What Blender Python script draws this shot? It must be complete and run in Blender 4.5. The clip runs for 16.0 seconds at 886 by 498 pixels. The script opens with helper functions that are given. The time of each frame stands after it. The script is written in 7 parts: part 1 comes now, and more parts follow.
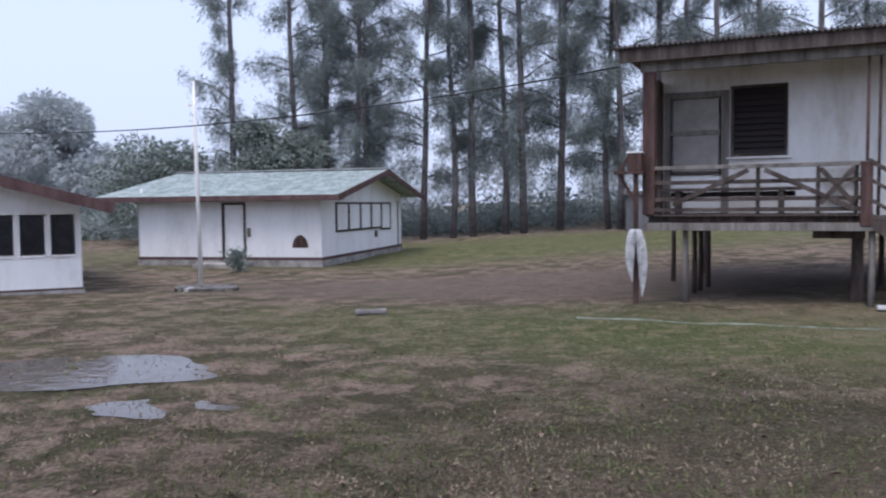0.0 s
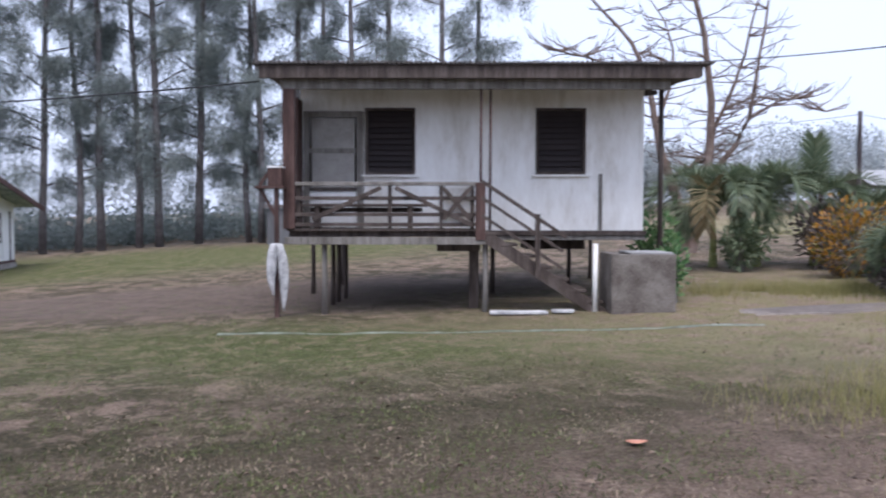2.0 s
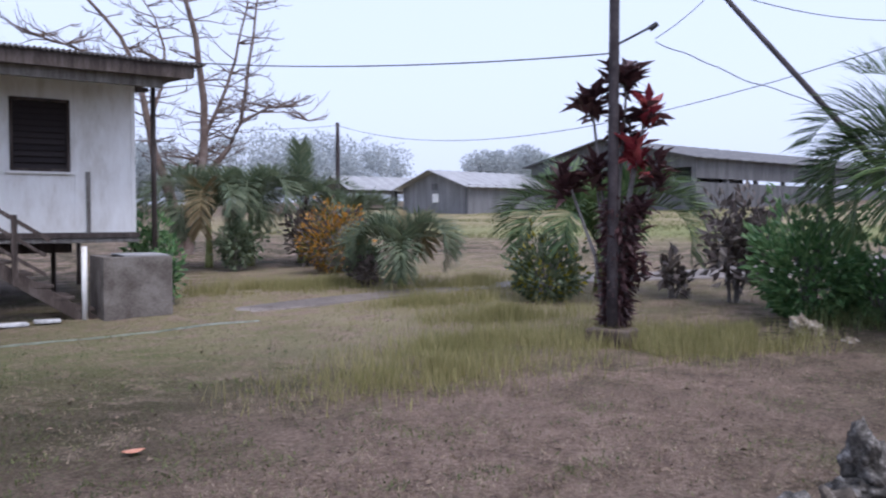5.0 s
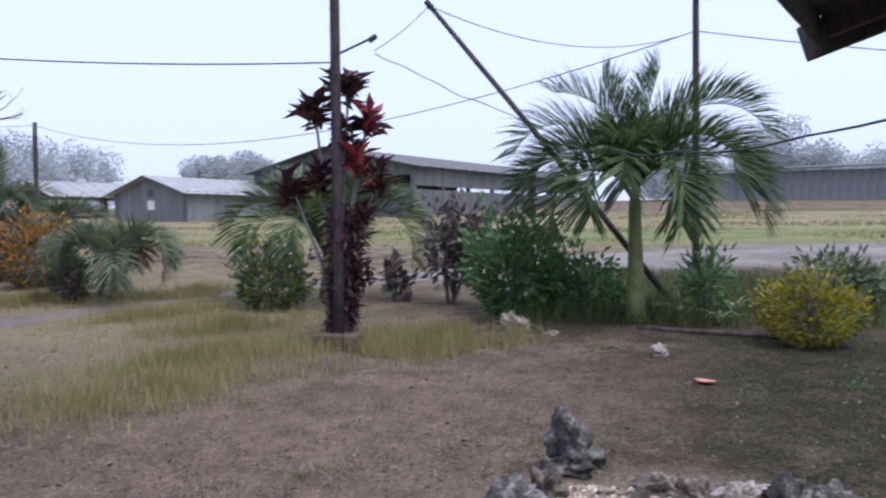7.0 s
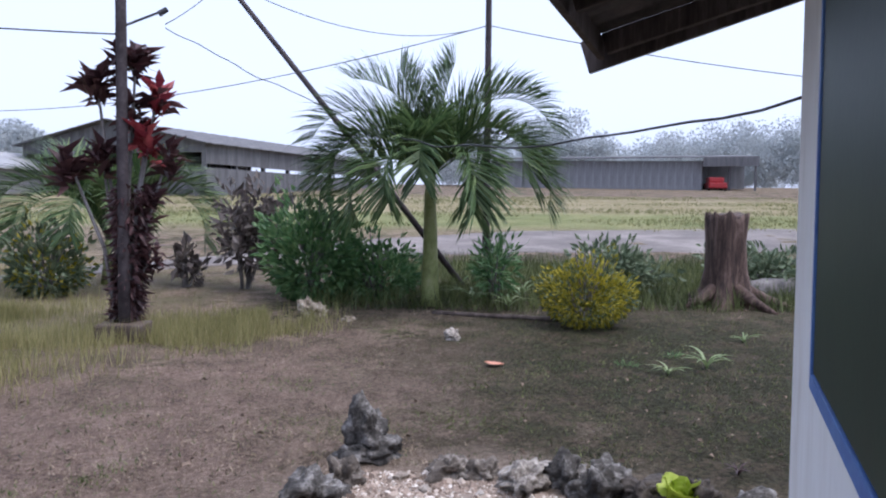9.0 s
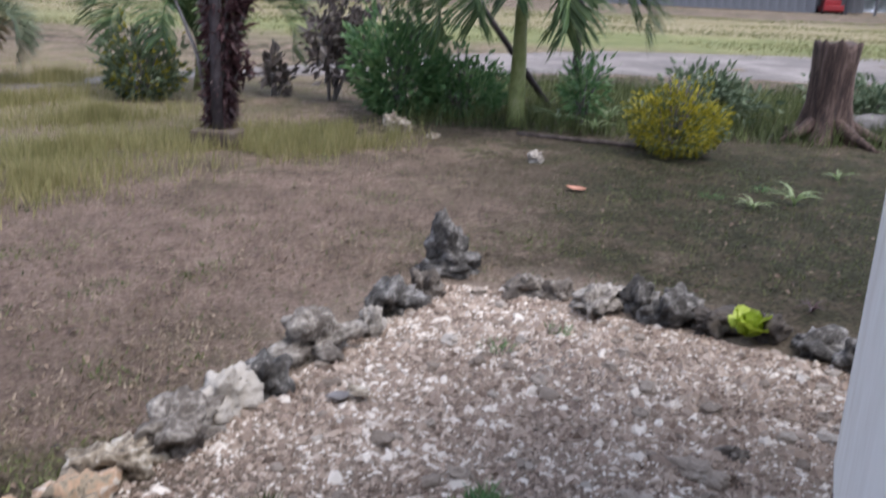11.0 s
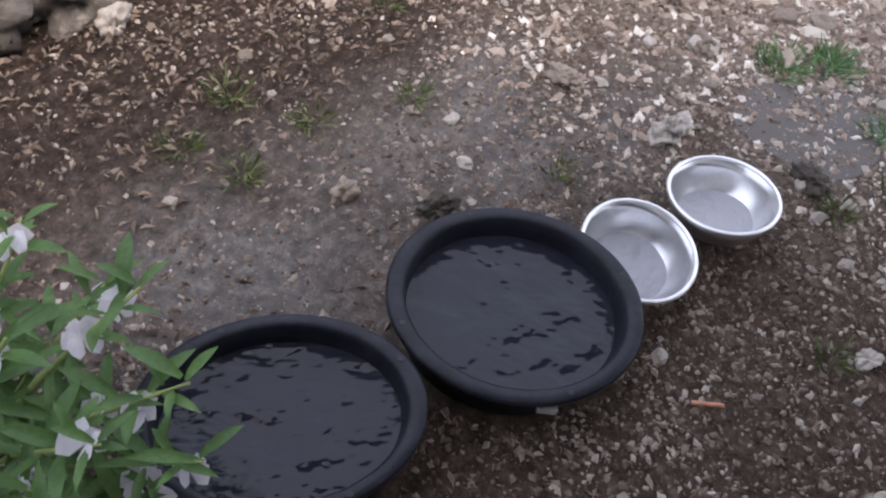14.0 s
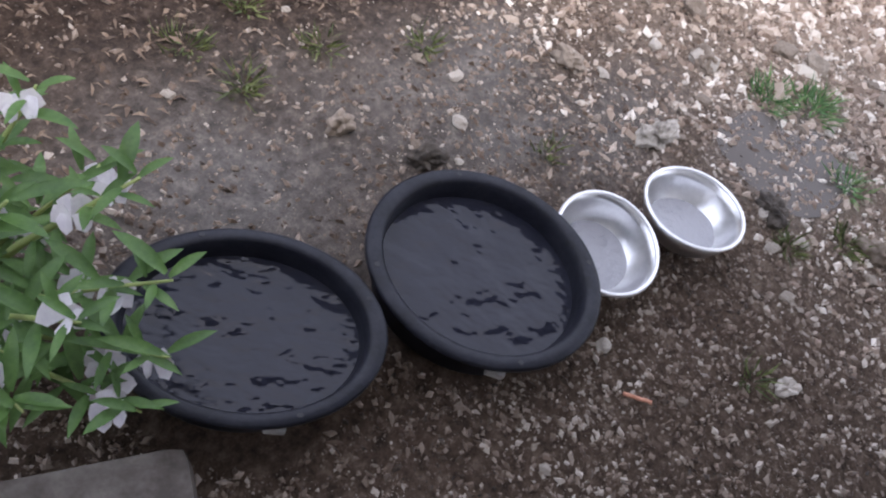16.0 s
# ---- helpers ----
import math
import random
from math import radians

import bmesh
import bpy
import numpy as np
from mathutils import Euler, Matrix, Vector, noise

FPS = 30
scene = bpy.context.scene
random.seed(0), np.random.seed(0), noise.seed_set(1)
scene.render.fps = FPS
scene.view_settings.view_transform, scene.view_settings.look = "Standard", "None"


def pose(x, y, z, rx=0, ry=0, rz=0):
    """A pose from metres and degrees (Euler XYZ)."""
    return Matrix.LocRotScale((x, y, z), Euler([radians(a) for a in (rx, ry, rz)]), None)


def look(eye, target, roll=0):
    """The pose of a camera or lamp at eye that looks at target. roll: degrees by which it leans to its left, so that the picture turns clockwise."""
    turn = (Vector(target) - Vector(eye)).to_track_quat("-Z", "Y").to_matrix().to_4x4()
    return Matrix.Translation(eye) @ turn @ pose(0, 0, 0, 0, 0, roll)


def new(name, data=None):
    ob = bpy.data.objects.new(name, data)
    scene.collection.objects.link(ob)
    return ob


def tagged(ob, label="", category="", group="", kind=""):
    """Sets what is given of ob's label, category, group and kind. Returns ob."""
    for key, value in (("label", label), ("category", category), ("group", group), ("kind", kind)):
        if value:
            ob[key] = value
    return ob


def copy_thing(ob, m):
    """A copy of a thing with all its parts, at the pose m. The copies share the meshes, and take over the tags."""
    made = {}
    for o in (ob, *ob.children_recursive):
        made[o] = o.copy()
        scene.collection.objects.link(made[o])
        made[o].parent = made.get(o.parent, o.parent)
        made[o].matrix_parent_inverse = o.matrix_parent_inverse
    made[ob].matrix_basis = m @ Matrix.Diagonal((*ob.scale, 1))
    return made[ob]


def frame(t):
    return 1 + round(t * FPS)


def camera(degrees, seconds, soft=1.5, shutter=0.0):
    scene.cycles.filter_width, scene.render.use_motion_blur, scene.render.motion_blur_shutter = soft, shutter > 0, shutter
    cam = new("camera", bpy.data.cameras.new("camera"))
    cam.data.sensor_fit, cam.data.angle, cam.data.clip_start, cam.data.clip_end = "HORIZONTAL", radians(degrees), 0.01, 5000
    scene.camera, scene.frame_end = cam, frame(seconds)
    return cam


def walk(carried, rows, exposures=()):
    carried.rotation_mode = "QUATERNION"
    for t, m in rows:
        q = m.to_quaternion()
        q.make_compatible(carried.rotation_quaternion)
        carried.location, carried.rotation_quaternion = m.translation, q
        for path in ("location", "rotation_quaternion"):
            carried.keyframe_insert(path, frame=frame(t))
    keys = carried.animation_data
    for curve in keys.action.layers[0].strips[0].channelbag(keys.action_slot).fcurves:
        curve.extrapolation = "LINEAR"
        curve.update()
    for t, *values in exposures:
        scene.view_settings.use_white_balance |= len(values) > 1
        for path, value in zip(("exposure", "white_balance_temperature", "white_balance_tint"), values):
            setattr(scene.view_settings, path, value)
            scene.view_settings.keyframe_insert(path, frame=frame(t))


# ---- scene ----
cam = camera(56.5, 16.0, soft=2.1, shutter=0.35)
PATH = [
    (0, pose(-0.005, 0.005, 1.590, 86.93, 0.62, 0.00)),
    (0.5, pose(-0.001, 0.003, 1.601, 87.23, 1.04, -5.12)),
    (1, pose(-0.002, -0.002, 1.602, 86.89, 0.97, -11.09)),
    (1.5, pose(0.001, -0.003, 1.603, 87.16, 0.33, -17.02)),
    (2, pose(-0.011, 0.004, 1.607, 87.71, -0.05, -24.57)),
    (2.5, pose(-0.011, 0.007, 1.603, 87.88, 0.00, -30.15)),
    (3, pose(-0.003, 0.001, 1.599, 87.44, -0.49, -36.04)),
    (3.5, pose(0.006, -0.003, 1.600, 87.15, -1.08, -41.76)),
    (4, pose(0.015, -0.005, 1.595, 87.55, -0.24, -48.01)),
    (4.2, pose(0.015, 0.000, 1.597, 87.75, -0.22, -50.34)),
    (6.3, pose(0.003, -0.015, 1.598, 86.97, 0.48, -70.41)),
    (6.5, pose(0.002, -0.005, 1.599, 87.02, 0.44, -72.35)),
    (7, pose(0.000, -0.003, 1.599, 88.19, 0.59, -77.45)),
    (7.5, pose(-0.001, -0.000, 1.597, 88.77, 0.69, -83.11)),
    (8, pose(-0.001, 0.000, 1.597, 88.68, 0.04, -88.55)),
    (8.2, pose(-0.002, 0.001, 1.622, 88.35, -0.15, -90.46)),
    (10.3, pose(-0.111, 0.045, 1.703, 82.78, -1.43, -89.36)),
    (10.5, pose(-0.113, 0.038, 1.720, 80.92, -1.86, -88.60)),
    (11, pose(-0.096, 0.036, 1.696, 74.10, -2.51, -85.50)),
    (11.5, pose(-0.060, 0.012, 1.662, 66.22, -3.44, -82.16)),
    (12, pose(0.006, 0.020, 1.622, 57.39, -4.69, -78.60)),
    (12.5, pose(0.046, 0.017, 1.579, 50.68, -5.95, -74.03)),
    (13, pose(0.081, 0.007, 1.550, 43.59, -7.79, -66.24)),
    (13.5, pose(0.100, 0.006, 1.536, 38.90, -7.75, -59.64)),
    (14, pose(0.113, 0.009, 1.536, 36.00, -8.11, -53.54)),
    (14.5, pose(0.113, 0.011, 1.541, 33.97, -10.73, -49.67)),
    (15, pose(0.105, 0.018, 1.544, 32.46, -13.29, -47.09)),
    (15.5, pose(0.084, 0.047, 1.549, 30.86, -16.84, -45.55)),
    (16, pose(0.034, 0.075, 1.568, 30.38, -18.63, -45.32)),
]
EXPOSURES = [(0.0, 0.53, 5900, 15), (1.0, 0.75, 6060, 15), (2.0, 0.86, 6010, 15), (3.0, 0.76, 5940, 16), (4.0, 0.64, 5830, 17), (8.2, 0.74, 5830, 17), (10.5, 0.95, 5950, 13), (12.0, 0.87, 6500, 15), (13.5, 1.45, 6650, 15), (16.0, 1.83, 6700, 15)]
walk(cam, PATH, EXPOSURES)

# ---- light: an overcast, rainy day ----
world = bpy.data.worlds.new("overcast_sky")
scene.world = world
world.use_nodes = True
wn, wl = world.node_tree.nodes, world.node_tree.links
wn.clear()
sky = wn.new("ShaderNodeTexSky")
sky.sky_type = "NISHITA"
sky.sun_disc = False
sky.sun_elevation, sky.sun_rotation = radians(66), radians(200)
sky.air_density, sky.dust_density, sky.ozone_density = 1.0, 6.0, 1.0
bg_clear = wn.new("ShaderNodeBackground")
bg_clear.inputs["Strength"].default_value = 0.03
bg_cloud = wn.new("ShaderNodeBackground")
bg_cloud.inputs["Color"].default_value = (0.745, 0.82, 1.0, 1)
bg_cloud.inputs["Strength"].default_value = 0.655
both = wn.new("ShaderNodeAddShader")
wout = wn.new("ShaderNodeOutputWorld")
wl.new(sky.outputs[0], bg_clear.inputs["Color"])
wl.new(bg_clear.outputs[0], both.inputs[0])
wl.new(bg_cloud.outputs[0], both.inputs[1])
wl.new(both.outputs[0], wout.inputs[0])

sun = new("sun", bpy.data.lights.new("sun", "SUN"))
sun.data.energy, sun.data.angle, sun.data.color = 1.5, radians(40), (1.0, 0.95, 0.88)
sun.matrix_world = look((-7, -19, 45), (0, 0, 0))


# ---- materials ----
def material(name, colors, scale=8.0, rough=0.8, bump=0.2, fine=60.0, metal=0.0, random_by="", spec=0.35, translucent=0.0, vary=0.7, half=0.425):
    """Two to four colours mixed by noise at a broad and a fine scale, with a fine relief."""
    m = bpy.data.materials.new(name)
    m.use_nodes = True
    nt = m.node_tree
    n, l = nt.nodes, nt.links
    b = n["Principled BSDF"]
    b.inputs["Roughness"].default_value, b.inputs["Metallic"].default_value = rough, metal
    b.inputs["Specular IOR Level"].default_value = spec
    co = n.new("ShaderNodeTexCoord")
    big, small = n.new("ShaderNodeTexNoise"), n.new("ShaderNodeTexNoise")
    for t, s, d in ((big, scale, 6), (small, fine, 4)):
        t.inputs["Scale"].default_value, t.inputs["Detail"].default_value = s, d
        t.inputs["Roughness"].default_value = 0.65
        l.new(co.outputs["Object"], t.inputs["Vector"])
    add = n.new("ShaderNodeMath")
    add.operation = "MULTIPLY_ADD"
    add.inputs[1].default_value = 0.45
    l.new(small.outputs["Fac"], add.inputs[0])
    l.new(big.outputs["Fac"], add.inputs[2])
    last = add
    if random_by:
        g = n.new("ShaderNodeObjectInfo" if random_by == "object" else "ShaderNodeNewGeometry")
        r = n.new("ShaderNodeMath")
        r.operation = "MULTIPLY_ADD"
        r.inputs[1].default_value = vary
        l.new(g.outputs["Random" if random_by == "object" else "Random Per Island"], r.inputs[0])
        l.new(last.outputs[0], r.inputs[2])
        sub = n.new("ShaderNodeMath")
        sub.operation = "SUBTRACT"
        sub.inputs[1].default_value = vary / 2
        l.new(r.outputs[0], sub.inputs[0])
        last = sub
    ramp = n.new("ShaderNodeValToRGB")
    e = ramp.color_ramp.elements
    k = len(colors)
    while len(e) < k:
        e.new(0.5)
    for i, c in enumerate(colors):
        e[i].position = 0.55 + 0.34 * i / max(1, k - 1) if not random_by else 0.725 - half + 2 * half * i / max(1, k - 1)
        e[i].color = (*c, 1)
    l.new(last.outputs[0], ramp.inputs[0])
    l.new(ramp.outputs[0], b.inputs["Base Color"])
    if bump:
        bp = n.new("ShaderNodeBump")
        bp.inputs["Strength"].default_value, bp.inputs["Distance"].default_value = bump, 0.02
        l.new(add.outputs[0], bp.inputs["Height"])
        l.new(bp.outputs[0], b.inputs["Normal"])
    if translucent:
        tr, mx = n.new("ShaderNodeBsdfTranslucent"), n.new("ShaderNodeMixShader")
        mx.inputs[0].default_value = translucent
        l.new(ramp.outputs[0], tr.inputs["Color"])
        l.new(b.outputs[0], mx.inputs[1])
        l.new(tr.outputs[0], mx.inputs[2])
        l.new(mx.outputs[0], n["Material Output"].inputs["Surface"])
    return m


def streaked(name, colors, rough=0.75, bump=0.1, stretch=(3.0, 3.0, 0.35), scale=2.0, spec=0.3):
    """Paint or boards with stains that run down."""
    m = material(name, colors, scale=scale, rough=rough, bump=bump, fine=scale * 9, spec=spec)
    n, l = m.node_tree.nodes, m.node_tree.links
    mp = n.new("ShaderNodeMapping")
    mp.inputs["Scale"].default_value = stretch
    co = [x for x in n if x.type == "TEX_COORD"][0]
    l.new(co.outputs["Object"], mp.inputs["Vector"])
    for t in [x for x in n if x.type == "TEX_NOISE"]:
        l.new(mp.outputs[0], t.inputs["Vector"])
    return m


def water_material(name, tint, rough=0.06, scale=8, height=0.034):
    m = bpy.data.materials.new(name)
    m.use_nodes = True
    n, l = m.node_tree.nodes, m.node_tree.links
    b = n["Principled BSDF"]
    b.inputs["Base Color"].default_value = (*tint, 1)
    b.inputs["Roughness"].default_value, b.inputs["IOR"].default_value = rough, 1.33
    b.inputs["Specular IOR Level"].default_value = 0.5
    co, t, bp = n.new("ShaderNodeTexCoord"), n.new("ShaderNodeTexNoise"), n.new("ShaderNodeBump")
    t.inputs["Scale"].default_value, t.inputs["Detail"].default_value = scale, 2
    bp.inputs["Strength"].default_value, bp.inputs["Distance"].default_value = 0.8, height
    mp = n.new("ShaderNodeMapping")
    mp.inputs["Rotation"].default_value, mp.inputs["Scale"].default_value = (0, 0, radians(40)), (1.0, 1.4, 1.0)
    l.new(co.outputs["Object"], mp.inputs["Vector"])
    l.new(mp.outputs[0], t.inputs["Vector"])
    l.new(t.outputs["Fac"], bp.inputs["Height"])
    l.new(bp.outputs[0], b.inputs["Normal"])
    return m


M_white = streaked("weathered_white_paint", [(0.62, 0.59, 0.54), (0.77, 0.755, 0.73), (0.85, 0.845, 0.83)], scale=0.7, stretch=(2.0, 2.0, 0.6))
M_white_clean = streaked("white_paint", [(0.70, 0.69, 0.68), (0.80, 0.80, 0.80), (0.84, 0.84, 0.84)], scale=0.7, stretch=(2.0, 2.0, 0.6))
M_brown = streaked("brown_stained_wood", [(0.032, 0.024, 0.021), (0.066, 0.050, 0.043), (0.12, 0.098, 0.088)], scale=3.0)
M_redwood = streaked("red_brown_painted_wood", [(0.035, 0.02, 0.018), (0.065, 0.036, 0.031), (0.11, 0.066, 0.058)], scale=3.0)
M_greywood = streaked("grey_weathered_wood", [(0.09, 0.08, 0.07), (0.17, 0.155, 0.14), (0.25, 0.235, 0.22)], scale=3.0)
M_tin_dark = streaked("rusty_dark_tin", [(0.04, 0.035, 0.032), (0.08, 0.07, 0.065), (0.12, 0.10, 0.09)], scale=2.0, rough=0.55)
M_tin_green = streaked("faded_green_tin", [(0.15, 0.185, 0.17), (0.25, 0.30, 0.285), (0.42, 0.45, 0.45)], scale=0.8, rough=0.5)
M_tin_grey = streaked("galvanised_tin", [(0.22, 0.22, 0.225), (0.29, 0.29, 0.295), (0.36, 0.36, 0.365)], scale=0.6, rough=0.45)
M_fascia = streaked("maroon_fascia_paint", [(0.055, 0.03, 0.03), (0.09, 0.052, 0.05), (0.12, 0.078, 0.072)], scale=2.0)
M_glass = material("dark_window_glass", [(0.012, 0.013, 0.016), (0.03, 0.032, 0.036)], rough=0.12, bump=0.02, spec=0.5)
M_louvre = material("dark_wooden_louvre", [(0.022, 0.017, 0.018), (0.036, 0.028, 0.028)], scale=5, rough=0.6, random_by="object")
M_screen = material("grey_insect_screen", [(0.24, 0.225, 0.21), (0.36, 0.34, 0.32)], scale=4, rough=0.8)
M_concrete = material("stained_concrete", [(0.15, 0.135, 0.12), (0.30, 0.28, 0.26), (0.40, 0.385, 0.37)], scale=3, fine=40, bump=0.35)
M_stump_brown = material("muddy_brown_concrete", [(0.05, 0.036, 0.028), (0.095, 0.07, 0.056), (0.15, 0.12, 0.1)], scale=4, fine=40, bump=0.4)
# Weathered grey boards, bluer and lighter because field haze is mixed in.
M_barnwall = streaked("hazed_weathered_boards", [(0.14, 0.143, 0.152), (0.19, 0.193, 0.205), (0.24, 0.243, 0.256)], scale=0.8)
M_barndark = streaked("dark_shed_boards", [(0.078, 0.078, 0.084), (0.123, 0.123, 0.131), (0.168, 0.168, 0.176)], scale=0.8)
M_bark = material("grey_brown_bark", [(0.11, 0.1, 0.098), (0.18, 0.165, 0.16), (0.26, 0.245, 0.24)], scale=3, fine=22, bump=0.6)
M_trunk_dark = material("dark_grey_brown_bark", [(0.075, 0.068, 0.07), (0.12, 0.11, 0.112), (0.17, 0.158, 0.16)], scale=3, fine=22, bump=0.5)
M_bark_pale = material("pale_orange_grey_bark", [(0.09, 0.062, 0.05), (0.16, 0.115, 0.095), (0.23, 0.185, 0.165)], scale=2, fine=20, bump=0.4)
# Needle green lifted and greyed; haze before the row is painted in.
M_needles = material("haze_lifted_needles", [(0.145, 0.175, 0.168), (0.19, 0.222, 0.214), (0.24, 0.272, 0.264)], scale=0.4, bump=0, random_by="island", rough=0.7, translucent=0.25)
M_leaf_tree = material("dull_green_tree_leaves", [(0.069, 0.100, 0.056), (0.131, 0.175, 0.100), (0.206, 0.244, 0.150)], scale=0.5, bump=0, random_by="island", rough=0.6, translucent=0.2)
# Green leaves greyed and lightened, with some haze mixed into the colour.
M_leaf_mid = material("haze_greyed_leaves", [(0.143, 0.176, 0.156), (0.195, 0.234, 0.211), (0.260, 0.293, 0.267)], scale=0.4, bump=0, random_by="island", rough=0.7, translucent=0.2)
# Far foliage: the pale blue-grey base colour carries the distance haze.
M_leaf_far = material("haze_tinted_tree_leaves", [(0.40, 0.435, 0.445), (0.43, 0.465, 0.475), (0.46, 0.495, 0.505)], scale=0.3, bump=0, random_by="island", rough=0.8, translucent=0.35)
# Scrub colour is paled to stand in for mist behind the trunks.
M_scrub = material("haze_paled_scrub_leaves", [(0.20, 0.235, 0.22), (0.24, 0.28, 0.26), (0.29, 0.32, 0.31)], scale=0.4, bump=0, random_by="island", rough=0.8, translucent=0.25)
M_palm = material("palm_leaf_green", [(0.037, 0.069, 0.028), (0.083, 0.144, 0.053), (0.172, 0.236, 0.092)], scale=2, bump=0, random_by="island", rough=0.45, translucent=0.3)
# Paler, greyer copy of the palm green, with haze in its colour.
M_palm_soft = material("haze_paled_palm_leaf", [(0.085, 0.12, 0.07), (0.14, 0.185, 0.11), (0.22, 0.25, 0.15)], scale=2, bump=0, random_by="island", rough=0.5, translucent=0.3)
M_palm_trunk = material("smooth_green_palm_trunk", [(0.13, 0.15, 0.05), (0.21, 0.24, 0.085), (0.27, 0.28, 0.14)], scale=3, fine=25, bump=0.15, rough=0.6)
M_palm_dry = material("dry_palm_leaf", [(0.12, 0.09, 0.045), (0.22, 0.17, 0.09), (0.30, 0.25, 0.14)], scale=2, bump=0, random_by="island", translucent=0.2)
M_cord = material("maroon_leaves", [(0.037, 0.020, 0.022), (0.069, 0.034, 0.037), (0.121, 0.063, 0.063)], scale=3, bump=0, random_by="island", rough=0.4, translucent=0.25)
M_cord_red = material("bright_red_young_leaves", [(0.11, 0.02, 0.028), (0.27, 0.04, 0.055), (0.42, 0.10, 0.10)], scale=3, bump=0, random_by="island", rough=0.4, translucent=0.3)
M_croton = material("orange_green_croton_leaves", [(0.06, 0.09, 0.02), (0.36, 0.20, 0.03), (0.50, 0.24, 0.04)], scale=1.5, bump=0, random_by="island", rough=0.4, translucent=0.2)
M_purple = material("dark_purple_leaves", [(0.065, 0.060, 0.052), (0.124, 0.098, 0.094), (0.182, 0.156, 0.137)], scale=3, bump=0, random_by="island", rough=0.5, translucent=0.2)
M_shrub = material("fresh_green_leaves", [(0.060, 0.132, 0.054), (0.120, 0.240, 0.090), (0.216, 0.336, 0.138)], scale=2, bump=0, random_by="island", rough=0.45, translucent=0.3)
M_yellow = material("yellow_green_leaves", [(0.09, 0.11, 0.015), (0.30, 0.27, 0.03), (0.48, 0.41, 0.05)], scale=2.5, bump=0, random_by="island", rough=0.5, translucent=0.25)
M_weed = material("light_green_weed_blades", [(0.13, 0.19, 0.08), (0.22, 0.29, 0.13), (0.32, 0.38, 0.2)], scale=4, bump=0, random_by="object", rough=0.5, translucent=0.3)
M_lime = material("lime_green_leaves", [(0.28, 0.38, 0.03), (0.42, 0.52, 0.06), (0.50, 0.58, 0.12)], scale=6, bump=0, rough=0.4, translucent=0.3)
M_balsam = material("balsam_leaf_green", [(0.045, 0.10, 0.03), (0.105, 0.20, 0.055), (0.20, 0.31, 0.11)], scale=12, fine=90, bump=0.1, random_by="island", rough=0.4, translucent=0.3)
M_stem = material("pale_green_stem", [(0.20, 0.28, 0.08), (0.32, 0.38, 0.14)], scale=9, rough=0.4, bump=0.05)
M_petal = material("white_pink_petal", [(0.72, 0.68, 0.74), (0.84, 0.82, 0.85)], scale=30, rough=0.5, bump=0, translucent=0.35)
M_grass_dry = material("dry_lawn_blades", [(0.14, 0.11, 0.065), (0.27, 0.21, 0.145), (0.40, 0.32, 0.235)], scale=1.1, bump=0, random_by="island", rough=0.7, translucent=0.15, vary=0.24, half=0.15)
M_grass_green = material("green_lawn_blades", [(0.045, 0.058, 0.022), (0.10, 0.125, 0.042), (0.20, 0.225, 0.085)], scale=0.9, bump=0, random_by="island", rough=0.6, translucent=0.2, vary=0.3, half=0.2)
M_grass_tall = material("tall_yellow_green_grass", [(0.17, 0.17, 0.065), (0.28, 0.26, 0.105), (0.38, 0.335, 0.165)], scale=0.7, bump=0, random_by="island", rough=0.6, translucent=0.25)
M_field_grass = material("rough_field_grass", [(0.13, 0.15, 0.06), (0.21, 0.22, 0.09), (0.29, 0.27, 0.14)], scale=0.3, bump=0, random_by="island", rough=0.7, translucent=0.2)
M_rock = material("pitted_coral_rock", [(0.03, 0.025, 0.022), (0.12, 0.10, 0.083), (0.44, 0.40, 0.35)], scale=9, fine=38, bump=1.0, random_by="object")
M_rock_pale = material("pale_cream_coral_rock", [(0.06, 0.045, 0.032), (0.28, 0.23, 0.17), (0.54, 0.49, 0.41)], scale=9, fine=38, bump=1.0)
M_rock_stain = material("rust_stained_coral_rock", [(0.06, 0.045, 0.032), (0.29, 0.24, 0.17), (0.42, 0.27, 0.17), (0.56, 0.50, 0.42)], scale=5, fine=38, bump=1.0)
M_rock_dark = material("dark_weathered_coral_rock", [(0.022, 0.02, 0.018), (0.08, 0.073, 0.066), (0.28, 0.265, 0.25)], scale=8, fine=45, bump=0.9)
M_pebble = material("mixed_pale_gravel", [(0.11, 0.078, 0.058), (0.26, 0.192, 0.149), (0.37, 0.29, 0.23), (0.48, 0.395, 0.325), (0.70, 0.64, 0.57)], scale=3, fine=40, bump=0.2, random_by="island", rough=0.6)
M_pebble_dark = material("mixed_wet_brown_gravel", [(0.04, 0.027, 0.019), (0.115, 0.08, 0.058), (0.19, 0.14, 0.108), (0.27, 0.215, 0.172), (0.40, 0.345, 0.295)], scale=3, fine=40, bump=0.2, random_by="island", rough=0.5)
M_stone = material("pale_gravel_stone", [(0.15, 0.115, 0.088), (0.28, 0.23, 0.185), (0.44, 0.395, 0.345)], scale=10, fine=60, bump=0.5, random_by="object", rough=0.65)
M_rubber = material("black_rubber_tub", [(0.007, 0.0075, 0.011), (0.012, 0.013, 0.02), (0.02, 0.021, 0.028)], scale=12, fine=90, bump=0.08, rough=0.45, spec=0.25)
M_steel = material("brushed_steel", [(0.58, 0.58, 0.59), (0.72, 0.72, 0.73)], scale=6, fine=70, bump=0.06, rough=0.3, metal=1.0)
M_rim = material("bright_steel_rim", [(0.75, 0.75, 0.76), (0.85, 0.85, 0.86)], scale=6, rough=0.3, bump=0.02, metal=0.6)
M_tub_water = water_material("dark_tub_water", (0.018, 0.019, 0.028), 0.05, 12, 0.018)
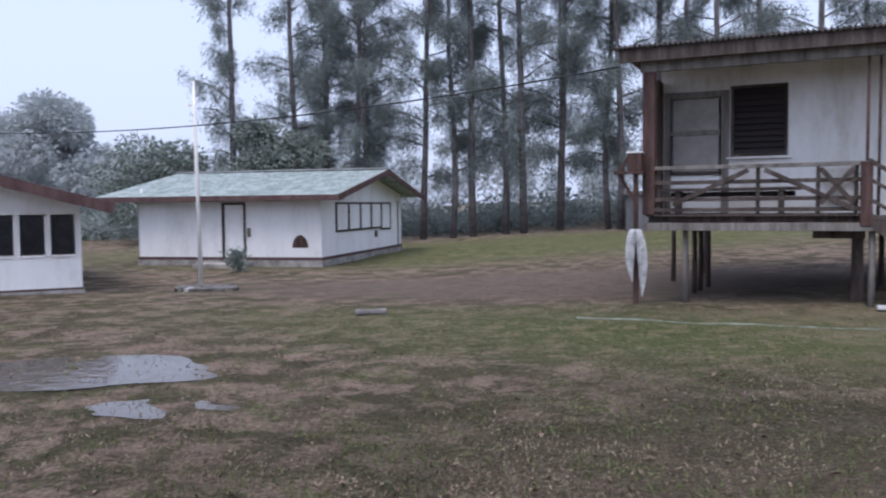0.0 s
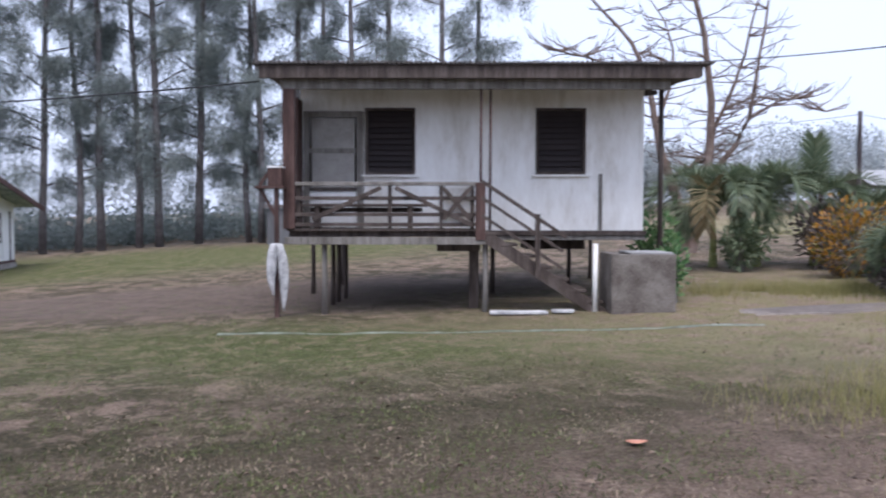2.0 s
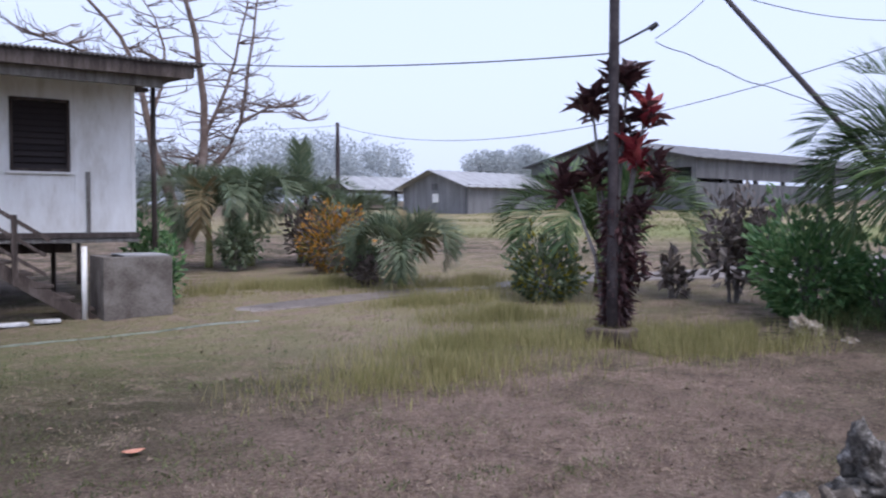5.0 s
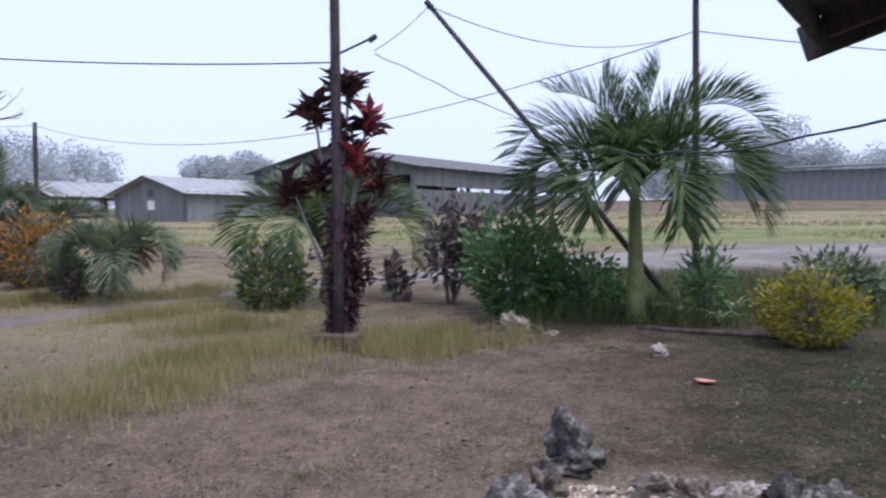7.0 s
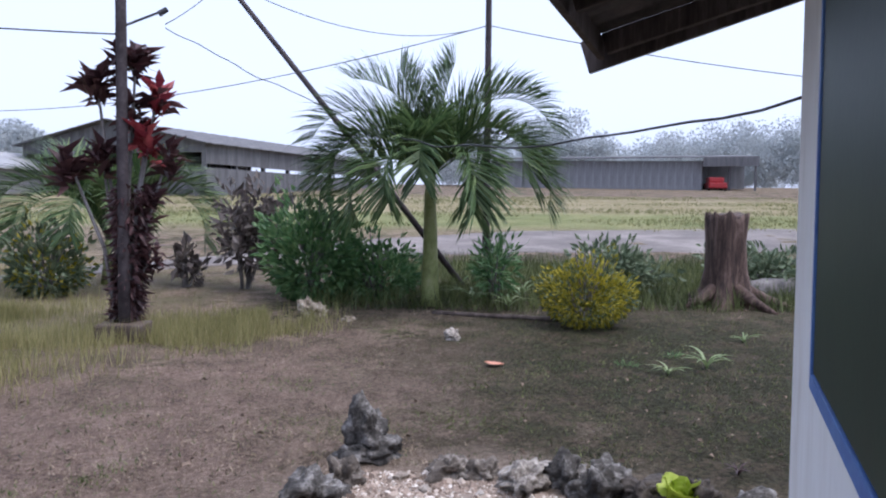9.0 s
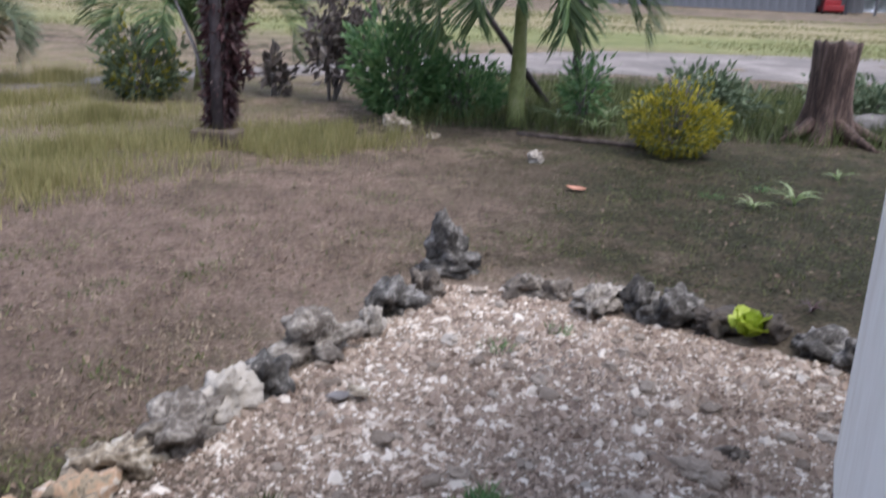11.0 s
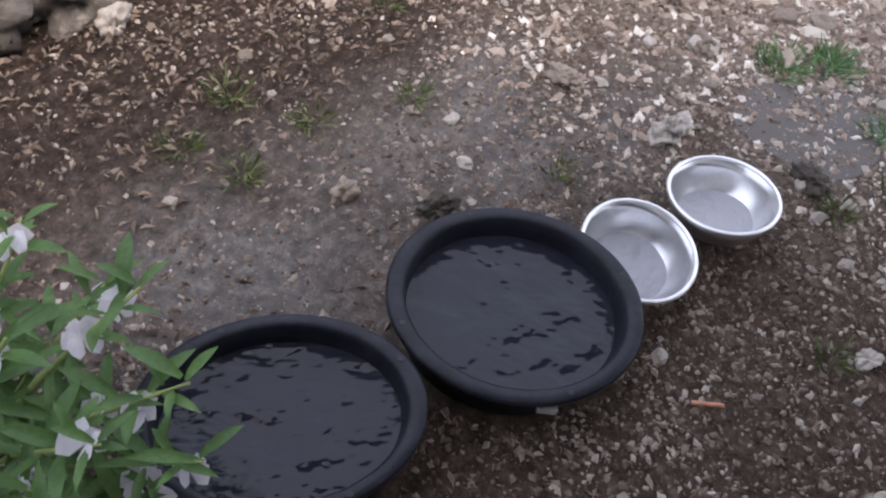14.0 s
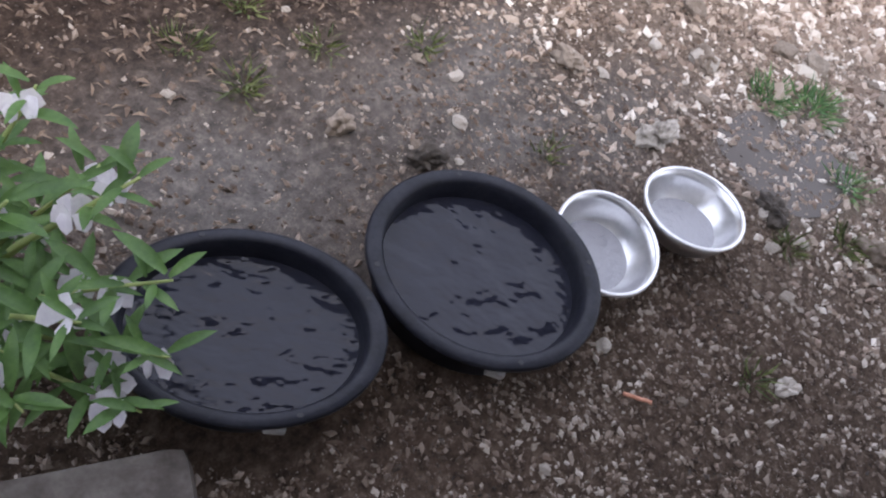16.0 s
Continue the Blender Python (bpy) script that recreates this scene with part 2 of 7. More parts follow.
M_puddle = water_material("muddy_puddle_water", (0.085, 0.07, 0.06), 0.12, 6, 0.006)
M_clear = water_material("shallow_clear_water", (0.36, 0.36, 0.38), 0.05, 30, 0.012)
M_black = material("black_cable", [(0.02, 0.02, 0.022), (0.035, 0.035, 0.04)], scale=4, rough=0.6, bump=0)
M_pole = material("dark_timber_pole", [(0.026, 0.02, 0.022), (0.048, 0.039, 0.042), (0.08, 0.066, 0.07)], scale=3, fine=25, bump=0.3)
M_green_paint = material("dark_green_paint", [(0.012, 0.03, 0.018), (0.02, 0.045, 0.027)], scale=3, rough=0.5, bump=0.05)
M_blue_paint = material("blue_trim_paint", [(0.07, 0.14, 0.42), (0.12, 0.24, 0.52)], scale=5, rough=0.5, bump=0.03)
M_cloth = material("dirty_white_sack", [(0.24, 0.24, 0.25), (0.42, 0.42, 0.43), (0.58, 0.58, 0.59)], scale=5, fine=40, bump=0.2)
M_orange = material("peach_brown_dead_leaf", [(0.45, 0.17, 0.10), (0.62, 0.32, 0.22)], scale=20, rough=0.6, bump=0.1)
M_redcar = material("red_car_paint", [(0.28, 0.02, 0.025), (0.35, 0.04, 0.04)], scale=3, rough=0.3, bump=0)
M_tyre = material("tyre_rubber", [(0.015, 0.015, 0.015), (0.03, 0.03, 0.03)], rough=0.8)


def ground_material():
    """Dry brown lawn with green patches, wet bare earth and a gravel yard near the house."""
    m = bpy.data.materials.new("wet_brown_lawn_ground")
    m.use_nodes = True
    n, l = m.node_tree.nodes, m.node_tree.links
    b = n["Principled BSDF"]
    b.inputs["Specular IOR Level"].default_value = 0.15
    co = n.new("ShaderNodeTexCoord")

    def noise_at(scale, detail=6, rough=0.65):
        t = n.new("ShaderNodeTexNoise")
        t.inputs["Scale"].default_value, t.inputs["Detail"].default_value, t.inputs["Roughness"].default_value = scale, detail, rough
        l.new(co.outputs["Object"], t.inputs["Vector"])
        return t.outputs["Fac"]

    def ramp(fac, *stops):
        r = n.new("ShaderNodeValToRGB")
        e = r.color_ramp.elements
        while len(e) < len(stops):
            e.new(0.5)
        for i, (p, c) in enumerate(stops):
            e[i].position, e[i].color = p, (*c, 1)
        l.new(fac, r.inputs[0])
        return r.outputs[0]

    def mix(fac, a, c):
        x = n.new("ShaderNodeMix")
        x.data_type = "RGBA"
        l.new(fac, x.inputs[0])
        l.new(a, x.inputs[6])
        l.new(c, x.inputs[7])
        return x.outputs[2]

    def blob(cx, cy, rx, ry, turn=0.0, soft=0.35, wobble=0.5):
        """A patch of uneven outline round (cx, cy)."""
        mp = n.new("ShaderNodeMapping")
        mp.vector_type = "TEXTURE"
        mp.inputs["Location"].default_value = (cx, cy, 0)
        mp.inputs["Rotation"].default_value = (0, 0, radians(turn))
        mp.inputs["Scale"].default_value = (rx, ry, 40)
        l.new(co.outputs["Object"], mp.inputs["Vector"])
        ln = n.new("ShaderNodeVectorMath")
        ln.operation = "LENGTH"
        l.new(mp.outputs[0], ln.inputs[0])
        ad = n.new("ShaderNodeMath")
        ad.operation = "MULTIPLY_ADD"
        ad.inputs[1].default_value = wobble * 2
        l.new(patchy, ad.inputs[0])
        l.new(ln.outputs["Value"], ad.inputs[2])
        r = n.new("ShaderNodeMapRange")
        r.inputs["From Min"].default_value, r.inputs["From Max"].default_value = 1 + wobble - soft, 1 + wobble + soft
        r.inputs["To Min"].default_value, r.inputs["To Max"].default_value = 1, 0
        l.new(ad.outputs[0], r.inputs["Value"])
        return r.outputs[0]

    patchy = noise_at(0.9, 5, 0.6)
    fine = noise_at(26, 8, 0.78)
    mid = noise_at(3.2, 6, 0.7)
    soil = ramp(mid, (0.38, (0.11, 0.075, 0.059)), (0.5, (0.22, 0.155, 0.123)), (0.64, (0.32, 0.24, 0.195)))
    grain = ramp(fine, (0.38, (0.06, 0.04, 0.03)), (0.5, (0.21, 0.148, 0.115)), (0.63, (0.40, 0.31, 0.25)))
    green = ramp(fine, (0.38, (0.03, 0.036, 0.014)), (0.52, (0.095, 0.11, 0.04)), (0.65, (0.185, 0.19, 0.085)))
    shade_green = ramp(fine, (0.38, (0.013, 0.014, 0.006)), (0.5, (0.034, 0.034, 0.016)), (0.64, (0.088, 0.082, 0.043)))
    half = n.new("ShaderNodeValue")
    half.outputs[0].default_value = 0.5
    col = mix(half.outputs[0], soil, grain)
    pinkish = col
    tan = ramp(fine, (0.4, (0.15, 0.105, 0.08)), (0.62, (0.42, 0.315, 0.25)))
    olive = ramp(fine, (0.4, (0.055, 0.052, 0.026)), (0.62, (0.17, 0.152, 0.08)))
    col = mix(ramp(noise_at(1.7, 7, 0.72), (0.48, (0, 0, 0)), (0.56, (0.9, 0.9, 0.9))), col, tan)
    col = mix(ramp(noise_at(2.3, 7, 0.75), (0.50, (0, 0, 0)), (0.57, (0.9, 0.9, 0.9))), col, olive)
    col = mix(ramp(patchy, (0.52, (0, 0, 0)), (0.66, (0.65, 0.65, 0.65))), col, green)
    dark_turf = ramp(fine, (0.38, (0.028, 0.024, 0.013)), (0.52, (0.07, 0.06, 0.034)), (0.65, (0.14, 0.118, 0.072)))
    col = mix(ramp(noise_at(1.0, 8, 0.72), (0.455, (0, 0, 0)), (0.55, (0.92, 0.92, 0.92))), col, dark_turf)
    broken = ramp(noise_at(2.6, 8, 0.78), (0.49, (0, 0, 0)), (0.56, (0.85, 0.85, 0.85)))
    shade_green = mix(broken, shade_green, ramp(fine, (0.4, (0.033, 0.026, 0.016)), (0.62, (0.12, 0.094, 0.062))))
    green = mix(broken, green, ramp(fine, (0.4, (0.10, 0.085, 0.045)), (0.62, (0.30, 0.25, 0.15))))
    field = ramp(noise_at(0.25, 4), (0.35, (0.22, 0.19, 0.10)), (0.65, (0.30, 0.255, 0.16)))
    field_green = ramp(noise_at(0.5, 5), (0.35, (0.14, 0.165, 0.06)), (0.65, (0.24, 0.235, 0.11)))
    col = mix(ramp(noise_at(1.5, 8, 0.7), (0.5, (0, 0, 0)), (0.57, (0.75, 0.75, 0.75))), col, dark_turf)
    col = mix(ramp(noise_at(1.9, 8, 0.7), (0.52, (0, 0, 0)), (0.58, (0.8, 0.8, 0.8))), col, tan)
    for fac, c in (
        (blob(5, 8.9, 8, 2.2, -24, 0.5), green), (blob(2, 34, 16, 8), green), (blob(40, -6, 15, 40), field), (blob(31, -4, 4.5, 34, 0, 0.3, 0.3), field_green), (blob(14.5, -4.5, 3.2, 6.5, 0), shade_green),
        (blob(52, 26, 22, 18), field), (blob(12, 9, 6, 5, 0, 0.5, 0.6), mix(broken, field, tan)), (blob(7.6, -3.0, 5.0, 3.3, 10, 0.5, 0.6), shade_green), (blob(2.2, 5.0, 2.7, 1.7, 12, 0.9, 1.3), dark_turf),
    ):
        col = mix(fac, col, c)
    col = mix(blob(5.0, 2.5, 3.6, 1.7, -18, 0.7, 0.9), col, pinkish)
    earth = ramp(mid, (0.3, (0.105, 0.078, 0.062)), (0.7, (0.19, 0.145, 0.12)))
    col = mix(blob(2.5, 17, 7, 3.2, -10), col, earth)
    wetsoil = ramp(fine, (0.38, (0.055, 0.037, 0.027)), (0.52, (0.13, 0.09, 0.066)), (0.64, (0.22, 0.162, 0.122)))
    gravel = ramp(fine, (0.3, (0.20, 0.148, 0.112)), (0.55, (0.38, 0.30, 0.238)), (0.75, (0.53, 0.445, 0.37)))
    col = mix(blob(3.4, -0.25, 1.75, 1.5, 0, 0.2, 0.2), col, gravel)
    col = mix(blob(0.4, -0.3, 1.9, 1.9, 0, 0.25, 0.3), col, wetsoil)
    humus = ramp(fine, (0.38, (0.03, 0.02, 0.015)), (0.52, (0.075, 0.05, 0.037)), (0.66, (0.15, 0.105, 0.078)))
    col = mix(blob(1.1, 1.35, 0.85, 0.42, -22, 0.4, 0.6), col, humus)
    mud = ramp(fine, (0.38, (0.043, 0.036, 0.031)), (0.53, (0.098, 0.084, 0.074)), (0.66, (0.2, 0.172, 0.15)))
    film = None
    for q in ((0.8, 0.8, 0.42, 0.3, -35), (1.3, 0.78, 0.42, 0.2, -25), (1.62, 0.70, 0.25, 0.13, 30), (1.5, 0.5, 0.3, 0.16, -20), (2.22, -0.02, 0.26, 0.18, -10), (1.8, 0.35, 0.3, 0.14, 10), (3.9, -0.3, 0.5, 0.2, 60)):
        f = blob(*q, 0.7, 1.3)
        col = mix(f, col, mud)
        if film is None:
            film = f
        else:
            mx = n.new("ShaderNodeMath")
            mx.operation = "MAXIMUM"
            l.new(film, mx.inputs[0])
            l.new(f, mx.inputs[1])
            film = mx.outputs[0]
    l.new(col, b.inputs["Base Color"])
    wet = n.new("ShaderNodeMapRange")
    wet.inputs["To Min"].default_value, wet.inputs["To Max"].default_value = 0.7, 1.0
    l.new(mid, wet.inputs["Value"])
    dry = n.new("ShaderNodeMapRange")
    dry.inputs["To Min"].default_value, dry.inputs["To Max"].default_value = 1.0, 0.42
    l.new(film, dry.inputs["Value"])
    mul = n.new("ShaderNodeMath")
    mul.operation = "MULTIPLY"
    l.new(wet.outputs[0], mul.inputs[0])
    l.new(dry.outputs[0], mul.inputs[1])
    l.new(mul.outputs[0], b.inputs["Roughness"])
    gloss = n.new("ShaderNodeMapRange")
    gloss.inputs["To Min"].default_value, gloss.inputs["To Max"].default_value = 0.15, 0.42
    l.new(film, gloss.inputs["Value"])
    l.new(gloss.outputs[0], b.inputs["Specular IOR Level"])
    bp = n.new("ShaderNodeBump")
    bp.inputs["Strength"].default_value, bp.inputs["Distance"].default_value = 0.9, 0.05
    l.new(fine, bp.inputs["Height"])
    l.new(dry.outputs[0], bp.inputs["Strength"])
    l.new(bp.outputs[0], b.inputs["Normal"])
    return m


M_ground = ground_material()
M_road = material("pale_wet_gravel_road", [(0.075, 0.06, 0.05), (0.14, 0.115, 0.1), (0.25, 0.215, 0.19)], scale=0.6, fine=14, bump=0.3, rough=0.6)


# ---- small tools ----
def mesh_object(name, bm, mat, smooth=False):
    me = bpy.data.meshes.new(name)
    bm.to_mesh(me)
    bm.free()
    if smooth:
        me.shade_smooth()
    me.materials.append(mat)
    return new(name, me)


def part(name, bm, mat, parent, label="", smooth=False):
    ob = mesh_object(name, bm, mat, smooth)
    ob.parent = parent
    return tagged(ob, label)


def shared_part(name, me, parent, m):
    ob = new(name, me)
    ob.parent = parent
    ob.matrix_local = m
    return ob


def thing(name, m, label, category, group="", kind=""):
    ob = new(name)
    ob.empty_display_size = 0.2
    ob.matrix_world = m
    return tagged(ob, label, category, group, kind)


def box(lo, hi, bevel=0.0, bm=None):
    own = bmesh.new()
    c = [(a + b) / 2 for a, b in zip(lo, hi)]
    s = [abs(b - a) for a, b in zip(lo, hi)]
    bmesh.ops.create_cube(own, size=1.0, matrix=Matrix.Translation(c) @ Matrix.Diagonal((*s, 1)))
    if bevel:
        bmesh.ops.bevel(own, geom=own.edges[:], offset=min(bevel, min(s) * 0.4), segments=2, affect="EDGES", profile=0.6)
    if bm is None:
        return own
    me = bpy.data.meshes.new("joined")
    own.to_mesh(me)
    own.free()
    bm.from_mesh(me)
    bpy.data.meshes.remove(me)
    return bm


def beam(p, q, w, h, bevel=0.006, bm=None):
    """A squared timber from p to q, w across and h high."""
    p, q = Vector(p), Vector(q)
    d = q - p
    own = box((-w / 2, -h / 2, 0), (w / 2, h / 2, d.length), bevel)
    up = Vector((0, 0, 1)) if abs(d.normalized().z) < 0.95 else Vector((0, 1, 0))
    z = d.normalized()
    x = up.cross(z).normalized()
    y = z.cross(x)
    r = Matrix((x, y, z)).transposed().to_4x4()
    bmesh.ops.transform(own, matrix=Matrix.Translation(p) @ r, verts=own.verts)
    if bm is None:
        return own
    me = bpy.data.meshes.new("joined")
    own.to_mesh(me)
    own.free()
    bm.from_mesh(me)
    bpy.data.meshes.remove(me)
    return bm


def tube(bm, pts, radii, n=8, cap=True):
    """A tapered round limb along the points."""
    rings = []
    for i, p in enumerate(pts):
        p = Vector(p)
        a, c = Vector(pts[max(0, i - 1)]), Vector(pts[min(len(pts) - 1, i + 1)])
        z = (c - a).normalized()
        x = (Vector((0, 0, 1)) if abs(z.z) < 0.9 else Vector((1, 0, 0))).cross(z).normalized()
        y = z.cross(x)
        rings.append([bm.verts.new(p + (x * math.cos(k * math.tau / n) + y * math.sin(k * math.tau / n)) * radii[i]) for k in range(n)])
    for r, s in zip(rings, rings[1:]):
        for k in range(n):
            bm.faces.new((r[k], r[(k + 1) % n], s[(k + 1) % n], s[k]))
    if cap:
        bm.faces.new(rings[0][::-1])
        bm.faces.new(rings[-1])
    return bm


def lathe(profile, n=48):
    """A turned body from (radius, height) pairs."""
    bm = bmesh.new()
    rings = []
    for r, z in profile:
        rings.append([bm.verts.new((r * math.cos(k * math.tau / n), r * math.sin(k * math.tau / n), z)) for k in range(n)] if r > 1e-5 else [bm.verts.new((0, 0, z))])
    for a, c in zip(rings, rings[1:]):
        for k in range(n):
            j = (k + 1) % n
            if len(a) == 1:
                bm.faces.new((a[0], c[j], c[k])) if len(c) > 1 else None
            elif len(c) == 1:
                bm.faces.new((a[k], a[j], c[0]))
            else:
                bm.faces.new((a[k], a[j], c[j], c[k]))
    bmesh.ops.recalc_face_normals(bm, faces=bm.faces)
    return bm


def rock_mesh(seed, size, rough=0.45, sub=4):
    bm = bmesh.new()
    bmesh.ops.create_icosphere(bm, subdivisions=sub, radius=1.0)
    off = Vector((seed * 7.31, seed * 3.77, seed * 1.93))
    for v in bm.verts:
        d = v.co.normalized()
        k = 1 + rough * (1.2 * noise.noise(d * 1.2 + off) + 0.8 * noise.noise(d * 2.7 + off) + 0.5 * (0.35 - abs(noise.noise(d * 5.5 + off))) + 0.3 * noise.noise(d * 12 + off))
        pit = max(0.0, noise.noise(d * 8.5 + off * 2) - 0.1)
        k -= pit * 0.9 * rough
        v.co = Vector((d.x * size[0], d.y * size[1], d.z * size[2])) * k
    return bm


class Leaves:
    """Collects many small leaves for one mesh."""

    def __init__(self):
        self.v, self.f = [], []

    def leaf(self, base, way, up, length, width, bend=0.0):
        way = way.normalized()
        side = way.cross(up)
        side = side.normalized() if side.length > 1e-4 else way.orthogonal().normalized()
        nrm = side.cross(way)
        i = len(self.v)
        mid = base + way * length * 0.45 + nrm * bend * length * 0.3
        self.v += [base, mid + side * width / 2, base + way * length - nrm * bend * length * 0.4, mid - side * width / 2]
        self.f.append((i, i + 1, i + 2, i + 3))

    def blade(self, base, way, side, length, width):
        i = len(self.v)
        self.v += [base - side * width / 2, base + side * width / 2, base + way * length]
        self.f.append((i, i + 1, i + 2))

    def bmesh(self):
        me = bpy.data.meshes.new("leaves")
        me.from_pydata(self.v, [], self.f)
        bm = bmesh.new()
        bm.from_mesh(me)
        bpy.data.meshes.remove(me)
        return bm

    def part(self, name, mat, parent, label="", kind=""):
        me = bpy.data.meshes.new(name)
        me.from_pydata(self.v, [], self.f)
        me.materials.append(mat)
        ob = new(name, me)
        ob.parent = parent
        return tagged(ob, label, kind=kind)


def rand_dir(rng):
    z = rng.uniform(-1, 1)
    a = rng.uniform(0, math.tau)
    s = math.sqrt(1 - z * z)
    return Vector((s * math.cos(a), s * math.sin(a), z))


def soft(v, k=1.5):
    return math.log1p(math.exp(-abs(v) / k)) * k + max(v, 0)


def step(a, b, v):
    t = min(max((v - a) / (b - a), 0), 1)
    return t * t * (3 - 2 * t)


def ground_z(x, y):
    """The lie of the land: level near by, rising to the east, falling a little to the north."""
    east = 0.044 * min(soft(x - 6), 90) * step(3, 8, math.hypot(x, y))
    return east - 0.4 * step(8, 28, y) * (1 - step(-3, 7, x))


def on_ground(x, y, turn=0.0, sink=0.0):
    return pose(x, y, ground_z(x, y) - sink, 0, 0, turn)


# ---- the ground ----
def relief(x, y):
    r = math.hypot(x, y)
    k = step(1.5, 7, r)
    n1 = noise.noise(Vector((x * 0.35, y * 0.35, 3)))
    n2 = noise.noise(Vector((x * 1.7, y * 1.7, 9)))
    n3 = noise.noise(Vector((x * 5, y * 5, 1)))
    return 0.05 * k * n1 * (1 - step(60, 120, r)) + (0.008 + 0.014 * k) * n2 + 0.006 * n3


def build_ground():
    radii = [0.0]
    while radii[-1] < 1500:
        radii.append(radii[-1] + max(0.035, radii[-1] * 0.026))
    n = 264
    verts = [(0, 0, 0)]
    faces = []
    for r in radii[1:]:
        for k in range(n):
            a = k * math.tau / n
            x, y = r * math.cos(a), r * math.sin(a)
            verts.append((x, y, ground_z(x, y) + (relief(x, y) if r < 130 else 0)))
    for k in range(n):
        faces.append((0, 1 + k, 1 + (k + 1) % n))
    for i in range(len(radii) - 2):
        a, c = 1 + i * n, 1 + (i + 1) * n
        for k in range(n):
            j = (k + 1) % n
            faces.append((a + k, c + k, c + j, a + j))
    me = bpy.data.meshes.new("ground")
    me.from_pydata(verts, [], faces)
    me.shade_smooth()
    me.materials.append(M_ground)
    return tagged(new("ground", me), "wet brown lawn with green patches and bare earth", "ground", kind="structure")


ground = build_ground()


def build_road():
    """A pale gravel track across the field, a hand's width over the ground."""
    bm = bmesh.new()
    near = [(8.9, 9.6, 0.35), (10.6, 8.8, 0.35), (12.5, 7.9, 0.4), (14.6, 6.4, 0.5), (16.6, 4.2, 0.9), (19.8, 0.5, 2.2), (22.2, -4, 3.4), (23.4, -11, 3.8), (24, -22, 4), (24, -45, 4)]
    rows = []
    for i, (x, y, w) in enumerate(near):
        a, c = near[max(0, i - 1)], near[min(len(near) - 1, i + 1)]
        d = Vector((c[0] - a[0], c[1] - a[1], 0)).normalized()
        s = Vector((-d.y, d.x, 0))
        row = []
        for k in range(9):
            p = Vector((x, y, 0)) + s * w * (k / 4 - 1) + d * 0.3 * noise.noise(Vector((x + k, y, 4)))
            row.append(bm.verts.new((p.x, p.y, ground_z(p.x, p.y) + relief(p.x, p.y) + (0.03 if 0 < k < 8 else -0.06))))
        rows.append(row)
    for r, s in zip(rows, rows[1:]):
        for k in range(8):
            bm.faces.new((r[k], r[k + 1], s[k + 1], s[k]))
    bmesh.ops.subdivide_edges(bm, edges=bm.edges[:], cuts=2, use_grid_fill=True)
    for v in bm.verts:
        edge = -0.06 if v.is_boundary else 0.022
        v.co.z = ground_z(v.co.x, v.co.y) + relief(v.co.x, v.co.y) + edge
    return tagged(mesh_object("road", bm, M_road, True), "pale wet gravel track across the dry field", "road", kind="structure")


build_road()


def puddle(name, cx, cy, rx, ry, turn, label, mat, seed, lift):
    """A pool with an uneven shore, level, so that the bumps of the ground break through it."""
    bm = bmesh.new()
    n = 40
    ring = []
    top = ground_z(cx, cy) + lift
    for k in range(n):
        a = k * math.tau / n
        q = 1 + 0.38 * noise.noise(Vector((math.cos(a) * 1.6 + seed, math.sin(a) * 1.6, seed)))
        p = Matrix.Rotation(radians(turn), 3, "Z") @ Vector((rx * q * math.cos(a), ry * q * math.sin(a), 0))
        ring.append(bm.verts.new((cx + p.x, cy + p.y, top)))
    bm.faces.new(ring)
    return tagged(mesh_object(name, bm, mat), label, "puddle", kind="structure")


puddle("water", -3.75, 7.9, 1.6, 0.75, 4, "shallow grey rain puddle on the brown lawn", M_puddle, 1, 0.012)
puddle("water", 2.21, -0.04, 0.25, 0.16, -52, "shallow rain puddle among grass tufts in the gravel", M_puddle, 5, 0.003)
puddle("water", -2.3, 6.45, 0.6, 0.3, -5, "small rain puddle on the brown lawn", M_puddle, 2, 0.012)


# ---- the stilt house ----
HU, HN = Vector((0.9092, -0.4163, 0)), Vector((0.4163, 0.9092, 0))
HOUSE = Matrix(((HU.x, HN.x, 0, 0), (HU.y, HN.y, 0, 0), (0, 0, 1, 0), (0, 0, 0, 1)))


def corrugated(u0, u1, d0, d1, z0, z1, pitch=0.076, amp=0.012, thick=0.012, steps=1):
    """A corrugated sheet whose waves run from d0 (height z0) to d1 (height z1)."""
    bm = bmesh.new()
    n = max(8, int((u1 - u0) / pitch * 4))
    rows = []
    for side in (0, 1):
        for j in (0, 1):
            row = []
            for i in range(n + 1):
                u = u0 + (u1 - u0) * i / n
                w = amp * math.sin(u / pitch * math.tau) + 0.012 * noise.noise(Vector((u * 0.7, j * 3, 2)))
                row.append(bm.verts.new((u, (d0, d1)[j], (z0, z1)[j] + w - side * thick)))
            rows.append(row)
    for i in range(n):
        bm.faces.new((rows[0][i], rows[0][i + 1], rows[1][i + 1], rows[1][i]))
        bm.faces.new((rows[2][i], rows[3][i], rows[3][i + 1], rows[2][i + 1]))
        bm.faces.new((rows[0][i], rows[2][i], rows[2][i + 1], rows[0][i + 1]))
        bm.faces.new((rows[1][i], rows[1][i + 1], rows[3][i + 1], rows[3][i]))
    return bm


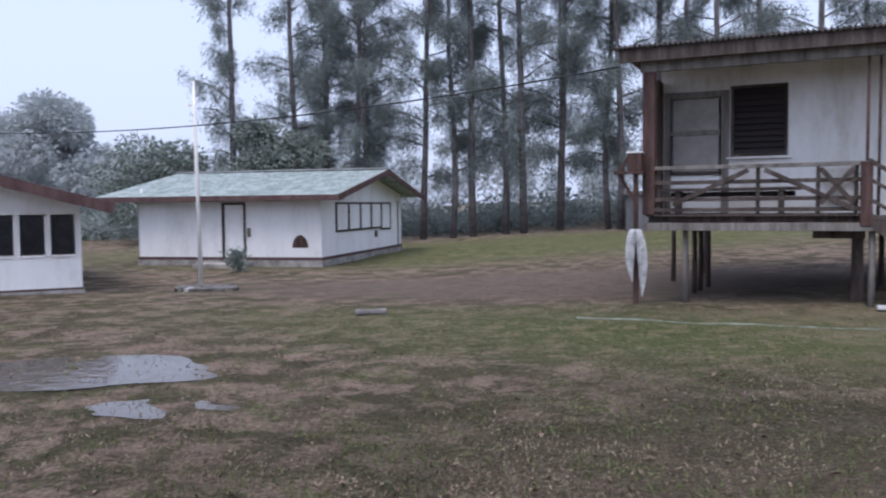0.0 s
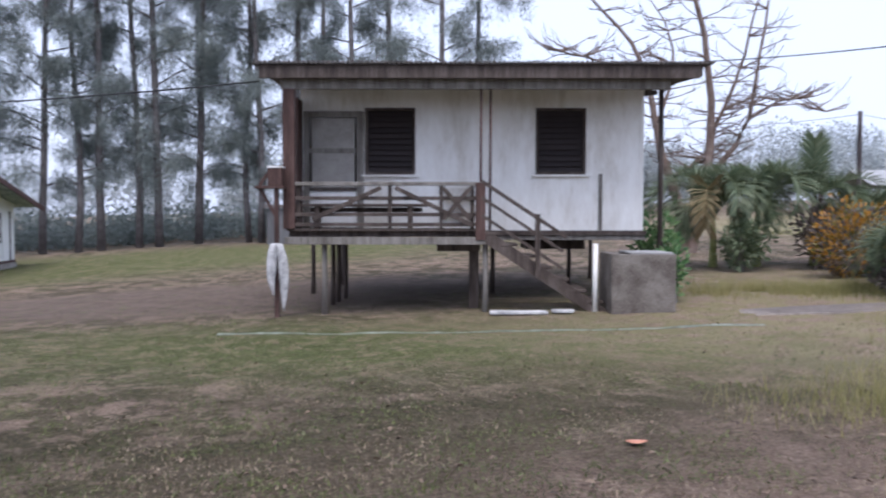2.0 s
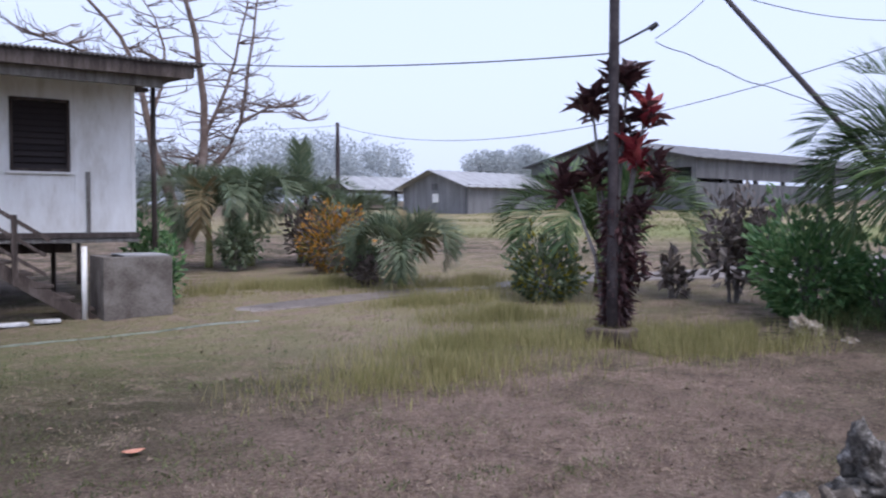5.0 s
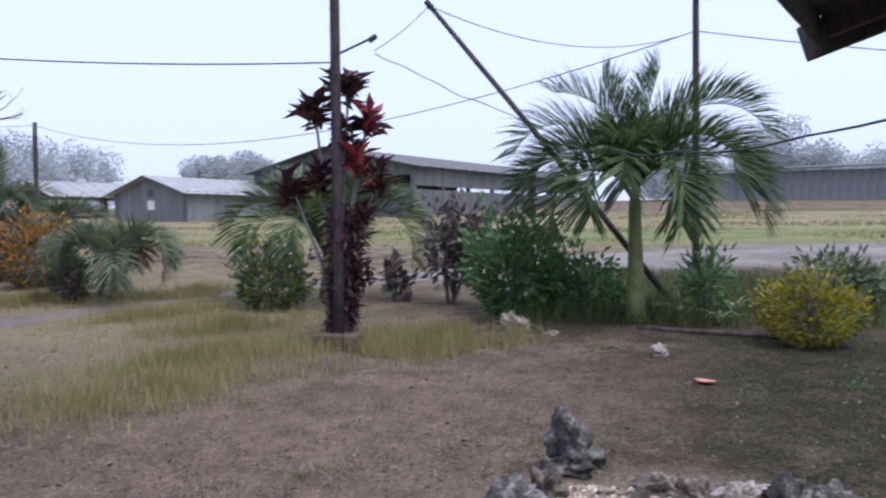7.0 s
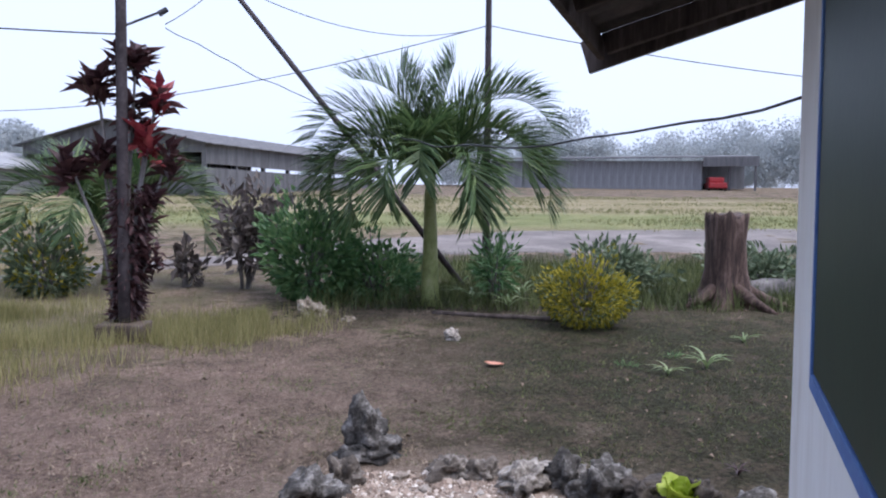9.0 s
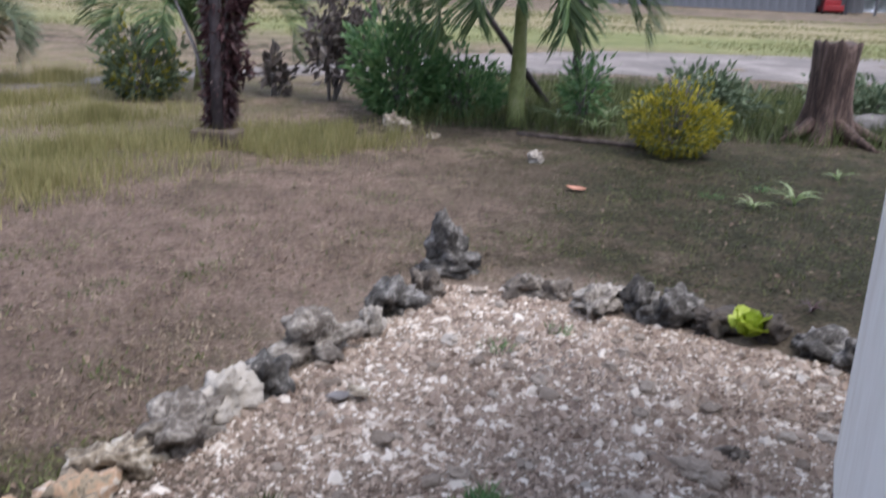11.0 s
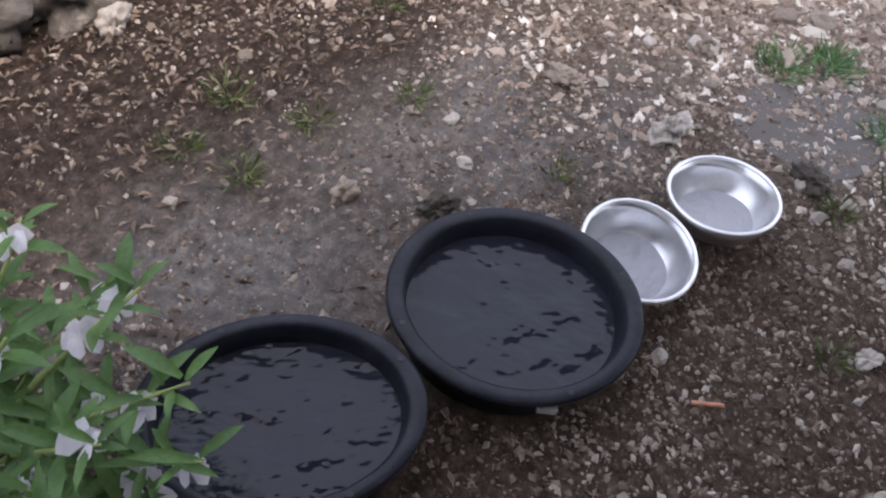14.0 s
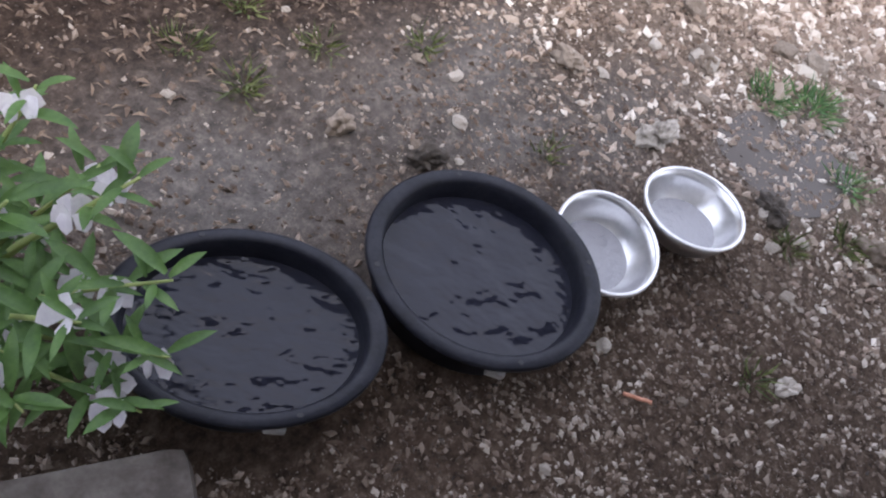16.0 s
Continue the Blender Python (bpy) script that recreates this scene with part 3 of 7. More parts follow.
def wall_with_openings(u0, u1, z0, z1, d0, d1, holes):
    """A wall from d0 to d1 deep, built of blocks round its openings (u0, u1, z0, z1)."""
    us = sorted({u0, u1, *[h[0] for h in holes], *[h[1] for h in holes]})
    zs = sorted({z0, z1, *[h[2] for h in holes], *[h[3] for h in holes]})
    bm = bmesh.new()
    for a, c in zip(us, us[1:]):
        for e, f in zip(zs, zs[1:]):
            if not any(h[0] <= a and c <= h[1] and h[2] <= e and f <= h[3] for h in holes):
                box((a, d0, e), (c, d1, f), 0, bm)
    bmesh.ops.remove_doubles(bm, verts=bm.verts, dist=1e-4)
    return bm


def louvre_window(parent, u0, u1, z0, z1, d):
    w = new("window")
    w.parent = parent
    tagged(w, "dark louvred window with pale sill")
    bm = bmesh.new()
    t = 0.045
    for lo, hi in (((u0, d - 0.03, z0), (u0 + t, d + 0.08, z1)), ((u1 - t, d - 0.03, z0), (u1, d + 0.08, z1)),
                   ((u0 + t, d - 0.03, z1 - t), (u1 - t, d + 0.08, z1)), ((u0 + t, d - 0.03, z0), (u1 - t, d + 0.08, z0 + t))):
        box(lo, hi, 0.004, bm)
    part("window_frame", bm, M_brown, w)
    part("window_sill", box((u0 - 0.06, d - 0.07, z0 - 0.04), (u1 + 0.06, d - 0.002, z0 - 0.002), 0.006), M_white, w, "pale painted sill")
    k = 11
    slat = box((-(u1 - u0) / 2 + t, -0.004, -0.055), ((u1 - u0) / 2 - t, 0.004, 0.055), 0.002)
    me = bpy.data.meshes.new("slat")
    slat.to_mesh(me)
    slat.free()
    me.materials.append(M_louvre)
    for i in range(k):
        z = z0 + t + (z1 - z0 - 2 * t) * (i + 0.5) / k
        shared_part("slat", me, w, pose((u0 + u1) / 2, d + 0.03, z, -28, 0, 0))
    part("backing", box((u0 + t, d + 0.075, z0 + t), (u1 - t, d + 0.085, z1 - t)), M_glass, w)
    return w


def build_stilt_house():
    h = thing("stilt_house", HOUSE, "white timber house on stilts with brown veranda and stairs", "house")
    gz = ground_z(5.5, 12.6)
    D0, D1, DB = 13.2, 14.4, 19.2
    wall_holes = [(-2.36, -1.5, 1.40, 3.33), (-1.373, -0.504, 2.325, 3.48), (1.59, 2.46, 2.33, 3.48)]
    part("wall_front", wall_with_openings(-2.5, 3.47, 1.357, 3.86, D1, D1 + 0.1, wall_holes), M_white, h, "weathered white wall boards with grey stains")
    part("wall_left", box((-2.5, D1 + 0.1, 1.357), (-2.4, DB, 3.95)), M_white, h)
    part("wall_right", box((3.37, D1 + 0.1, 1.357), (3.47, DB, 3.95)), M_white, h)
    part("wall_back", box((-2.4, DB - 0.1, 1.357), (3.37, DB, 3.95)), M_white, h)
    part("floor_slab", box((-2.5, D1, 1.29), (3.47, DB, 1.355)), M_brown, h)
    part("floor_beam", box((0.62, D1 - 0.06, 1.27), (3.52, D1 - 0.005, 1.352), 0.005), M_brown, h)
    part("lower_beam", box((0.9, D1 - 0.03, 1.19), (3.5, D1 + 0.05, 1.268), 0.005), M_greywood, h, "grey weathered beam")
    for u in (1.22, 2.52, 3.40):
        part("batten", box((u, D1 - 0.012, 1.36), (u + 0.045, D1 - 0.001, 3.84), 0.003), M_white, h)
    part("wall_strip", box((2.69, D1 - 0.035, 1.36), (2.75, D1 - 0.013, 2.34), 0.004), M_greywood, h, "grey timber strip on the wall")
    # roof
    part("roof", corrugated(-2.98, 4.21, 12.9, 20.0, 4.005, 4.6, amp=0.02, thick=0.03), M_tin_dark, h, "rusty dark corrugated roof")
    part("fascia", box((-2.9, 12.96, 3.76), (4.0, 13.0, 3.965), 0.006), M_brown, h)
    part("ceiling_board", box((-2.85, 13.0, 3.86), (3.95, 14.4, 3.885)), M_brown, h)
    part("veranda_beam", box((-2.6, D0 - 0.05, 3.62), (3.6, D0 + 0.05, 3.78), 0.008), M_greywood, h, "grey weathered beam under the eave")
    part("side_fascia", beam((4.02, 12.98, 3.87), (4.02, 19.9, 4.44), 0.04, 0.16), M_brown, h)
    for d in (14.2, 15.6, 17.0, 18.4):
        part("outrigger", beam((3.48, d, 3.88), (4.0, d, 3.93), 0.05, 0.09), M_brown, h)
    # windows and door
    louvre_window(h, -1.373, -0.504, 2.325, 3.48, D1)
    louvre_window(h, 1.59, 2.46, 2.33, 3.48, D1)
    door = new("door")
    door.parent = h
    tagged(door, "white door with grey screened upper panel")
    bm = bmesh.new()
    for lo, hi in (((-2.44, D1 - 0.05, 1.40), (-2.34, D1 + 0.06, 3.42)), ((-1.52, D1 - 0.05, 1.40), (-1.40, D1 + 0.06, 3.42)), ((-2.34, D1 - 0.05, 3.32), (-1.52, D1 + 0.06, 3.42))):
        box(lo, hi, 0.006, bm)
    part("door_frame", bm, M_greywood, door, "pale grey frame")
    part("screen_panel", box((-2.30, D1 - 0.012, 2.10), (-1.56, D1 + 0.01, 3.30), 0.003), M_screen, door)
    part("lower_panel", box((-2.34, D1 + 0.0, 1.41), (-1.52, D1 + 0.04, 2.08), 0.003), M_white_clean, door)
    part("rail", box((-2.34, D1 - 0.03, 2.70), (-1.52, D1 - 0.013, 2.78), 0.003), M_greywood, door)
    part("rail", box((-2.34, D1 - 0.03, 2.04), (-1.52, D1 - 0.013, 2.10), 0.003), M_brown, door)
    # veranda deck, one board after another
    board = box((0, D0 - 0.02, 1.365), (0.128, D1 - 0.02, 1.40), 0.004)
    me = bpy.data.meshes.new("deck_board")
    board.to_mesh(me)
    board.free()
    me.materials.append(M_brown)
    for i in range(23):
        shared_part("deck_board", me, h, pose(-2.53 + i * 0.136, 0, 0))
    for d in (D0 + 0.1, D0 + 0.6, D0 + 1.05):
        part("joist", box((-2.5, d, 1.27), (0.6, d + 0.06, 1.363), 0.004), M_brown, h)
    part("deck_beam", box((-2.55, D0 - 0.05, 1.15), (0.66, D0 + 0.04, 1.268), 0.006), M_greywood, h, "pale weathered deck beam")
    part("corner_post", box((-2.57, D0 - 0.06, 1.40), (-2.38, D0 + 0.06, 3.62), 0.006), M_redwood, h, "red brown veranda post")
    part("end_screen", box((-2.5, D0 + 0.75, 1.40), (-2.46, D1 - 0.02, 3.6), 0.004), M_redwood, h)
    for u in (0.58, 0.73):
        part("pole", tube(bmesh.new(), [(u, D0, 1.38), (u + 0.01, D0 + 0.02, 3.62)], [0.024, 0.022], 10), M_redwood, h, "thin brown pole", True)
    part("newel_post", box((0.50, D0 - 0.07, 1.22), (0.66, D0 + 0.07, 2.14), 0.008), M_redwood, h)
    # railing
    part("top_rail", box((-2.55, D0 - 0.05, 2.09), (0.66, D0 + 0.03, 2.15), 0.006), M_greywood, h, "pale weathered hand rail")
    for z in (1.86, 1.60, 1.44):
        part("rail", box((-2.5, D0 - 0.03, z), (0.5, D0 + 0.01, z + 0.06), 0.004), M_brown, h)
    for u in (-2.36, -0.9, -0.08, 0.42):
        part("baluster", box((u, D0 + 0.012, 1.40), (u + 0.06, D0 + 0.06, 2.09), 0.004), M_brown, h)
    for p, q in (((-2.1, 1.55), (-1.0, 2.06)), ((-0.78, 2.06), (0.44, 1.46)), ((-0.02, 2.06), (0.42, 1.55)), ((-0.02, 1.55), (0.42, 2.06))):
        part("brace", beam((p[0], D0 - 0.055, p[1]), (q[0], D0 - 0.055, q[1]), 0.03, 0.07), M_brown, h)
    for d in (D0 + 0.15, D0 + 0.8):
        part("side_baluster", box((-2.5, d, 1.40), (-2.44, d + 0.06, 2.09), 0.004), M_brown, h)
    for z in (2.09, 1.75, 1.5):
        part("side_rail", box((-2.53, D0 + 0.05, z), (-2.47, D1 - 0.02, z + 0.06), 0.004), M_brown, h)
    part("panel", box((0.0, D0 + 0.065, 1.46), (0.46, D0 + 0.08, 2.05), 0.003), M_white, h)
    # stilts
    stilts = [(-2.7, 17.0), (-1.94, 13.35), (-2.01, 14.9), (-1.97, 15.4), (-1.9, 15.9), (0.66, 13.3), (0.95, 16.2), (2.6, 17.2), (3.3, 18.6), (-2.3, 18.8)]
    for u, d in stilts:
        p = HOUSE @ Vector((u, d, 0))
        part("stilt", tube(bmesh.new(), [(u, d, ground_z(p.x, p.y) - 0.1), (u + 0.01, d, 0.7), (u, d, 1.3)], [0.05, 0.045, 0.045], 8), M_greywood if d < 13.5 else M_brown, h, "", True)
    part("stilt", box((0.42, 13.8, gz - 0.1), (0.58, 13.96, 1.17), 0.01), M_brown, h)
    part("stilt_cap", box((-0.12, 13.75, 1.02), (0.60, 13.99, 1.14), 0.008), M_brown, h)
    part("back_landing", box((1.5, 15.2, 1.0), (2.6, 16.2, 1.16), 0.01), M_brown, h)
    part("ground_pipe", tube(bmesh.new(), [(2.41, 13.12, gz - 0.05), (2.41, 13.12, 1.17)], [0.04, 0.04], 12), M_white, h, "white pipe post", True)
    # the stairs
    stairs = new("stairs")
    stairs.parent = h
    tagged(stairs, "worn dark wooden stairs with hand rail")
    a, c = Vector((0.64, 0, 1.30)), Vector((2.56, 0, 0.02))
    for d in (D0 - 0.02, D0 + 0.78):
        part("stringer", beam((a.x, d, a.z), (c.x, d, c.z), 0.045, 0.2), M_brown, stairs)
    for i in range(7):
        p = a.lerp(c, (i + 0.35) / 7)
        part("tread", box((p.x - 0.1, D0 - 0.05, p.z + 0.07), (p.x + 0.17, D0 + 0.82, p.z + 0.115), 0.006), M_brown, stairs)
    for off, w in ((0.86, 0.06), (0.6, 0.05), (0.32, 0.05)):
        end = 1.95 if off > 0.8 else 1.9
        part("stair_rail", beam((0.6, D0 - 0.06, 1.30 + off), (end, D0 - 0.06, 1.30 + off - (end - 0.6) * 0.66), 0.035, w), M_brown, stairs)
    part("stair_post", box((1.45, D0 - 0.1, 0.62), (1.53, D0 - 0.03, 1.64), 0.005), M_brown, stairs)
    # outer roof post
    part("roof_post", tube(bmesh.new(), [(3.9, 14.9, 0), (3.9, 14.9, 3.9)], [0.05, 0.045], 10), M_brown, h, "dark post that carries the roof corner", True)
    return h


build_stilt_house()


def bench(m):
    b = thing("bench", m, "long dark wooden bench on the veranda", "bench")
    part("seat", box((-1.05, -0.15, 0.36), (1.05, 0.15, 0.41), 0.008), M_brown, b)
    part("backrest", box((-0.95, 0.13, 0.27), (0.95, 0.16, 0.35), 0.006), M_brown, b)
    for u in (-0.8, 0.75):
        part("leg", box((u - 0.04, -0.13, 0), (u + 0.04, 0.13, 0.36), 0.006), M_brown, b)
    return b


bench(HOUSE @ pose(-1.32, 13.85, 1.40))


def red_stand():
    s = thing("wooden_stand", HOUSE @ pose(-2.64, 13.0, ground_z(2.97, 12.9) - 0.03), "red painted timber stand with a small white topped box", "stand")
    part("post", box((-0.035, -0.035, 0), (0.035, 0.035, 2.15), 0.006), M_redwood, s)
    part("brace", beam((-0.28, 0, 2.12), (0, 0, 1.62), 0.03, 0.05), M_redwood, s)
    part("brace", beam((-0.30, 0, 2.08), (-0.06, 0, 2.42), 0.03, 0.05), M_redwood, s)
    part("shelf", box((-0.32, -0.12, 2.08), (0.14, 0.12, 2.12), 0.005), M_redwood, s)
    part("box", box((-0.12, -0.1, 2.124), (0.1, 0.1, 2.40), 0.01), M_redwood, s)
    part("lid", box((-0.13, -0.11, 2.402), (0.11, 0.11, 2.425), 0.008), M_white_clean, s, "white lid")
    return s


red_stand()


def hanging_sack():
    """A towel-like sack slung over the post: two long lobes with a dark fold between them."""
    bm = bmesh.new()
    for side, drop, wide in ((-1, 0.8, 0.06), (1, 1.04, 0.062)):
        rows = []
        for i in range(18):
            t = i / 17
            w = wide * (0.45 + 0.75 * math.sin(min(1, 0.12 + t * 0.95) * math.pi) ** 0.6) * (1 - 0.45 * t ** 4)
            cx = side * (0.02 + 0.085 * math.sin(t * 2.6) ** 0.8) + 0.03 * t
            row = []
            for k in range(14):
                a = k * math.tau / 14
                q = 1 + 0.22 * math.sin(3 * a + t * 5 + side)
                row.append(bm.verts.new((cx + w * q * math.cos(a), 0.55 * w * q * math.sin(a) + 0.02 * side, -t * drop + 0.02 * math.sin(a * 2) * t)))
            rows.append(row)
        for r, s in zip(rows, rows[1:]):
            for k in range(14):
                bm.faces.new((r[k], s[k], s[(k + 1) % 14], r[(k + 1) % 14]))
        bm.faces.new(rows[0])
        bm.faces.new(rows[-1][::-1])
    ob = mesh_object("hanging_sack", bm, M_cloth, True)
    ob.matrix_world = HOUSE @ pose(-2.62, 12.86, 1.18)
    tagged(ob, "dirty white sack hanging in two lobes from the stand", "sack")
    return ob


hanging_sack()


M_tank = material("brown_stained_concrete", [(0.07, 0.058, 0.05), (0.14, 0.122, 0.108), (0.22, 0.2, 0.182)], scale=2.2, fine=30, bump=0.35)


def tank():
    t = thing("water_tank", HOUSE @ pose(3.1, 13.25, ground_z(8.4, 10.8) - 0.05), "square grey stained concrete water tank beside the house", "tank")
    for lo, hi in (((-0.5, -0.5, 0), (0.5, -0.38, 0.95)), ((-0.5, 0.38, 0), (0.5, 0.5, 0.95)), ((-0.5, -0.38, 0), (-0.38, 0.38, 0.95)), ((0.38, -0.38, 0), (0.5, 0.38, 0.95))):
        part("wall", box(lo, hi, 0.012), M_tank, t)
    part("lid", box((-0.2, -0.46, 0.952), (0.46, 0.4, 0.975), 0.006), M_tin_grey, t, "loose grey tin lid")
    return t


tank()
# White board pieces; their pale tops also replace a puddle's bright reflection.
for u0, u1, d, w in ((0.72, 1.62, 12.93, 0.12), (1.70, 2.05, 12.97, 0.10)):
    p = HOUSE @ Vector(((u0 + u1) / 2, d, 0))
    ob = mesh_object("plank", box((u0 - (u0 + u1) / 2, -w, 0.0), (u1 - (u0 + u1) / 2, w, 0.045), 0.012), M_cloth)
    ob.matrix_world = HOUSE @ pose((u0 + u1) / 2, d, ground_z(p.x, p.y) + 0.015, 0, 0, 1.5 if u0 < 1 else -4)
    tagged(ob, "white boards, partly standing in for puddle glare, below the stairs", "plank")


# Wet green grit, paled in colour for the sky reflected in it.
M_drip = material("sheen_paled_wet_grit", [(0.06, 0.07, 0.045), (0.13, 0.15, 0.11), (0.28, 0.31, 0.26)], scale=6, fine=50, bump=0.4, rough=0.35)


def drip_line():
    """The wet groove that the roof's drip has cut, its sheen put into a pale colour."""
    bm = bmesh.new()
    rows = []
    for i in range(61):
        u = -3.1 + i * 0.125
        row = []
        for k, s in enumerate((-1, 0, 1)):
            p = HOUSE @ Vector((u, 11.25 + 0.075 * s + 0.05 * noise.noise(Vector((u, 0, 5))), 0))
            row.append(bm.verts.new((p.x, p.y, ground_z(p.x, p.y) + relief(p.x, p.y) + (0.016 + 0.012 * noise.noise(Vector((u * 3, 0, 7))) if s == 0 else -0.006))))
        rows.append(row)
    for r, s in zip(rows, rows[1:]):
        for k in (0, 1):
            bm.faces.new((r[k], s[k], s[k + 1], r[k + 1]))
    return tagged(mesh_object("drip_line", bm, M_drip, True), "pale wet drip line along the lawn before the house", "kerb", kind="structure")


drip_line()


# ---- the long white building with the green roof ----
def build_white_hall():
    ax, ay = Vector((-0.973, 0.2296, 0)), Vector((0.2296, 0.973, 0))
    m = Matrix(((ax.x, ay.x, 0, -4.01), (ax.y, ay.y, 0, 27.1), (0, 0, 1, -0.4), (0, 0, 0, 1)))
    h = thing("white_building", m, "low white building with a faded green tin roof", "building")
    L, W, H0 = 6.75, 9.4, 2.36
    part("base", box((-0.05, -0.05, -0.2), (L + 0.05, W + 0.05, 0.2)), M_concrete, h)
    part("wall_long", wall_with_openings(0, L, 0.26, H0 + 0.1, 0, 0.12, [(2.72, 3.56, 0.26, 2.12)]), M_white_clean, h)
    gable = bmesh.new()
    pts = [(0, 0.12, 0.26), (0, W, 0.26), (0, W, H0 + 0.1), (0, W / 2, 3.25), (0, 0.12, H0 + 0.12)]
    f = gable.faces.new([gable.verts.new(p) for p in pts])
    r = bmesh.ops.extrude_face_region(gable, geom=[f])
    bmesh.ops.translate(gable, vec=(0.12, 0, 0), verts=[v for v in r["geom"] if isinstance(v, bmesh.types.BMVert)])
    bmesh.ops.recalc_face_normals(gable, faces=gable.faces)
    part("gable_wall", gable, M_white_clean, h)
    part("wall_back", box((0.12, W - 0.12, 0.26), (L, W, H0 + 0.1)), M_white_clean, h)
    part("wall_far", box((L - 0.12, 0.12, 0.26), (L, W - 0.12, H0 + 0.3)), M_white_clean, h)
    part("skirting", box((-0.03, -0.03, 0.19), (L + 0.03, -0.002, 0.30), 0.004), M_fascia, h, "dark maroon skirting board")
    part("skirting", box((-0.03, -0.002, 0.19), (-0.002, W, 0.30), 0.004), M_fascia, h)
    part("roof_slope", corrugated(-0.9, L + 1.25, -0.75, W / 2, H0 - 0.02, 3.36, 0.2, 0.018), M_tin_green, h)
    part("roof_slope", corrugated(-0.9, L + 1.25, W / 2, W + 0.75, 3.36, H0 - 0.02, 0.2, 0.018), M_tin_green, h)
    part("ridge_cap", beam((-0.92, W / 2, 3.4), (L + 1.27, W / 2, 3.4), 0.3, 0.05), M_tin_grey, h)
    part("fascia", box((-0.9, -0.78, H0 - 0.17), (L + 1.25, -0.752, H0 + 0.0), 0.004), M_fascia, h, "maroon fascia board")
    part("soffit", box((-0.8, -0.75, H0 - 0.17), (L + 1.2, -0.002, H0 - 0.14)), M_fascia, h)
    for y0, y1 in ((-0.78, W / 2), (W + 0.78, W / 2)):
        part("verge", beam((-0.9, y0, H0 - 0.1), (-0.9, y1, 3.26), 0.04, 0.2), M_fascia, h)
    d = new("door")
    d.parent = h
    tagged(d, "white door in a dark frame")
    part("leaf", box((2.78, 0.03, 0.27), (3.5, 0.07, 2.06), 0.005), M_white_clean, d)
    bm = bmesh.new()
    for lo, hi in (((2.70, -0.03, 0.26), (2.78, 0.05, 2.14)), ((3.5, -0.03, 0.26), (3.58, 0.05, 2.14)), ((2.78, -0.03, 2.06), (3.5, 0.05, 2.14))):
        box(lo, hi, 0.004, bm)
    part("door_frame", bm, M_brown, d)
    part("step", box((2.4, -1.1, -0.15), (4.1, -0.06, 0.14), 0.02), M_concrete, h, "concrete door step")
    part("meter_box", box((2.52, -0.05, 0.98), (2.64, -0.002, 1.28), 0.006), M_greywood, h)
    # a row of shuttered windows on the gable side
    for i in range(5):
        y0 = 1.3 + i * 1.28
        w = new("window")
        w.parent = h
        z0, z1 = (1.08, 2.12) if i < 4 else (1.0, 2.12)
        bm = bmesh.new()
        for lo, hi in (((-0.05, y0, z0), (-0.001, y0 + 0.08, z1)), ((-0.05, y0 + 1.2, z0), (-0.001, y0 + 1.28, z1)), ((-0.05, y0 + 0.08, z1 - 0.07), (-0.001, y0 + 1.2, z1)), ((-0.05, y0 + 0.08, z0), (-0.001, y0 + 1.2, z0 + 0.07))):
            box(lo, hi, 0.004, bm)
        part("window_frame", bm, M_brown, w)
        part("shutter", box((-0.03, y0 + 0.09, z0 + 0.08), (-0.002, y0 + 1.19, z1 - 0.08), 0.003), M_white_clean, w, "white shutter")
    d2 = new("side_door")
    d2.parent = h
    part("leaf", box((-0.03, 7.9, 0.31), (-0.002, 8.7, 2.1), 0.004), M_white_clean, d2)
    part("door_frame", box((-0.05, 8.7, 0.3), (-0.001, 8.82, 2.16), 0.004), M_brown, d2)
    bm = bmesh.new()
    c = [bm.verts.new((0.75 + 0.28 * math.cos(k * math.pi / 12), -0.012, 0.62 + 0.42 * math.sin(k * math.pi / 12))) for k in range(13)]
    f = bm.faces.new(c)
    r = bmesh.ops.extrude_face_region(bm, geom=[f])
    bmesh.ops.translate(bm, vec=(0, 0.011, 0), verts=[v for v in r["geom"] if isinstance(v, bmesh.types.BMVert)])
    bmesh.ops.recalc_face_normals(bm, faces=bm.faces)
    part("wall_patch", bm, M_redwood, h, "rust brown half round patch low on the wall")
    part("vent", box((-0.03, 5.6, 0.75), (-0.002, 5.95, 1.0), 0.004), M_brown, h)
    return h


build_white_hall()


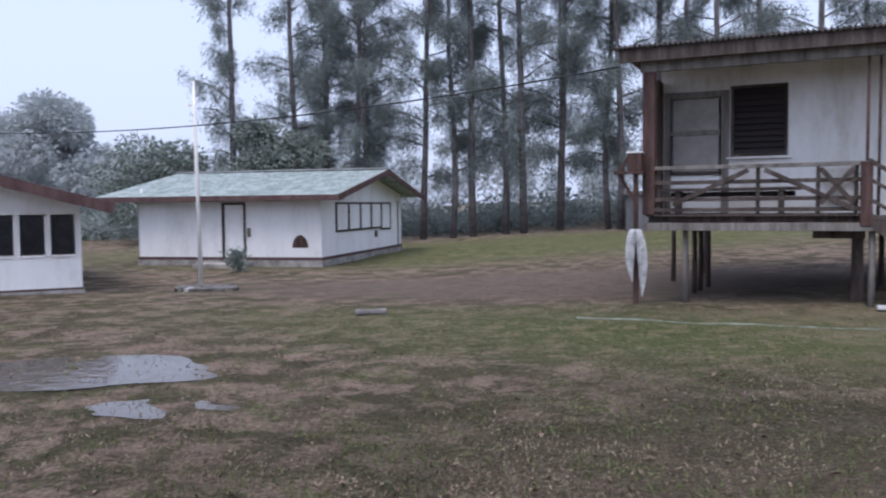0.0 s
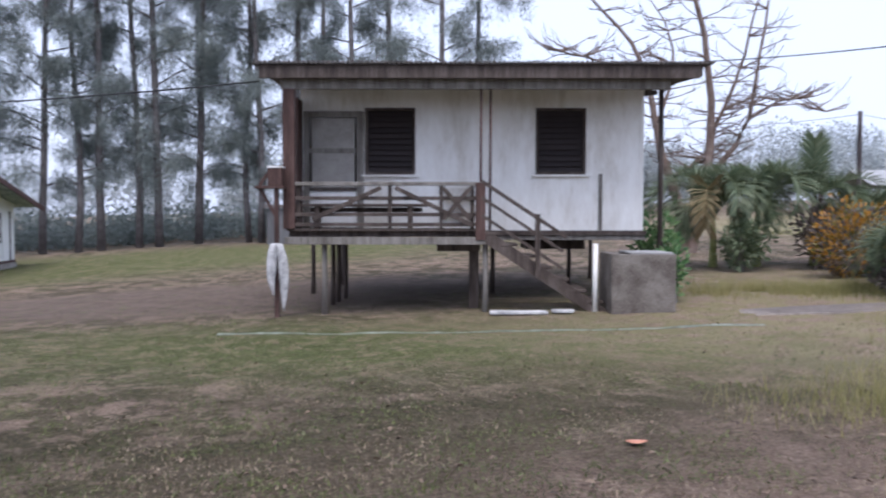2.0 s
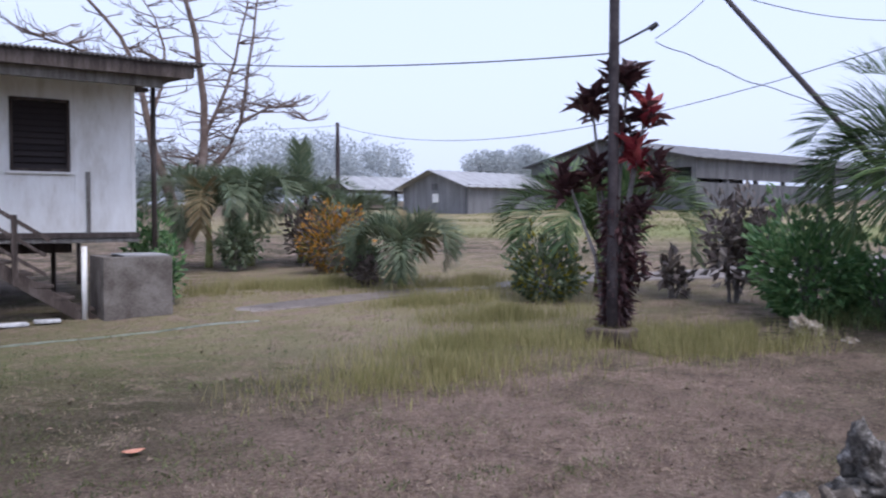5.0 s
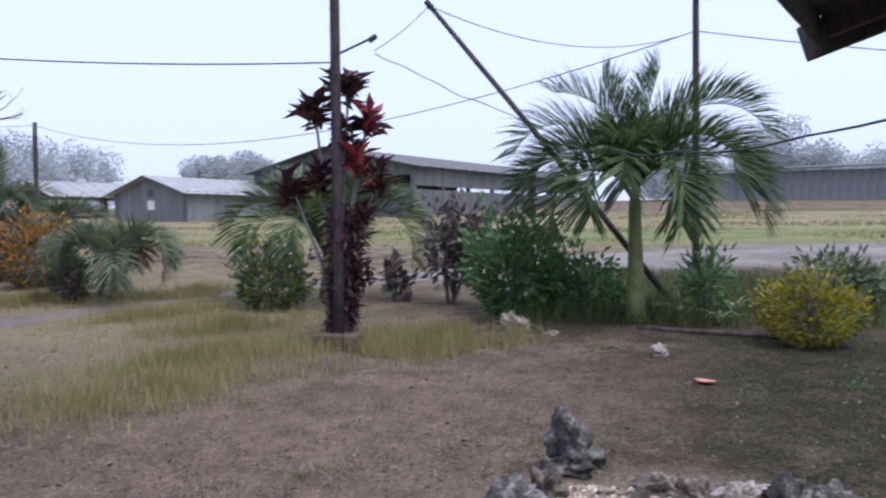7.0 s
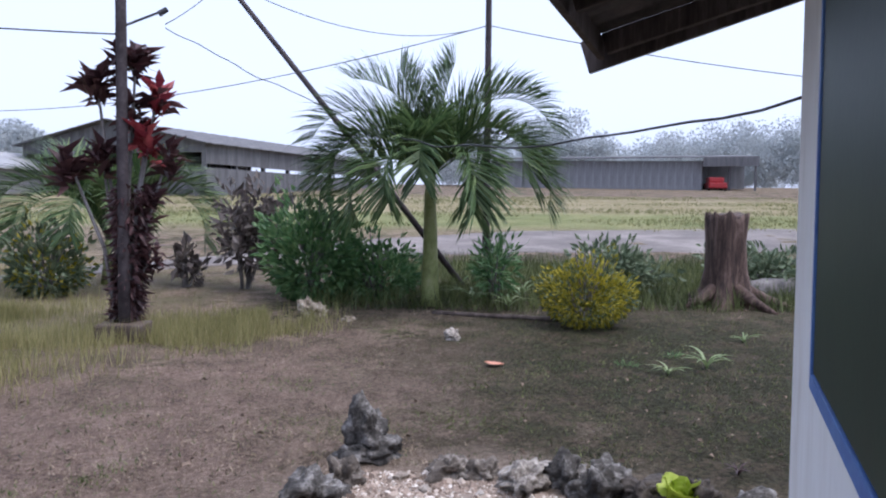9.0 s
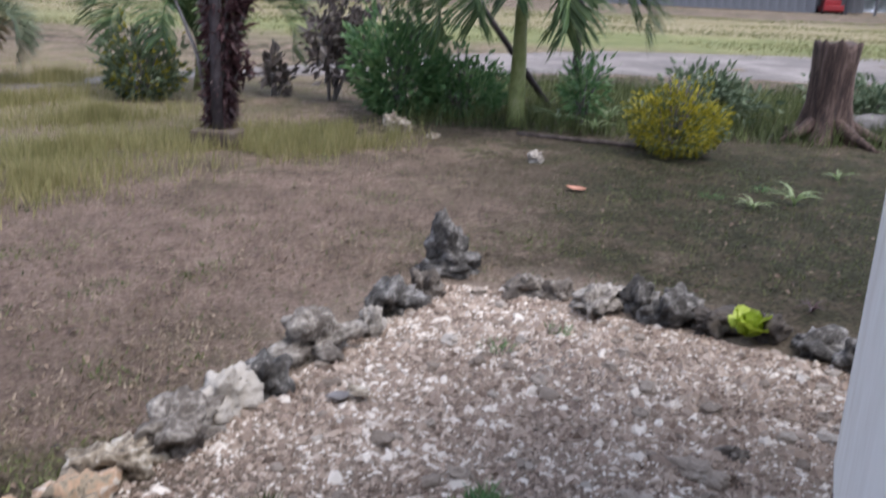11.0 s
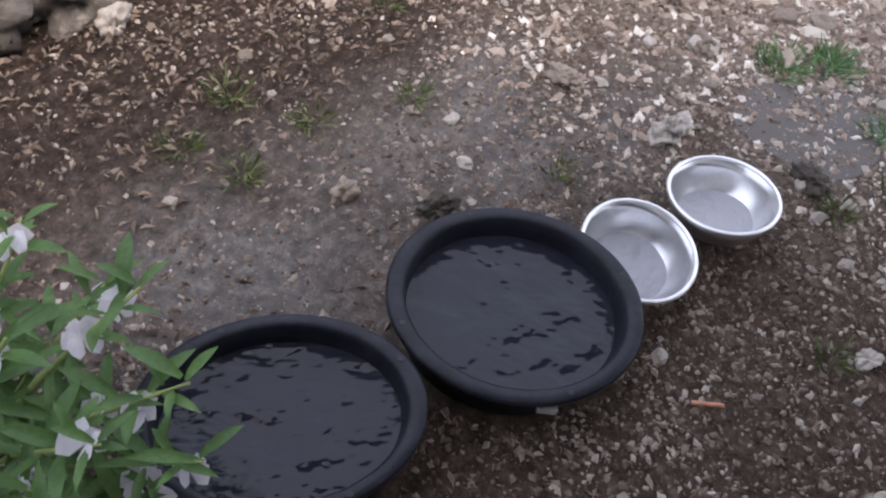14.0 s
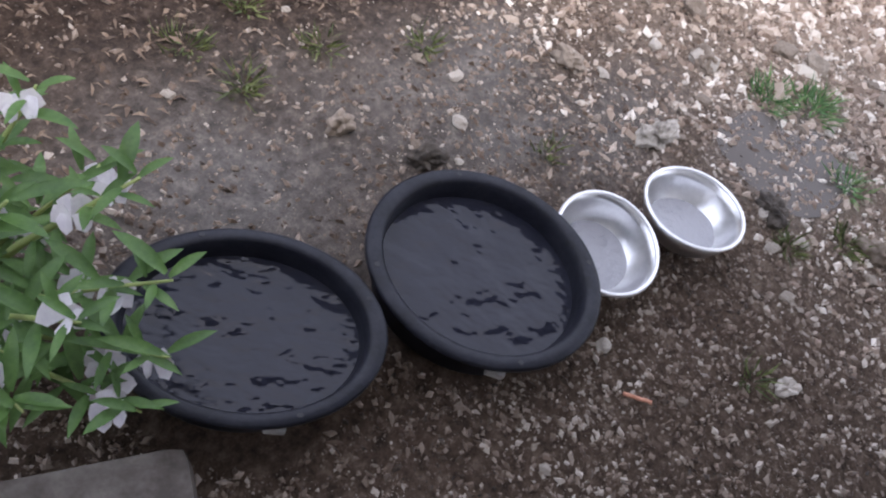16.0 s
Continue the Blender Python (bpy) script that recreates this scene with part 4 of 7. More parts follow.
def build_left_hall():
    """The end wall of a second white building, its roof running away behind it."""
    ax, ay = Vector((-0.9, -0.436, 0)), Vector((-0.436, 0.9, 0))
    m = Matrix(((ax.x, ay.x, 0, -7.64), (ax.y, ay.y, 0, 17.37), (0, 0, 1, ground_z(-7.6, 17.4)), (0, 0, 0, 1)))
    h = thing("white_hall", m, "white building with dark windows and a maroon roof edge", "building")
    W, L, H0 = 8.0, 9.0, 1.95
    wins = [(0.115 + i * 0.577, 0.575 + i * 0.577, 0.82, 1.66) for i in range(13)]
    part("wall_front", wall_with_openings(0, W, 0.08, H0, 0, 0.12, wins), M_white_clean, h)
    gable = bmesh.new()
    f = gable.faces.new([gable.verts.new(p) for p in ((0, 0.0, H0), (W, 0.0, H0), (W / 2, 0.0, 3.0))])
    r = bmesh.ops.extrude_face_region(gable, geom=[f])
    bmesh.ops.translate(gable, vec=(0, 0.12, 0), verts=[v for v in r["geom"] if isinstance(v, bmesh.types.BMVert)])
    bmesh.ops.recalc_face_normals(gable, faces=gable.faces)
    part("gable", gable, M_white_clean, h)
    part("wall_side", box((0, 0.12, 0.08), (0.12, L, H0)), M_white_clean, h)
    part("wall_side", box((W - 0.12, 0.12, 0.08), (W, L, H0)), M_white_clean, h)
    part("wall_back", box((0.12, L - 0.12, 0.08), (W - 0.12, L, H0 + 0.3)), M_white_clean, h)
    part("base", box((-0.04, -0.04, -0.2), (W, L, 0.075)), M_concrete, h)
    part("skirting", box((-0.02, -0.025, 0.03), (W, -0.002, 0.12), 0.004), M_fascia, h)
    for i, (a, c, z0, z1) in enumerate(wins):
        w = new("window")
        w.parent = h
        part("pane", box((a + 0.02, 0.05, z0 + 0.02), (c - 0.02, 0.06, z1 - 0.02)), M_glass, w, "dark screened pane")
        bm = bmesh.new()
        for lo, hi in (((a - 0.03, -0.03, z0 - 0.03), (a, 0.04, z1 + 0.03)), ((c, -0.03, z0 - 0.03), (c + 0.03, 0.04, z1 + 0.03)), ((a, -0.03, z0 - 0.05), (c, 0.04, z0)), ((a, -0.03, z1), (c, 0.04, z1 + 0.05))):
            box(lo, hi, 0.003, bm)
        part("window_frame", bm, M_white, w)
    for s in (0, 1):
        bm = bmesh.new()
        e = -0.62 if s == 0 else W + 0.62
        z = H0 - 0.12
        v = [bm.verts.new(p) for p in ((e, -0.7, z - 0.02), (W / 2, -0.7, 3.08), (W / 2, L + 0.5, 3.08), (e, L + 0.5, z - 0.02))]
        f = bm.faces.new(v)
        r = bmesh.ops.extrude_face_region(bm, geom=[f])
        bmesh.ops.translate(bm, vec=(0, 0, 0.05), verts=[q for q in r["geom"] if isinstance(q, bmesh.types.BMVert)])
        bmesh.ops.recalc_face_normals(bm, faces=bm.faces)
        part("roof_slope", bm, M_tin_green, h)
        part("verge", beam((e, -0.72, z - 0.06), (W / 2, -0.72, 3.03), 0.05, 0.22), M_fascia, h, "maroon verge board")
    return h


build_left_hall()


# ---- trees ----
def casuarina(m, seed, height, label):
    """A straight dark trunk whose limbs carry hanging plumes of fine needles."""
    rng = random.Random(seed)
    t = thing("casuarina_tree", m, label, "tree", "row of casuarina trees")
    bm = bmesh.new()
    pts, radii = [], []
    lean = Vector((rng.uniform(-0.03, 0.03), rng.uniform(-0.03, 0.03), 0))
    for i in range(9):
        z = height * i / 8
        pts.append(Vector((0.25 * noise.noise(Vector((seed, z * 0.12, 0))), 0.25 * noise.noise(Vector((0, z * 0.12, seed))), z)) + lean * z)
        radii.append(0.17 * (1 - i / 8) ** 0.8 + 0.03)
    tube(bm, pts, radii, 8)
    lv = Leaves()

    def trunk_at(z):
        k = min(7.999, z / height * 8)
        i = int(k)
        return pts[i].lerp(pts[i + 1], k - i)

    for b in range(44):
        f = 0.15 + 0.85 * (b / 43)
        if rng.random() < 0.2:
            continue
        z = f * height
        p = trunk_at(z)
        a = rng.uniform(0, math.tau)
        length = (0.9 + 2.1 * math.sin(min(1.0, f) * math.pi * 0.9 + 0.3)) * rng.uniform(0.5, 1.25)
        length = max(0.7, length)
        d = Vector((math.cos(a), math.sin(a), rng.uniform(0.2, 0.8))).normalized()
        q = p + d * length * 0.55
        e = q + (d + Vector((0, 0, -0.3))).normalized() * length * 0.5
        tube(bm, [p, q, e], [0.06 * (1.2 - f), 0.035, 0.012], 4, False)
        for c in range(int(2 + length * 2.3)):
            s = rng.uniform(0.25, 1.0)
            o = (p.lerp(q, s * 2) if s < 0.5 else q.lerp(e, s * 2 - 1)) + rand_dir(rng) * rng.uniform(0.05, 0.45)
            r = rng.uniform(0.22, 0.5)
            hang = rng.uniform(0.5, 1.3)
            for k in range(120):
                v = rand_dir(rng)
                u = rng.random()
                g = o + Vector((v.x * r, v.y * r, v.z * r * 0.7 - hang * u * u))
                w = (v * 0.5 + d * 0.2 + Vector((0, 0, rng.uniform(-1.3, 0.1)))).normalized()
                lv.leaf(g, w, v, rng.uniform(0.16, 0.36), rng.uniform(0.022, 0.042), 0.2)
    part("trunk", bm, M_trunk_dark, t, "", True)
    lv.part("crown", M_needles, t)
    return t


def broadleaf(m, seed, height, spread, label, mat, name="broadleaf_tree", leaves=2600, size=0.5, group=""):
    rng = random.Random(seed)
    t = thing(name, m, label, "tree", group)
    bm = bmesh.new()
    top = height * 0.45
    tube(bm, [(0, 0, -0.2), (0.1, 0, top * 0.5), (0, 0.1, top)], [height * 0.035, height * 0.028, height * 0.02], 8)
    lv = Leaves()
    clumps = []
    for i in range(16):
        a = rng.uniform(0, math.tau)
        r = spread * rng.uniform(0.15, 0.85)
        z = height * rng.uniform(0.42, 0.92) - r * 0.15
        c = Vector((r * math.cos(a), r * math.sin(a), z))
        clumps.append((c, spread * rng.uniform(0.22, 0.42)))
        tube(bm, [(0, 0.05, top * 0.8), Vector((0, 0, top)).lerp(c, 0.5) + rand_dir(rng) * 0.3, c], [height * 0.014, height * 0.009, height * 0.004], 5, False)
    for k in range(leaves):
        c, r = clumps[rng.randrange(len(clumps))]
        d = rand_dir(rng)
        p = c + Vector((d.x, d.y, d.z * 0.7)) * r * (rng.random() ** 0.35)
        lv.leaf(p, (d + rand_dir(rng) * 0.7 + Vector((0, 0, -0.3))), rand_dir(rng), size * rng.uniform(0.6, 1.3), size * rng.uniform(0.35, 0.7), 0.2)
    part("trunk", bm, M_bark, t, "", True)
    lv.part("crown", mat, t)
    return t


def tree_row():
    """The casuarina row behind the houses; a few models, copied."""
    models = []
    rng = random.Random(5)
    places = []
    for i in range(11):
        places.append((-8.8 + i * 1.75 + rng.uniform(-0.75, 0.75), 47.5 - i * 0.15 + rng.uniform(-0.8, 0.8)))
    places += [(-11.7, 46.5), (9.6, 44.6), (11.8, 45.5), (14.4, 43.6), (17.0, 44.4), (19.6, 43.2), (7.5, 52.5), (-4.5, 53), (-7.5, 52.5), (15.5, 52), (22.2, 43.6)]
    for i, (x, y) in enumerate(places):
        m = on_ground(x, y, rng.uniform(0, 360))
        if i < 5:
            models.append(casuarina(m, 11 + i, (24, 26, 22, 25, 23)[i], "tall thin casuarina tree with drooping grey green needles"))
        else:
            c = copy_thing(models[i % 5], m)
            k = rng.uniform(0.88, 1.12)
            c.scale = (k, k, k * rng.uniform(0.95, 1.1))


tree_row()
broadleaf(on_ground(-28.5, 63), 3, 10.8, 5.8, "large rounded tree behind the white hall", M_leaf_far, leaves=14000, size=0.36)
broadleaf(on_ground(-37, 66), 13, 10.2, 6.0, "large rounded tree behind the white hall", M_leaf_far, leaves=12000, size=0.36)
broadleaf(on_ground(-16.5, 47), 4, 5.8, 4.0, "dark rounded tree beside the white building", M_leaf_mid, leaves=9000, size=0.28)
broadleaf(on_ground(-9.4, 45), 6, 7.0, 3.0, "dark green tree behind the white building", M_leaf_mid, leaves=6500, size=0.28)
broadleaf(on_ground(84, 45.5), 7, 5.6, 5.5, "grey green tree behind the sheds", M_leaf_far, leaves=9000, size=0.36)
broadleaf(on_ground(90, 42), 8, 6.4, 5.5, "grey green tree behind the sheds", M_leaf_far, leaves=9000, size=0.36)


def far_wood():
    """Woods at the edge of the field, haze put into their leaf colour: trunks and clumped leaves, too many to count."""
    rng = random.Random(21)
    lv = Leaves()
    trees = []
    for k in range(120):
        az = radians(rng.uniform(91, 132))
        d = rng.uniform(108, 150)
        trees.append((d * math.sin(az), d * math.cos(az), rng.uniform(5.5, 8.5) if rng.random() < 0.9 else rng.uniform(8.5, 10.5)))
    for k in range(70):
        az = radians(rng.uniform(-32, 55))
        d = rng.uniform(74, 110)
        trees.append((d * math.sin(az), d * math.cos(az), rng.uniform(5, 9)))
    for k in range(26):
        az = radians(rng.uniform(40, 62))
        d = rng.uniform(110, 150)
        trees.append((d * math.sin(az), d * math.cos(az), rng.uniform(1.5, 3.2)))
    for x, y, h in trees:
        g = ground_z(x, y)
        for c in range(7):
            r = h * 0.3 * rng.uniform(0.6, 1.1)
            o = Vector((x + rng.uniform(-1, 1) * h * 0.32, y + rng.uniform(-1, 1) * h * 0.32, g + h * rng.uniform(0.25, 0.85)))
            for i in range(330):
                d = rand_dir(rng)
                lv.leaf(o + d * r * rng.random() ** 0.45, d + rand_dir(rng), rand_dir(rng), h * 0.042, h * 0.026, 0.2)
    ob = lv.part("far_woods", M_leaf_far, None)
    return tagged(ob, "haze-tinted grey green woods at the edge of the field", "woods", kind="stuff")


far_wood()


def undergrowth():
    """Low scrub along the foot of the tree row."""
    rng = random.Random(8)
    lv = Leaves()
    for k in range(720):
        x, y = rng.uniform(-40, 28), rng.uniform(51, 62)
        h = rng.uniform(0.8, 2.6)
        o = Vector((x, y, ground_z(x, y) + h * 0.4))
        for i in range(64):
            d = rand_dir(rng)
            lv.leaf(o + Vector((d.x * h * 0.8, d.y * h * 0.8, d.z * h * 0.6)) * rng.random() ** 0.4, d + rand_dir(rng), rand_dir(rng), 0.34, 0.18, 0.2)
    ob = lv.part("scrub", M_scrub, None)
    return tagged(ob, "low grey green scrub below the tree row", "scrub", kind="stuff")


undergrowth()


def bare_tree():
    """Two leaning trunks from one foot, a few long upswept limbs and many level twigs."""
    rng = random.Random(31)
    t = thing("bare_tree", on_ground(17.18, 19.78, -30), "leafless tree with forked trunk and fine bare branches", "tree")
    limbs = [
        ("trunk", 0.2, [(-0.07, -0.2), (-0.16, 1.2), (-0.48, 2.3), (-0.75, 3.0), (-0.96, 4.1), (-1.16, 5.3), (-1.64, 6.4), (-3.0, 7.9)]),
        ("trunk", 0.19, [(0.11, -0.2), (0.34, 1.6), (0.66, 2.85), (0.68, 4.6), (0.45, 6.5), (0.05, 8.1), (-0.25, 9.3)]),
        ("limb", 0.115, [(0.45, 2.1), (0.95, 2.6), (1.5, 3.3), (1.92, 4.1), (2.2, 5.6), (2.5, 7.5), (2.75, 9.0)]),
        ("limb", 0.07, [(0.66, 3.5), (1.2, 4.7), (1.57, 5.9), (1.9, 7.5), (2.05, 8.8)]),
        ("limb", 0.065, [(-0.9, 4.0), (-0.5, 5.0), (-0.35, 6.2), (-0.6, 7.2), (-1.2, 8.2)]),
        ("limb", 0.06, [(-0.48, 2.3), (0.1, 2.6), (0.5, 3.0), (0.95, 3.9), (1.1, 4.4)]),
        ("limb", 0.05, [(-1.1, 4.9), (-2.0, 5.6), (-3.2, 5.9), (-4.2, 6.1)]),
        ("limb", 0.05, [(1.9, 4.1), (2.7, 4.6), (3.5, 4.7), (4.2, 4.3)]),
    ]
    for n, (name, r, line) in enumerate(limbs):
        bm = bmesh.new()
        deep = (0.1, -0.1, 0.5, -0.4, 0.6, 0.2, -0.5, 0.3)[n]
        pts = []
        for i, (x, z) in enumerate(line):
            pts.append(Vector((x, deep * i / len(line) * 2 + 0.06 * noise.noise(Vector((n, i, 1))), z)))
        fine = []
        for p, q in zip(pts, pts[1:]):
            for k in range(3):
                fine.append(p.lerp(q, k / 3) + 0.045 * Vector((noise.noise(Vector((n, len(fine) * 0.6, 2))), noise.noise(Vector((n, len(fine) * 0.6, 5))), 0)))
        fine.append(pts[-1])
        m = len(fine)
        tube(bm, fine, [max(0.018, r * (1 - 0.85 * i / m)) for i in range(m)], 7, False)
        start = 1.9 if name == "trunk" else 0.6
        for k in range(46 if name == "trunk" else 34):
            i = rng.randrange(2, m)
            p = fine[i]
            if p.z < start + 0.8:
                continue
            side = rng.choice((-1, 1))
            ln = rng.uniform(0.4, 1.5) * (1.15 - 0.5 * i / m)
            d = Vector((side, rng.uniform(-0.9, 0.9), rng.uniform(-0.12, 0.5))).normalized()
            q = p + d * ln * 0.5 + Vector((0, 0, 0.05 * ln))
            e = q + (d + Vector((0, 0, rng.uniform(-0.25, 0.45)))) * ln * 0.5
            tube(bm, [p, q, e], [0.024, 0.016, 0.010], 4, False)
            for j in range(3):
                o = q.lerp(e, rng.random())
                w = (d + rand_dir(rng) * 0.8 + Vector((0, 0, 0.3))).normalized()
                tube(bm, [o, o + w * ln * 0.2, o + (w + Vector((0, 0, 0.2))) * ln * 0.36], [0.013, 0.010, 0.008], 3, False)
        part(name, bm, M_bark_pale, t, "orange grey bark" if name == "trunk" else "", True)
    return t


bare_tree()


# ---- palms and garden plants ----
def frond(parent, rng, start, az, rise, length, leaflet, mat, curl=1.0):
    """One arching feather leaf: a rib and two rows of narrow leaflets."""
    out = Vector((math.cos(az), math.sin(az), 0))
    side = Vector((-out.y, out.x, 0))
    n = 15
    pts, p, a = [Vector(start)], Vector(start), rise
    for i in range(n):
        p = p + (out * math.cos(a) + Vector((0, 0, 1)) * math.sin(a)) * length / n
        a -= curl * (0.06 + 0.17 * (i / n))
        pts.append(p.copy())
    lv = Leaves()
    for i in range(n):
        q, r = pts[i], pts[i + 1]
        w = 0.022 * (1 - i / n) + 0.004
        up = (r - q).cross(side).normalized()
        k = len(lv.v)
        lv.v += [q - side * w, q + up * w, q + side * w, r - side * w * 0.9, r + up * w * 0.9, r + side * w * 0.9]
        lv.f += [(k, k + 1, k + 4, k + 3), (k + 1, k + 2, k + 5, k + 4), (k + 2, k, k + 3, k + 5)]
    m = 84
    for i in range(m):
        s = 0.14 + 0.86 * i / (m - 1)
        k = min(n - 1, int(s * n))
        q = pts[k].lerp(pts[k + 1], s * n - k)
        d = (pts[k + 1] - pts[k]).normalized()
        up = side.cross(d).normalized() * -1
        ln = leaflet * (0.72 + 0.45 * math.sin(min(1, s * 1.05) * math.pi)) * rng.uniform(0.85, 1.12)
        for sg in (-1, 1):
            w = (side * sg * rng.uniform(0.5, 0.8) + d * 0.75 + up * rng.uniform(0.3, 0.65)).normalized()
            a, c = q, q + w * ln * 0.6
            e = c + (w + Vector((0, 0, -0.32))).normalized() * ln * 0.4
            x = w.cross(up).normalized() * leaflet * 0.021
            k2 = len(lv.v)
            lv.v += [a - x * 0.6, a + x * 0.6, c + x, c - x, e]
            lv.f += [(k2, k2 + 1, k2 + 2, k2 + 3), (k2 + 3, k2 + 2, k2 + 4)]
    return lv.part("frond", mat, parent)


def palm(m, seed, trunk, fronds, length, leaflet, label, base=0.13, group="", angles=None, mat=None):
    mat = mat or M_palm
    rng = random.Random(seed)
    t = thing("palm_tree", m, label, "palm", group)
    part("trunk", tube(bmesh.new(), [(0, 0, -0.05), (0, 0, 0.12), (0.01, 0, trunk * 0.5), (0.0, 0.01, trunk * 0.85), (0, 0, trunk)], [base * 1.25, base, base * 0.8, base * 0.62, base * 0.4], 14), M_palm_trunk, t, "", True)
    for i in range(fronds):
        if angles:
            a, r, k, c = angles[i]
            frond(t, rng, (0, 0, trunk * 0.95), radians(a), radians(r), length * k, leaflet, mat, c)
        else:
            a = math.tau * i / fronds + rng.uniform(-0.3, 0.3)
            r = rng.uniform(0.95, 1.3) if i % 3 else rng.uniform(1.25, 1.5)
            frond(t, rng, (0, 0, trunk * 0.95), a, r, length * rng.uniform(0.8, 1.1), leaflet, mat if rng.random() < 0.88 else M_palm_dry, rng.uniform(1.4, 1.9))
    return t


# the bottle palm beside the track; its leaves fan out across the view
main_angles = [(92, 80, 0.72, 0.14), (-88, 84, 0.76, 0.12), (-90, 78, 1.12, 1.28), (-98, 44, 1.05, 1.35), (-70, 66, 1.0, 1.4), (90, 70, 1.02, 1.2), (98, 44, 1.0, 1.3), (75, 58, 1.0, 1.5), (112, 62, 0.95, 1.5),
               (172, 66, 0.8, 1.6), (150, 50, 0.85, 1.6), (205, 52, 0.85, 1.65), (10, 72, 0.95, 1.3), (40, 62, 1.0, 1.45), (-35, 64, 1.0, 1.45), (-120, 66, 0.95, 1.5), (-150, 40, 0.8, 1.5), (125, 36, 0.85, 1.4), (80, 84, 0.9, 0.75), (-104, 76, 0.95, 0.9), (-82, 60, 1.05, 1.55)]
palm(on_ground(11.49, -0.12), 3, 1.85, 21, 2.2, 0.66, "bottle palm with a smooth green trunk and arching fronds", 0.125, "", main_angles)
palm(on_ground(12.9, 8.8), 5, 0.55, 13, 1.55, 0.5, "small palm with arching fronds in the garden row", 0.09, "garden palms", mat=M_palm_soft)
palm(on_ground(13.5, 5.1), 6, 0.7, 12, 2.5, 0.66, "palm with drooping fronds behind the maroon plant", 0.1, "garden palms", mat=M_palm, angles=[(95, 72, 1, 1.35), (80, 66, 1, 1.5), (115, 78, 0.9, 1.3), (-85, 72, 1, 1.35), (-100, 64, 1, 1.5), (-70, 78, 0.9, 1.3), (180, 70, 0.9, 1.5), (150, 66, 0.9, 1.5), (210, 65, 0.9, 1.5), (0, 70, 1, 1.4), (70, 82, 0.9, 0.9), (-110, 80, 0.9, 1.0)])
palm(on_ground(14.2, 15.4), 7, 1.2, 13, 2.6, 0.6, "small palm with arching fronds in the garden row", 0.1, "garden palms", mat=M_palm_soft)
palm(on_ground(15.1, 14.9), 8, 1.3, 13, 2.6, 0.6, "small palm with arching fronds in the garden row", 0.1, "garden palms", mat=M_palm_soft)
palm(on_ground(16.2, 14.2), 9, 1.5, 8, 1.9, 0.5, "palm with upright young fronds in the garden row", 0.1, "garden palms", mat=M_palm_soft, angles=[(40, 84, 0.9, 0.3), (220, 80, 0.9, 0.35), (120, 60, 1, 1), (300, 55, 1, 1.1), (0, 50, 1, 1.2), (180, 50, 1, 1.2), (90, 40, 1, 1.3), (260, 45, 1, 1.3)])
palm(on_ground(17.4, 13.6), 10, 0.8, 12, 1.9, 0.6, "small palm with arching fronds in the garden row", 0.09, "garden palms", mat=M_palm_soft)


def bush(name, m, seed, rx, rz, leaves, size, mat, label, stems=8, lift=0.15, category="bush", shape=0.4, narrow=0.5, mat2=None, share=0.0, dense=False):
    """Stems from one foot and leaves in loose clumps of an uneven outline."""
    rng = random.Random(seed)
    t = thing(name, m, label, category)
    bm = bmesh.new()
    lv, lv2 = Leaves(), Leaves()
    tips = []
    for i in range(stems):
        a = rng.uniform(0, math.tau)
        r = rx * rng.uniform(0.1, 0.75)
        z = rz * rng.uniform(0.55, 1.0)
        e = Vector((r * math.cos(a), r * math.sin(a), z))
        mid = e * 0.5 + Vector((0, 0, rz * 0.08))
        tube(bm, [(0.04 * math.cos(a), 0.04 * math.sin(a), -0.05), mid, e], [0.022, 0.015, 0.006], 5, False)
        tips += [mid, e, mid.lerp(e, 0.5)]
    for k in range(leaves):
        c = tips[rng.randrange(len(tips))]
        d = rand_dir(rng)
        p = c + Vector((d.x * rx, d.y * rx, d.z * rz)) * shape * rng.random() ** 0.5
        if dense:
            q = 0.8 + 0.45 * noise.noise(d * 2.2 + Vector((seed, 0, 0)))
            p = Vector((d.x * rx, d.y * rx, rz * 0.5 + d.z * rz * 0.5)) * q * rng.random() ** 0.22
        p.z = max(p.z, lift * rng.random())
        (lv2 if rng.random() < share else lv).leaf(p, d + Vector((0, 0, 0.3)) + rand_dir(rng) * 0.5, rand_dir(rng), size * rng.uniform(0.6, 1.2), size * narrow * rng.uniform(0.7, 1.2), 0.3)
    part("stem", bm, M_bark, t, "", True)
    lv.part("foliage", mat, t)
    if lv2.f:
        lv2.part("young_foliage", mat2, t)
    return t


bush("croton_bush", on_ground(14.6, 11.8), 2, 0.85, 1.7, 2200, 0.13, M_croton, "croton bush with orange and dark green leaves", 9, mat2=M_purple, share=0.35, dense=True)
bush("dark_bush", on_ground(15.6, 13.4), 3, 0.8, 1.2, 700, 0.2, M_purple, "dark purple leaved bush between the palms", 9)
bush("dark_bush", on_ground(13.9, 14.2), 4, 0.8, 1.0, 700, 0.18, M_leaf_tree, "dark green bush at the foot of the palms", 9)
bush("low_bush", on_ground(13.2, 10.0), 14, 0.7, 0.7, 600, 0.16, M_leaf_tree, "low green bush at the foot of the palms", 9)
bush("dry_bush", on_ground(12.4, 9.3), 15, 0.45, 0.45, 320, 0.14, M_purple, "low dark withered bush beside a small palm", 7)
bush("green_bush", on_ground(9.9, 12.2), 16, 0.6, 1.3, 520, 0.16, M_shrub, "fresh green bush at the corner of the house", 8)
bush("vine_bush", on_ground(9.3, 11.0), 17, 0.35, 0.8, 260, 0.14, M_shrub, "fresh green creeper beside the water tank", 6)
